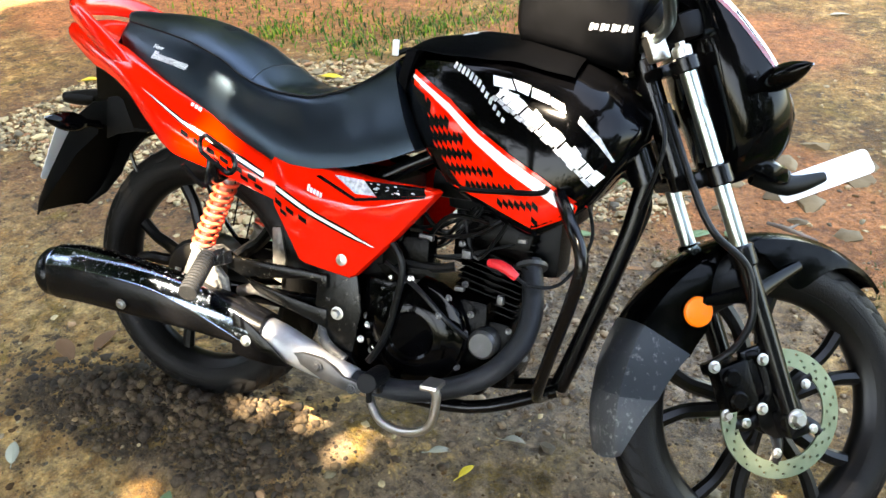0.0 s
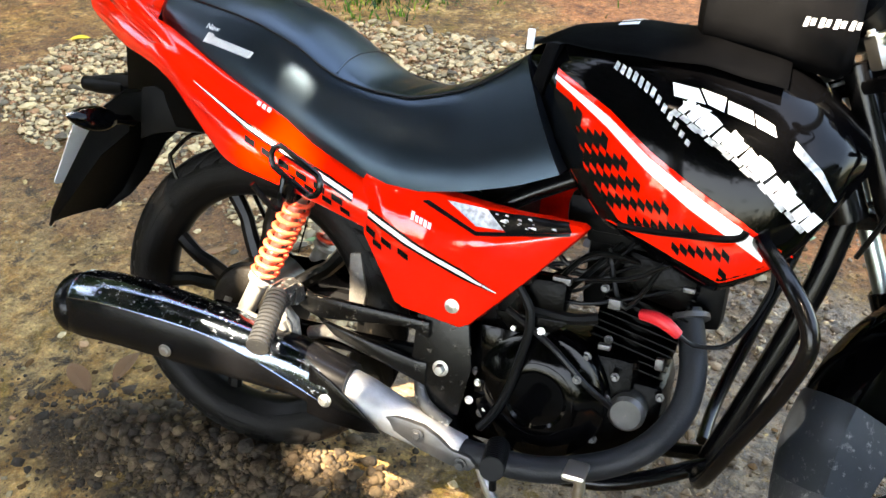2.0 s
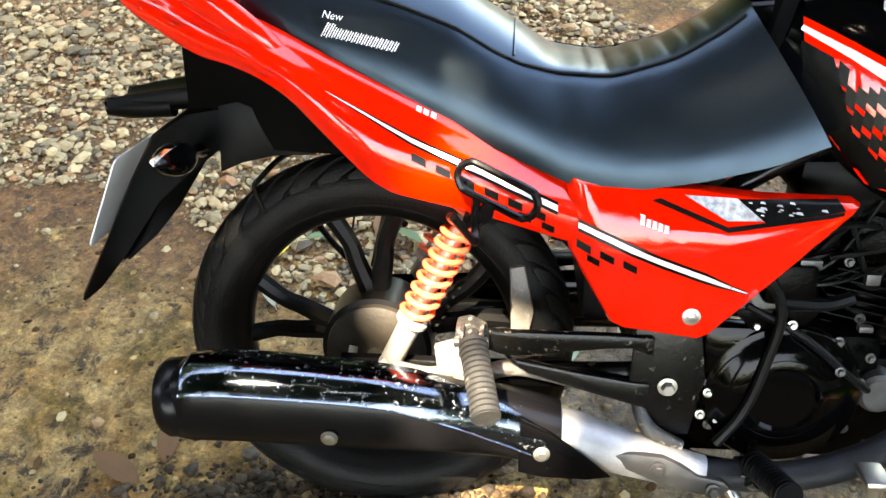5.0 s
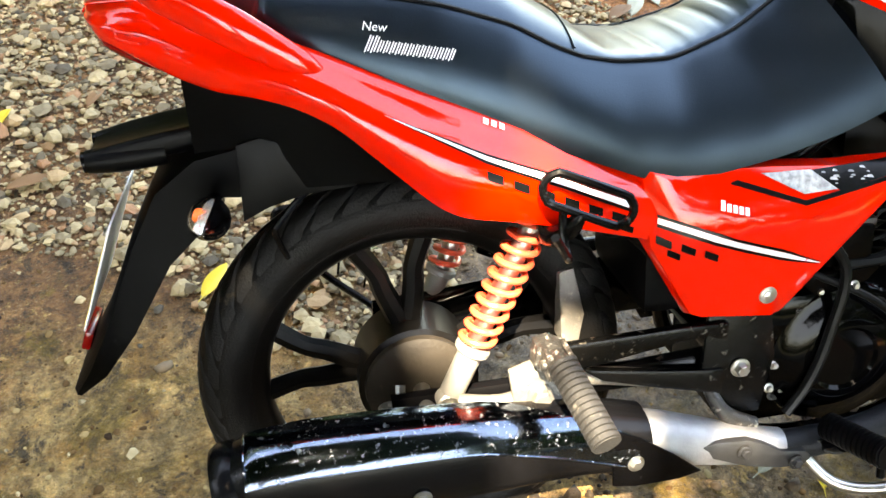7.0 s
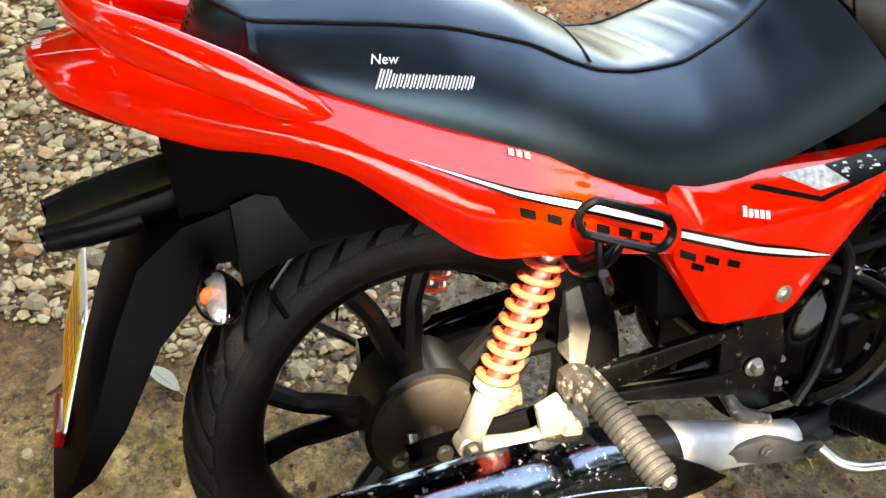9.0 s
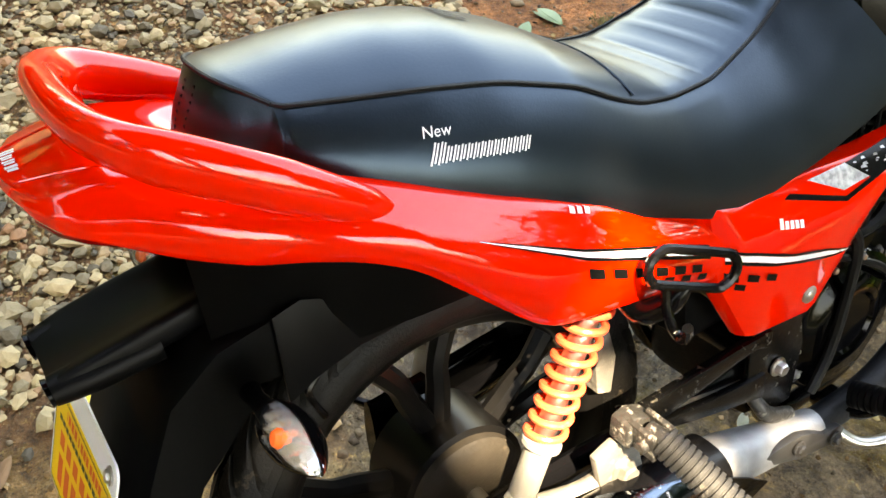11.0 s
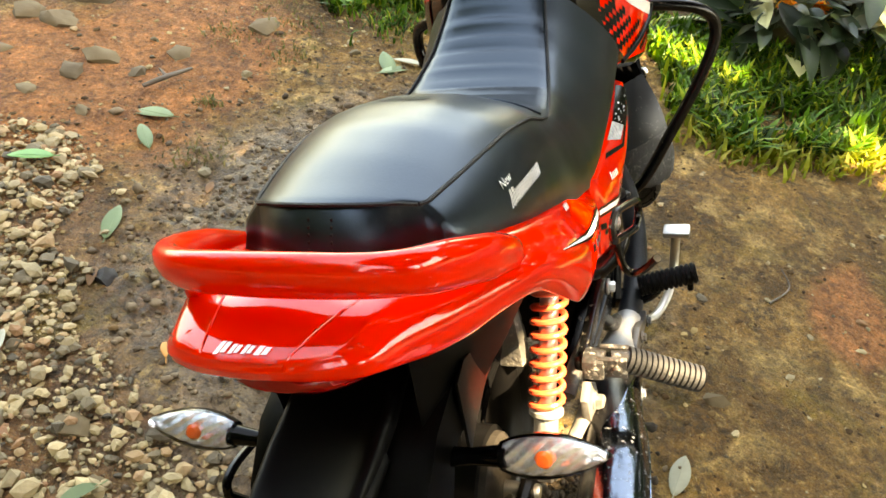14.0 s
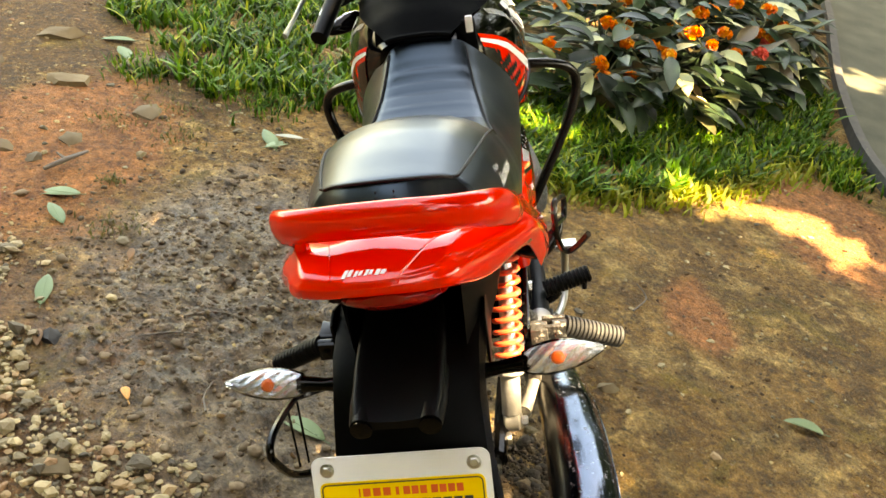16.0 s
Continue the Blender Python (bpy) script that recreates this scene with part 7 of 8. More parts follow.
while len(spots) < 72000:
    r, a = 4.6 * math.sqrt(rng.random()), rng.uniform(0, 2 * math.pi)
    p = sc + sx * r * math.cos(a) + sy * r * math.sin(a) + sd * rng.gauss(0, 0.45)
    if any(((p - g) - sd * (p - g).dot(sd)).length < gr + 0.08 for g, gr in GAPS):
        continue
    spots.append(p)
sc2 = V(4.7, -2.5, 0) + sd * 7.0
while len(spots) < 92000:
    r, a = 2.5 * math.sqrt(rng.random()), rng.uniform(0, 2 * math.pi)
    p = sc2 + sx * r * math.cos(a) + sy * r * math.sin(a) + sd * rng.gauss(0, 0.4)
    if any(((p - g) - sd * (p - g).dot(sd)).length < gr + 0.08 for g, gr in GAPS):
        continue
    spots.append(p)
add_leaves(vs, fs, spots, 0.27)
cr = new("crown", mesh_from("crown", vs, fs, LEAFDARK))
cr.parent = shade

# driveway of tarmac at the yard's edge, with a dark edging
TAR = material("tarmac", (0.055, 0.057, 0.040), 0.85, spec=0.15, color2=(0.095, 0.095, 0.066), scale=5, dust=(0.16, 0.14, 0.10), dust_scale=60, dust_amount=0.1, bump=0.8, bump_scale=160)
ex = [(-1.0, -2.9), (1.3, -2.0), (2.20, -1.80), (3.33, -1.98), (5.5, -2.60), (9.0, -3.4), (30.0, -8.0)]
e3 = spline([(x, y, 0) for x, y in ex], 8)
vs, fs = [], []
for p in e3:
    vs += [(p.x, p.y, 0.022), (p.x + 0.8, p.y - 3.6, 0.022), (p.x, p.y, -0.05)]
for i in range(len(e3) - 1):
    fs += [(3 * i, 3 * i + 3, 3 * i + 4, 3 * i + 1), (3 * i + 2, 3 * i + 5, 3 * i + 3, 3 * i)]
tagged(new("road", mesh_from("road", vs, fs, TAR)), "worn grey tarmac driveway with sunlit patches", "driveway", kind="structure")
bm = bmesh.new()
EDGE = material("edging", (0.03, 0.03, 0.028), 0.8, color2=(0.07, 0.065, 0.05), scale=20, bump=0.5, bump_scale=60)
rings = []
for p in e3[8:40]:
    rings.append([V(p.x, p.y + 0.0, -0.03), V(p.x, p.y + 0.0, 0.05), V(p.x, p.y + 0.05, 0.055), V(p.x, p.y + 0.05, -0.03)])
loft(bm, rings)
k = new("kerb", finish("kerb", bm, EDGE, 30))
tagged(k, "low dark edging beside the tarmac", "kerb", kind="structure")

# stones
def pebble(verts, faces, c, r, flat=0.6):
    """A small angular stone of 20 faces."""
    o = len(verts)
    t = (1 + 5 ** 0.5) / 2
    rot = Euler((rng.uniform(0, 6.3), rng.uniform(0, 6.3), rng.uniform(0, 6.3))).to_matrix()
    st = V(rng.uniform(0.7, 1.3), rng.uniform(0.6, 1.1), rng.uniform(0.6, 1.1))
    spin = Matrix.Rotation(rng.uniform(0, 6.3), 3, "Z")
    for x, y, z in ((-1, t, 0), (1, t, 0), (-1, -t, 0), (1, -t, 0), (0, -1, t), (0, 1, t), (0, -1, -t), (0, 1, -t), (t, 0, -1), (t, 0, 1), (-t, 0, -1), (-t, 0, 1)):
        p = rot @ (V(x, y, z) * (rng.uniform(0.34, 0.68)))
        p = V(p.x * st.x, p.y * st.y, p.z * st.z * flat)
        p = spin @ p * r
        verts.append((c[0] + p.x, c[1] + p.y, c[2] + p.z))
    for q in ((0, 11, 5), (0, 5, 1), (0, 1, 7), (0, 7, 10), (0, 10, 11), (1, 5, 9), (5, 11, 4), (11, 10, 2), (10, 7, 6), (7, 1, 8), (3, 9, 4), (3, 4, 2), (3, 2, 6), (3, 6, 8), (3, 8, 9), (4, 9, 5), (2, 4, 11), (6, 2, 10), (8, 6, 7), (9, 8, 1)):
        faces.append(tuple(o + i for i in q))

def inside(poly, x, y):
    c, j = False, len(poly) - 1
    for i in range(len(poly)):
        (xi, yi), (xj, yj) = poly[i], poly[j]
        if (yi > y) != (yj > y) and x < (xj - xi) * (y - yi) / (yj - yi) + xi:
            c = not c
        j = i
    return c
GRAVEL = [(0.06, 0.30), (0.16, 0.50), (0.30, 0.82), (0.55, 1.04), (0.90, 1.2), (0.92, 1.55), (0.55, 1.9), (0.1, 2.2), (-0.8, 2.3), (-1.9, 1.9), (-2.1, 1.0), (-1.3, 0.85), (-0.85, 0.85), (-0.55, 0.62), (-0.25, 0.42)]
vs, fs = [], []
n = 0
while n < 26000:
    x, y = rng.uniform(-2.2, 1.1), rng.uniform(0.2, 2.4)
    jx, jy = x + 0.10 * noise.noise((x * 4, y * 4, 0)), y + 0.10 * noise.noise((x * 4, y * 4, 5))
    if not inside(GRAVEL, jx, jy):
        continue
    thin = 0.5 + 0.9 * noise.noise((x * 2.2, y * 2.2, 11))
    if rng.random() > (0.55 if x < -0.35 else 0.68) + thin * 0.4:
        continue
    r = 0.0046 * math.exp(rng.gauss(0.25, 0.58))
    pebble(vs, fs, (x, y, ground_z(x, y) + r * rng.uniform(0.15, 0.8)), min(r, 0.027))
    n += 1
gravel = tagged(new("gravel", mesh_from("gravel", vs, fs, STONE)), "loose grey and buff gravel on red-brown earth", "gravel", kind="stuff")
# scattered grit everywhere
vs, fs = [], []
for _ in range(5200):
    x, y = rng.uniform(-1.9, 3.0), rng.uniform(-1.7, 2.6)
    if inside(GRAVEL, x, y):
        continue
    dens = noise.noise((x * 1.6, y * 1.6, 21))
    if rng.random() > 0.55 + dens:
        continue
    r = 0.0038 * math.exp(rng.gauss(0.2, 0.55))
    pebble(vs, fs, (x, y, ground_z(x, y) + r * 0.2), min(r, 0.02))
tagged(new("grit", mesh_from("grit", vs, fs, STONE)), "scattered small stones and grit on the earth", "grit", kind="stuff")
# clods of thrown-up mud by the rear wheel
vs, fs = [], []
for _ in range(5600):
    x, y = rng.gauss(-0.10, 0.19), rng.gauss(-0.17, 0.065)
    if rng.random() < 0.25:
        x, y = rng.gauss(0.2, 0.1), rng.gauss(-0.24, 0.06)
    r = 0.0029 * math.exp(rng.gauss(0.3, 0.6))
    pebble(vs, fs, (x, y, ground_z(x, y) + r * 0.2), min(r, 0.019), 0.8)
tagged(new("mud_clods", mesh_from("mud_clods", vs, fs, CLOD, True)), "dark churned clods of mud beside the rear wheel", "mud", kind="stuff")
# clods and crumbs over the damp patch on the far side
vs, fs = [], []
for _ in range(3200):
    x, y = rng.gauss(0.75, 0.42), rng.gauss(0.52, 0.3)
    r = 0.0038 * math.exp(rng.gauss(0.2, 0.55))
    pebble(vs, fs, (x, y, ground_z(x, y) + r * 0.1), min(r, 0.02), 0.6)
tagged(new("soil_crumbs", mesh_from("soil_crumbs", vs, fs, CRUMB, True)), "dark damp crumbs of soil on the trodden mud", "soil", kind="stuff")

# litter: bits of bark, leaf and soil strewn over the whole yard
LITTER = varied("litter", (0.035, 0.018, 0.007), (0.16, 0.085, 0.03), 0.85, "island", (0.5, 0.36, 0.16), 0.4, 120, spec=0.15)
vs, fs = [], []
for _ in range(9000):
    x, y = rng.uniform(-1.7, 2.7), rng.uniform(-1.8, 1.7)
    if inside(GRAVEL, x, y) or rng.random() > 0.55 + 1.1 * noise.noise((x * 2.1, y * 2.1, 51)):
        continue
    r = 0.0034 * math.exp(rng.gauss(0.2, 0.5))
    pebble(vs, fs, (x, y, ground_z(x, y) + r * 0.15), min(r, 0.012), 0.35)
tagged(new("litter", mesh_from("litter", vs, fs, LITTER)), "small brown and pale bits of litter strewn over the earth", "litter", kind="stuff")

def stone(x, y, r, flat=0.55, label="flat grey-brown field stone half sunk in the earth", lift=0.15):
    vs, fs = [], []
    pebble(vs, fs, (0, 0, 0), 1.0, flat)
    bm = bmesh.new()
    bv = [bm.verts.new(v) for v in vs]
    for f in fs:
        bm.faces.new([bv[i] for i in f])
    bmesh.ops.subdivide_edges(bm, edges=bm.edges[:], cuts=2, use_grid_fill=True, smooth=0.25)
    for v in bm.verts:
        v.co += v.normal * 0.10 * noise.noise(v.co * 2.3 + V(x * 7, y * 7, 0)) + v.normal * 0.04 * noise.noise(v.co * 7)
        v.co *= r
    low = min(v.co.z for v in bm.verts)
    ob = new("stone", finish("stone", bm, ROCK, 40))
    ob.matrix_world = Matrix.Translation((x, y, ground_z(x, y) + low * 0.12))
    return tagged(ob, label, "stone", "stones in the earth")
for x, y, r in ((1.19, 1.43, 0.075), (1.02, 1.29, 0.045), (1.30, 1.40, 0.085), (1.42, 1.22, 0.07), (1.70, 1.08, 0.10), (0.90, 1.28, 0.035), (1.62, 1.62, 0.12), (1.95, 1.75, 0.13), (1.45, 1.75, 0.10), (1.85, 1.40, 0.11), (2.25, 1.6, 0.12), (2.1, 1.25, 0.09), (0.625, -0.427, 0.046),
                (1.30, 1.875, 0.09), (1.44, 1.63, 0.11), (1.2, 1.7, 0.08), (-0.55, 2.1, 0.06), (-0.3, 2.25, 0.05), (1.05, 1.48, 0.04), (1.27, 1.27, 0.05), (0.72, 0.98, 0.03), (0.98, 0.93, 0.03), (-1.1, 1.0, 0.04), (-0.62, 0.95, 0.032), (0.10, 0.72, 0.045), (-0.05, 0.82, 0.035), (0.0, 0.62, 0.03)):
    stone(x, y, r * 0.72, 0.45)

# fallen leaves
LEAFMATS = dict(green=varied("fallen_leaf_green", (0.13, 0.20, 0.085), (0.20, 0.27, 0.13), 0.6, "object", noise_scale=25), pale=varied("fallen_leaf_pale", (0.36, 0.36, 0.26), (0.42, 0.40, 0.30), 0.65, "object", noise_scale=25),
                yellow=varied("fallen_leaf_yellow", (0.72, 0.52, 0.04), (0.80, 0.60, 0.06), 0.55, "object", noise_scale=25), brown=varied("fallen_leaf_brown", (0.17, 0.085, 0.035), (0.26, 0.14, 0.06), 0.75, "object", noise_scale=25), orange=varied("fallen_leaf_orange", (0.70, 0.28, 0.06), (0.75, 0.33, 0.08), 0.6, "object"),
                bright=varied("fallen_leaf_bright", (0.14, 0.34, 0.10), (0.18, 0.40, 0.13), 0.5, "object"))
LEAFWORDS = dict(green="grey-green fallen leaf lying on the earth", pale="pale withered leaf lying on the earth", yellow="yellow fallen leaf on the gravel", brown="dry brown leaf lying on the earth", orange="small orange fallen leaf on the mud", bright="fresh green fallen leaf on the gravel")
def fallen(x, y, length, ang, col, tilt=4):
    vs, fs = leaf_outline(length, length * rng.uniform(0.36, 0.46), rng.uniform(0.006, 0.02), 8, rng.uniform(-0.05, 0.12))
    me = mesh_from("fallen_leaf", [Vector(v) - V(length / 2, 0, 0) for v in vs], fs, LEAFMATS[col], True)
    bm = bmesh.new()
    bm.from_mesh(me)
    bmesh.ops.solidify(bm, geom=bm.faces[:], thickness=0.0006)
    sweep(bm, [(-length / 2 - 0.018, 0, 0.002), (-length / 2, 0, 0), (length * 0.3, 0, 0.0012)], [0.0011, 0.0011, 0.0005], 5, 3)
    bm.to_mesh(me)
    bm.free()
    ob = new("fallen_leaf", me)
    ob.matrix_world = Matrix.Translation((x, y, ground_z(x, y) + (0.020 if inside(GRAVEL, x, y) else 0.006))) @ pose(0, 0, 0, rng.uniform(-tilt, tilt), rng.uniform(-tilt, tilt), ang)
    return tagged(ob, LEAFWORDS[col], "leaf", "fallen leaves")
for x, y, L, a, c in ((0.637, 0.965, 0.12, 15, "green"), (1.085, 1.12, 0.12, 95, "green"), (0.985, 1.085, 0.12, 40, "green"), (1.66, 0.64, 0.13, 30, "green"), (1.64, 0.60, 0.12, -40, "green"), (1.69, 0.58, 0.10, 100, "pale"), (2.30, 1.39, 0.13, 100, "green"), (2.18, 1.32, 0.13, 40, "green"),
                        (0.602, -0.928, 0.10, 75, "green"), (0.325, 0.659, 0.05, 30, "orange"), (0.318, 0.281, 0.13, 60, "green"), (0.77, 1.27, 0.11, 110, "bright"), (0.95, 1.58, 0.13, 60, "pale"), (0.93, 1.66, 0.13, 125, "pale"), (1.02, 1.64, 0.12, 95, "pale"), (0.88, 1.52, 0.12, 40, "brown"), (-0.04, 0.62, 0.08, 150, "green"), (-0.11, 0.66, 0.10, 100, "brown"),
                        (-0.76, 0.99, 0.12, 15, "brown"), (-0.50, 0.50, 0.08, 50, "brown"), (-0.335, 0.565, 0.10, 60, "yellow"), (-0.875, 1.29, 0.09, 80, "yellow"), (-0.335, -0.40, 0.075, 130, "pale"), (-0.815, 2.02, 0.11, 10, "yellow"), (-1.94, 1.67, 0.09, 20, "yellow"), (0.12, 1.14, 0.10, 120, "yellow"),
                        (0.45, 0.90, 0.06, 200, "brown"), (-0.33, 0.43, 0.09, 120, "pale"), (-0.25, 0.62, 0.06, 20, "green"), (0.11, -0.42, 0.10, 110, "green"), (-0.50, -0.05, 0.12, 150, "brown"), (-0.42, 0.02, 0.11, 100, "brown"), (0.60, -0.06, 0.05, 30, "pale"), (0.68, -0.10, 0.05, 70, "yellow"), (0.75, 0.02, 0.05, 10, "pale"),
                        (1.32, 3.60, 0.12, 30, "pale"), (0.20, 0.95, 0.10, 15, "pale"), (-0.65, 1.35, 0.1, 70, "brown"), (1.12, 0.25, 0.06, 20, "bright"), (2.6, 1.2, 0.12, 60, "green"), (0.85, 0.83, 0.05, 10, "brown"), (0.40, -0.37, 0.115, -10, "pale")):
    fallen(x, y, L, a, c)
# a small black lump on the mud
dark_lump = stone(0.467, 0.878, 0.034, 0.6, "small black lump lying on the mud")
dark_lump.data.materials.clear()
dark_lump.data.materials.append(material("black_lump", (0.008, 0.006, 0.005), 0.7, color2=(0.016, 0.012, 0.009), scale=20, bump=0.6, bump_scale=60))
for pts in ([(0.62, 0.62), (0.66, 0.56), (0.65, 0.50), (0.62, 0.46)], [(0.52, 0.70), (0.55, 0.62), (0.56, 0.55)], [(0.30, 0.48), (0.36, 0.50), (0.41, 0.49)], [(1.0, -0.55), (1.08, -0.6), (1.15, -0.58)]):
    bm = bmesh.new()
    sweep(bm, [(x, y, ground_z(x, y) + 0.004) for x, y in pts], [0.0028, 0.0022, 0.0012], 6, 5)
    tagged(new("twig", finish("twig", bm, BARK)), "thin dry twig lying on the earth", "twig", "twigs on the earth")
# a bent twig
bm = bmesh.new()
sweep(bm, [(1.18, 1.20, 0.02), (1.24, 1.16, 0.03), (1.33, 1.13, 0.02)], [0.006, 0.008, 0.004], 8, 6)
sweep(bm, [(1.24, 1.16, 0.03), (1.27, 1.20, 0.03)], [0.006, 0.003], 6, 3)
tagged(new("dead_twig", finish("dead_twig", bm, BARK)), "short dead stick lying on the red earth", "stick")

# grass
def blades(region, count, h0, h1, name, label, lean=0.5, broad=1.0):
    vs, fs, n, tries = [], [], 0, 0
    while n < count and tries < count * 12:
        tries += 1
        x, y, d = region()
        if d <= 0 or rng.random() > d:
            continue
        h = rng.uniform(h0, h1)
        a = rng.uniform(0, 2 * math.pi)
        w = rng.uniform(0.0022, 0.0062) * (1 + h * 5) * broad
        l = rng.uniform(0.15, 1.0) * lean * h
        z = ground_z(x, y) - 0.004
        cx, sy_ = math.cos(a), math.sin(a)
        o = len(vs)
        for u, ww in ((0, 0.7), (0.35, 1.0), (0.7, 0.75), (1.0, 0.05)):
            px, py, pz = x + cx * l * u * u, y + sy_ * l * u * u, z + h * u * (1 - 0.25 * u * (l / max(h, 1e-6)))
            vs += [(px - sy_ * w * ww, py + cx * w * ww, pz), (px + sy_ * w * ww, py - cx * w * ww, pz)]
        fs += [(o, o + 1, o + 3, o + 2), (o + 2, o + 3, o + 5, o + 4), (o + 4, o + 5, o + 7, o + 6)]
        n += 1
    return tagged(new(name, mesh_from(name, vs, fs, GRASS)), label, "grass", kind="stuff")
LAWN_R = [(1.76, -0.30), (1.72, -0.52), (1.78, -0.78), (1.94, -1.0), (2.10, -1.20), (2.36, -1.47), (2.68, -1.68), (3.05, -1.80), (3.4, -1.88), (3.6, -1.7), (3.0, -0.9), (2.6, -0.3), (2.3, -0.1)]
LAWN_L = [(1.86, 0.90), (1.95, 1.06), (2.22, 1.10), (2.40, 1.34), (2.66, 1.52), (3.8, 1.6), (4.2, 0.4), (4.0, -0.3), (2.9, -0.2), (2.3, -0.1), (1.95, 0.15), (1.98, 0.45), (2.02, 0.80)]
def in_poly(poly, wob=0.12, dens=1.0, fade=0.0):
    xs, ys = [p[0] for p in poly], [p[1] for p in poly]
    def pick():
        x, y = rng.uniform(min(xs) - 0.15, max(xs) + 0.15), rng.uniform(min(ys) - 0.15, max(ys) + 0.15)
        jx, jy = x + wob * noise.noise((x * 5, y * 5, 2)), y + wob * noise.noise((x * 5, y * 5, 8))
        if not inside(poly, jx, jy):
            return x, y, 0
        return x, y, dens * (0.62 + 1.2 * noise.noise((x * 4.4, y * 4.4, 31)))
    return pick
blades(in_poly(LAWN_R), 15000, 0.025, 0.105, "grass_verge", "lush green grass in front of the flower bed", 1.15, 1.15)
blades(in_poly(LAWN_L), 11500, 0.025, 0.10, "grass_patch", "rough green grass at the edge of the yard", 1.15, 1.15)
FRINGE = varied("dry_grass_blade", (0.14, 0.19, 0.01), (0.32, 0.33, 0.02), 0.55, "island", (0.40, 0.30, 0.05), 0, 60, trans=0.35)
def edge_of(line, r):
    def pick():
        i = rng.randrange(len(line) - 1)
        t = rng.random()
        (x0, y0), (x1, y1) = line[i], line[i + 1]
        return rng.gauss(x0 + (x1 - x0) * t, r), rng.gauss(y0 + (y1 - y0) * t, r), 1
    return pick
fringe = blades(edge_of([(1.74, -0.32), (1.70, -0.52), (1.76, -0.78), (1.92, -1.02), (2.10, -1.22), (2.36, -1.49)], 0.05), 1500, 0.02, 0.07, "dry_grass", "yellowish grass along the edge of the verge", 1.0)
fringe.data.materials.clear()
fringe.data.materials.append(FRINGE)
def tufts(spots):
    def pick():
        cx, cy, r = rng.choice(spots)
        return rng.gauss(cx, r), rng.gauss(cy, r), 1
    return pick
blades(tufts([(1.95, 0.70, 0.08), (2.05, 1.2, 0.06), (-2.0, 2.9, 0.25), (-1.45, 2.6, 0.12), (-0.93, 2.5, 0.13), (-0.5, 3.15, 0.2), (-0.7, 2.85, 0.12), (-1.2, 2.9, 0.2), (0.0, 3.3, 0.2), (2.4, -1.62, 0.05)]), 3300, 0.015, 0.06, "grass_tufts", "small green tufts of grass and weeds on the bare earth", 1.0, 0.7)
sprouts = blades(tufts([(1.60, 1.15, 0.05), (1.74, 0.96, 0.06), (1.85, 1.08, 0.07), (1.55, 0.93, 0.05), (0.95, 0.92, 0.04), (1.20, 1.01, 0.02)]), 620, 0.008, 0.03, "sprouts", "tiny withered sprouts on the bare earth", 1.2, 0.45)
sprouts.data.materials.clear()
sprouts.data.materials.append(varied("withered_sprout", (0.07, 0.075, 0.012), (0.17, 0.15, 0.035), 0.6, "island", (0.30, 0.22, 0.07), 0, 60, trans=0.3))
blades(tufts([(2.30, -1.62, 0.07), (2.45, -1.66, 0.06), (2.2, -1.6, 0.05)]), 500, 0.03, 0.08, "weeds", "low weeds beside the edging", 1.0)

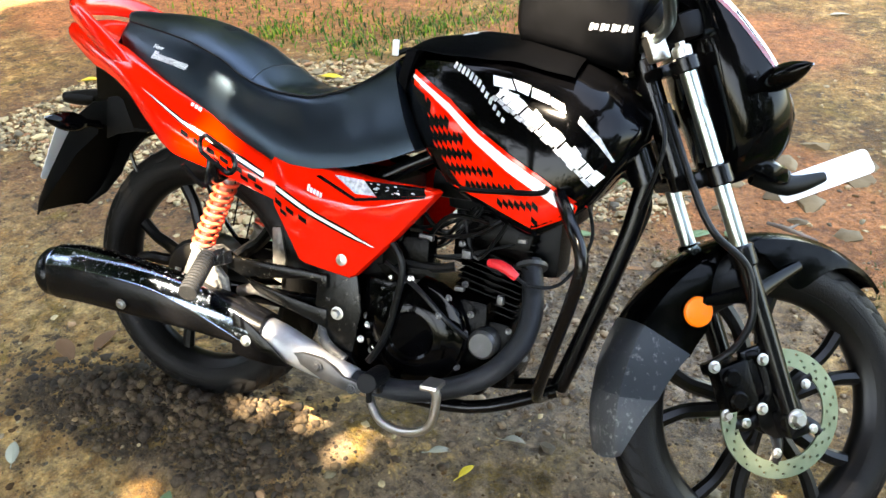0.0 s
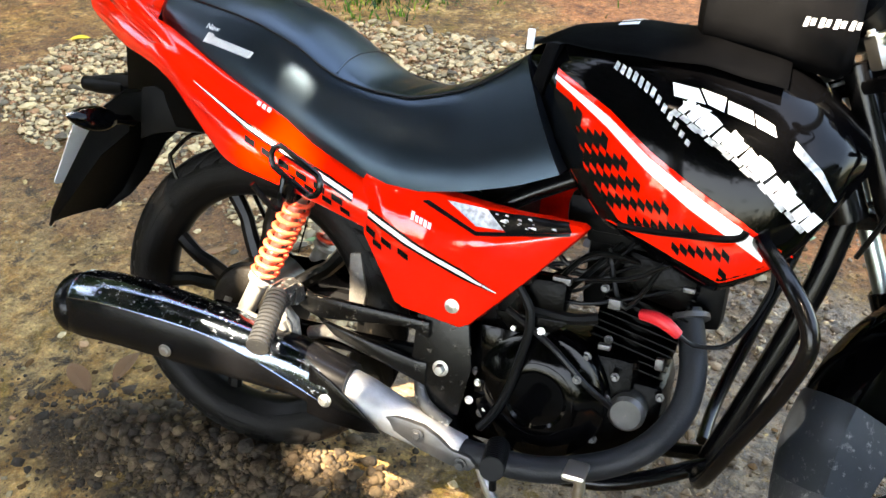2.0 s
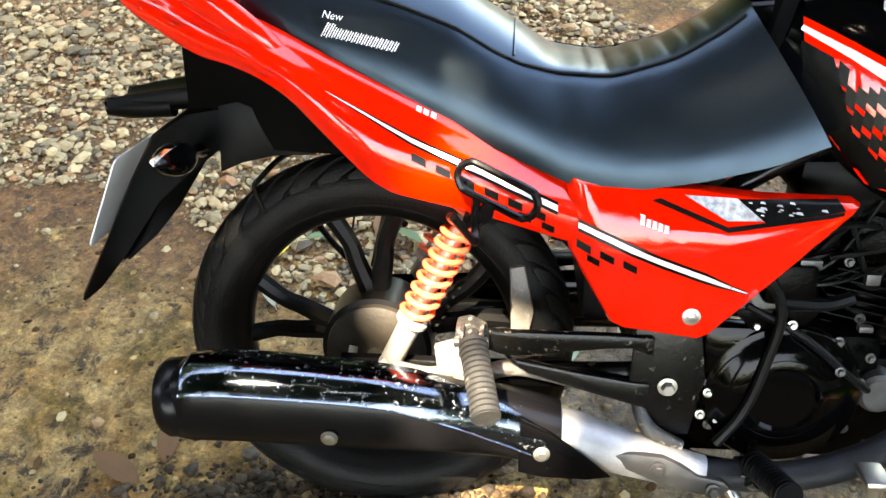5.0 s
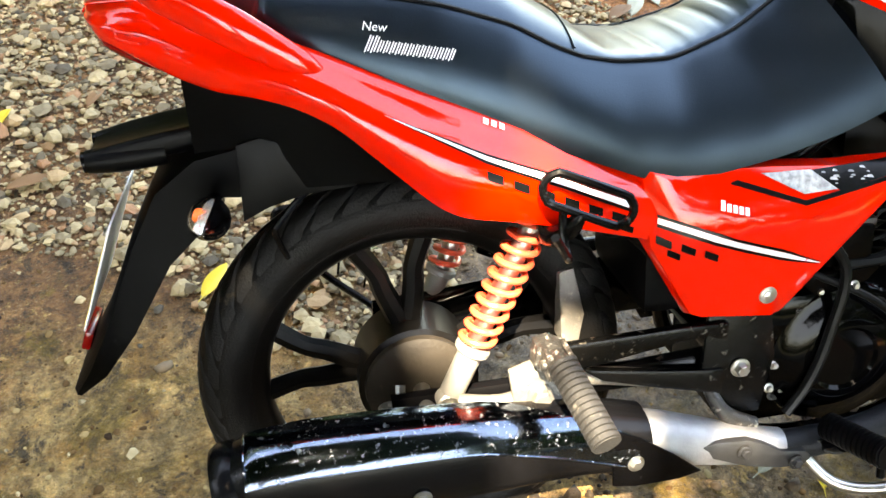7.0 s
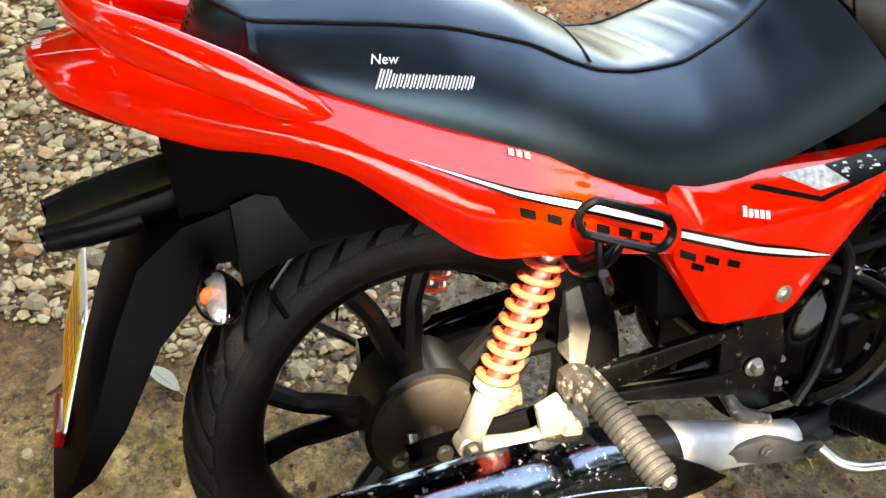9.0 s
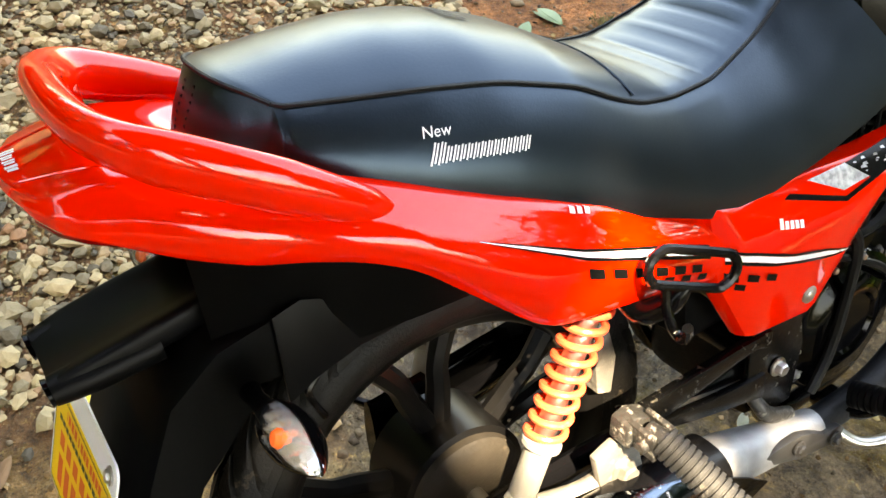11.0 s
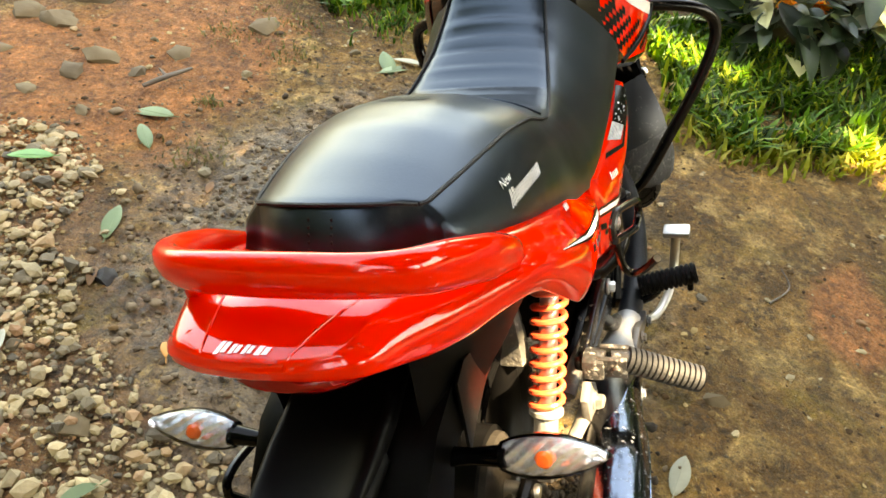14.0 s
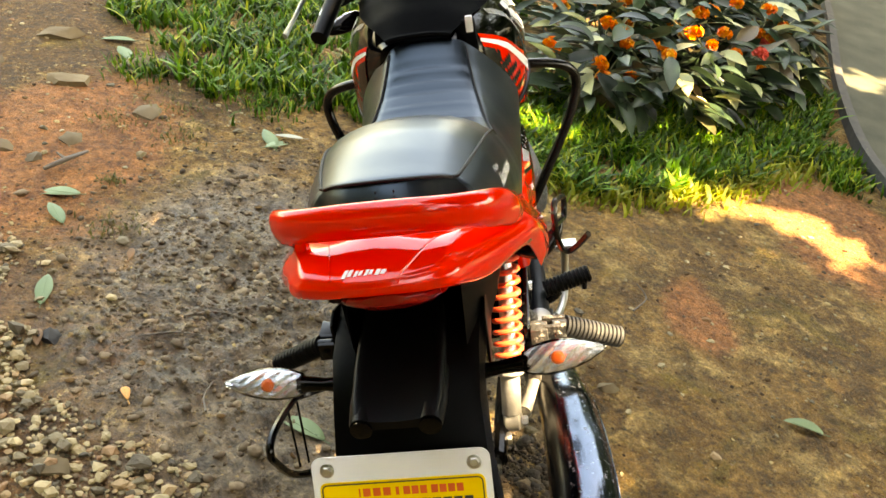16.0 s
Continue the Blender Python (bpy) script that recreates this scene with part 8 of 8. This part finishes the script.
# flowering plants behind the grass
def plant(x, y, h, spread, leaves, flowers, pale=0.08):
    """A low bushy plant: stems, broad pointed leaves, and heads of small flowers."""
    ob = tagged(new("flowering_plant"), "bushy plant with dark leaves and orange flower heads", "plant", "plants in the flower bed")
    ob.matrix_world = Matrix.Translation((x, y, ground_z(x, y)))
    bm = bmesh.new()
    tips = []
    for k in range(9):
        a, r = rng.uniform(0, 6.28), spread * rng.uniform(0.3, 1.0)
        tip = V(r * math.cos(a), r * math.sin(a), h * rng.uniform(0.6, 1.0))
        tips.append(tip)
        sweep(bm, [(0, 0, -0.02), (tip.x * 0.4, tip.y * 0.4, tip.z * 0.6), tip], [0.007, 0.005, 0.003], 6, 4)
    part("stem", bm, STEM, ob)
    for mat, cnt, nm in ((PLANTLEAF, int(leaves * (1 - pale)), "foliage"), (PLANTPALE, int(leaves * pale), "pale_foliage")):
        vs, fs = [], []
        for _ in range(cnt):
            a, r = rng.uniform(0, 6.28), spread * math.sqrt(rng.random())
            z = h * (0.12 + 0.86 * rng.random() ** 0.7) * (1 - 0.35 * (r / spread) ** 2)
            L = rng.uniform(0.10, 0.22)
            lv, lf = leaf_outline(L, L * rng.uniform(0.36, 0.50), 0.02, 5, rng.uniform(0.0, 0.35))
            m = Matrix.Translation((r * math.cos(a), r * math.sin(a), z)) @ Matrix.Rotation(a + rng.gauss(0, 0.7), 4, "Z") @ Matrix.Rotation(rng.gauss(-0.1, 0.35), 4, "Y") @ Matrix.Rotation(rng.gauss(0, 0.4), 4, "X")
            o = len(vs)
            vs += [m @ Vector(q) for q in lv]
            fs += [tuple(o + i for i in f) for f in lf]
        if vs:
            f = new(nm, mesh_from(nm, vs, fs, mat, True))
            f.parent = ob
            f["kind"] = "stuff"
    for k in range(flowers):
        tip = tips[k % len(tips)] if k < len(tips) else V(rng.gauss(0, spread * 0.5), rng.gauss(0, spread * 0.5), h * rng.uniform(0.75, 1.0))
        vs, fs = [], []
        hr = rng.uniform(0.55, 0.9)
        for _ in range(26):
            d = V(rng.gauss(0, 1), rng.gauss(0, 1), abs(rng.gauss(0, 0.55))).normalized()
            c = tip + d * 0.040 * hr * rng.uniform(0.65, 1.25)
            s = d.cross(V(0.3, 0.2, 1)).normalized()
            t = d.cross(s)
            o = len(vs)
            q = 0.019 * rng.uniform(0.6, 1.2)
            vs += [c - d * 0.012, c + s * q, c + (s + t) * q * 0.6, c + t * q, c - s * q * 0.5 + t * q * 0.5, c - s * q, c - t * q]
            fs += [(o, o + 1, o + 2), (o, o + 2, o + 3), (o, o + 3, o + 4), (o, o + 4, o + 5), (o, o + 5, o + 6), (o, o + 6, o + 1)]
        f = new("flower_head", mesh_from("flower_head", vs, fs, PETALPINK if rng.random() < 0.1 else PETAL))
        f.parent = ob
    return ob
for x, y, h, sp, n, fl in ((2.45, -0.55, 0.34, 0.24, 110, 3), (2.62, -0.85, 0.36, 0.26, 130, 5), (2.85, -1.15, 0.34, 0.26, 120, 3), (2.85, -0.62, 0.40, 0.28, 130, 4), (3.10, -0.95, 0.42, 0.30, 140, 5), (3.20, -1.40, 0.36, 0.28, 120, 3), (3.45, -1.58, 0.32, 0.20, 90, 2), (3.45, -1.15, 0.42, 0.30, 130, 4), (3.70, -1.50, 0.40, 0.25, 120, 3),
                            (3.30, -0.55, 0.42, 0.30, 120, 2), (3.75, -0.85, 0.44, 0.32, 120, 3), (4.00, -1.35, 0.44, 0.32, 120, 3), (4.10, -1.74, 0.36, 0.24, 100, 2), (4.35, -0.9, 0.46, 0.34, 110, 2), (4.5, -1.5, 0.46, 0.34, 110, 2), (4.7, -1.90, 0.40, 0.26, 100, 2), (5.1, -1.6, 0.48, 0.36, 100, 1), (5.3, -2.05, 0.44, 0.28, 100, 1), (5.0, -0.9, 0.48, 0.36, 100, 1)):
    plant(x, y, h, sp, n, fl + 2, 0.13)
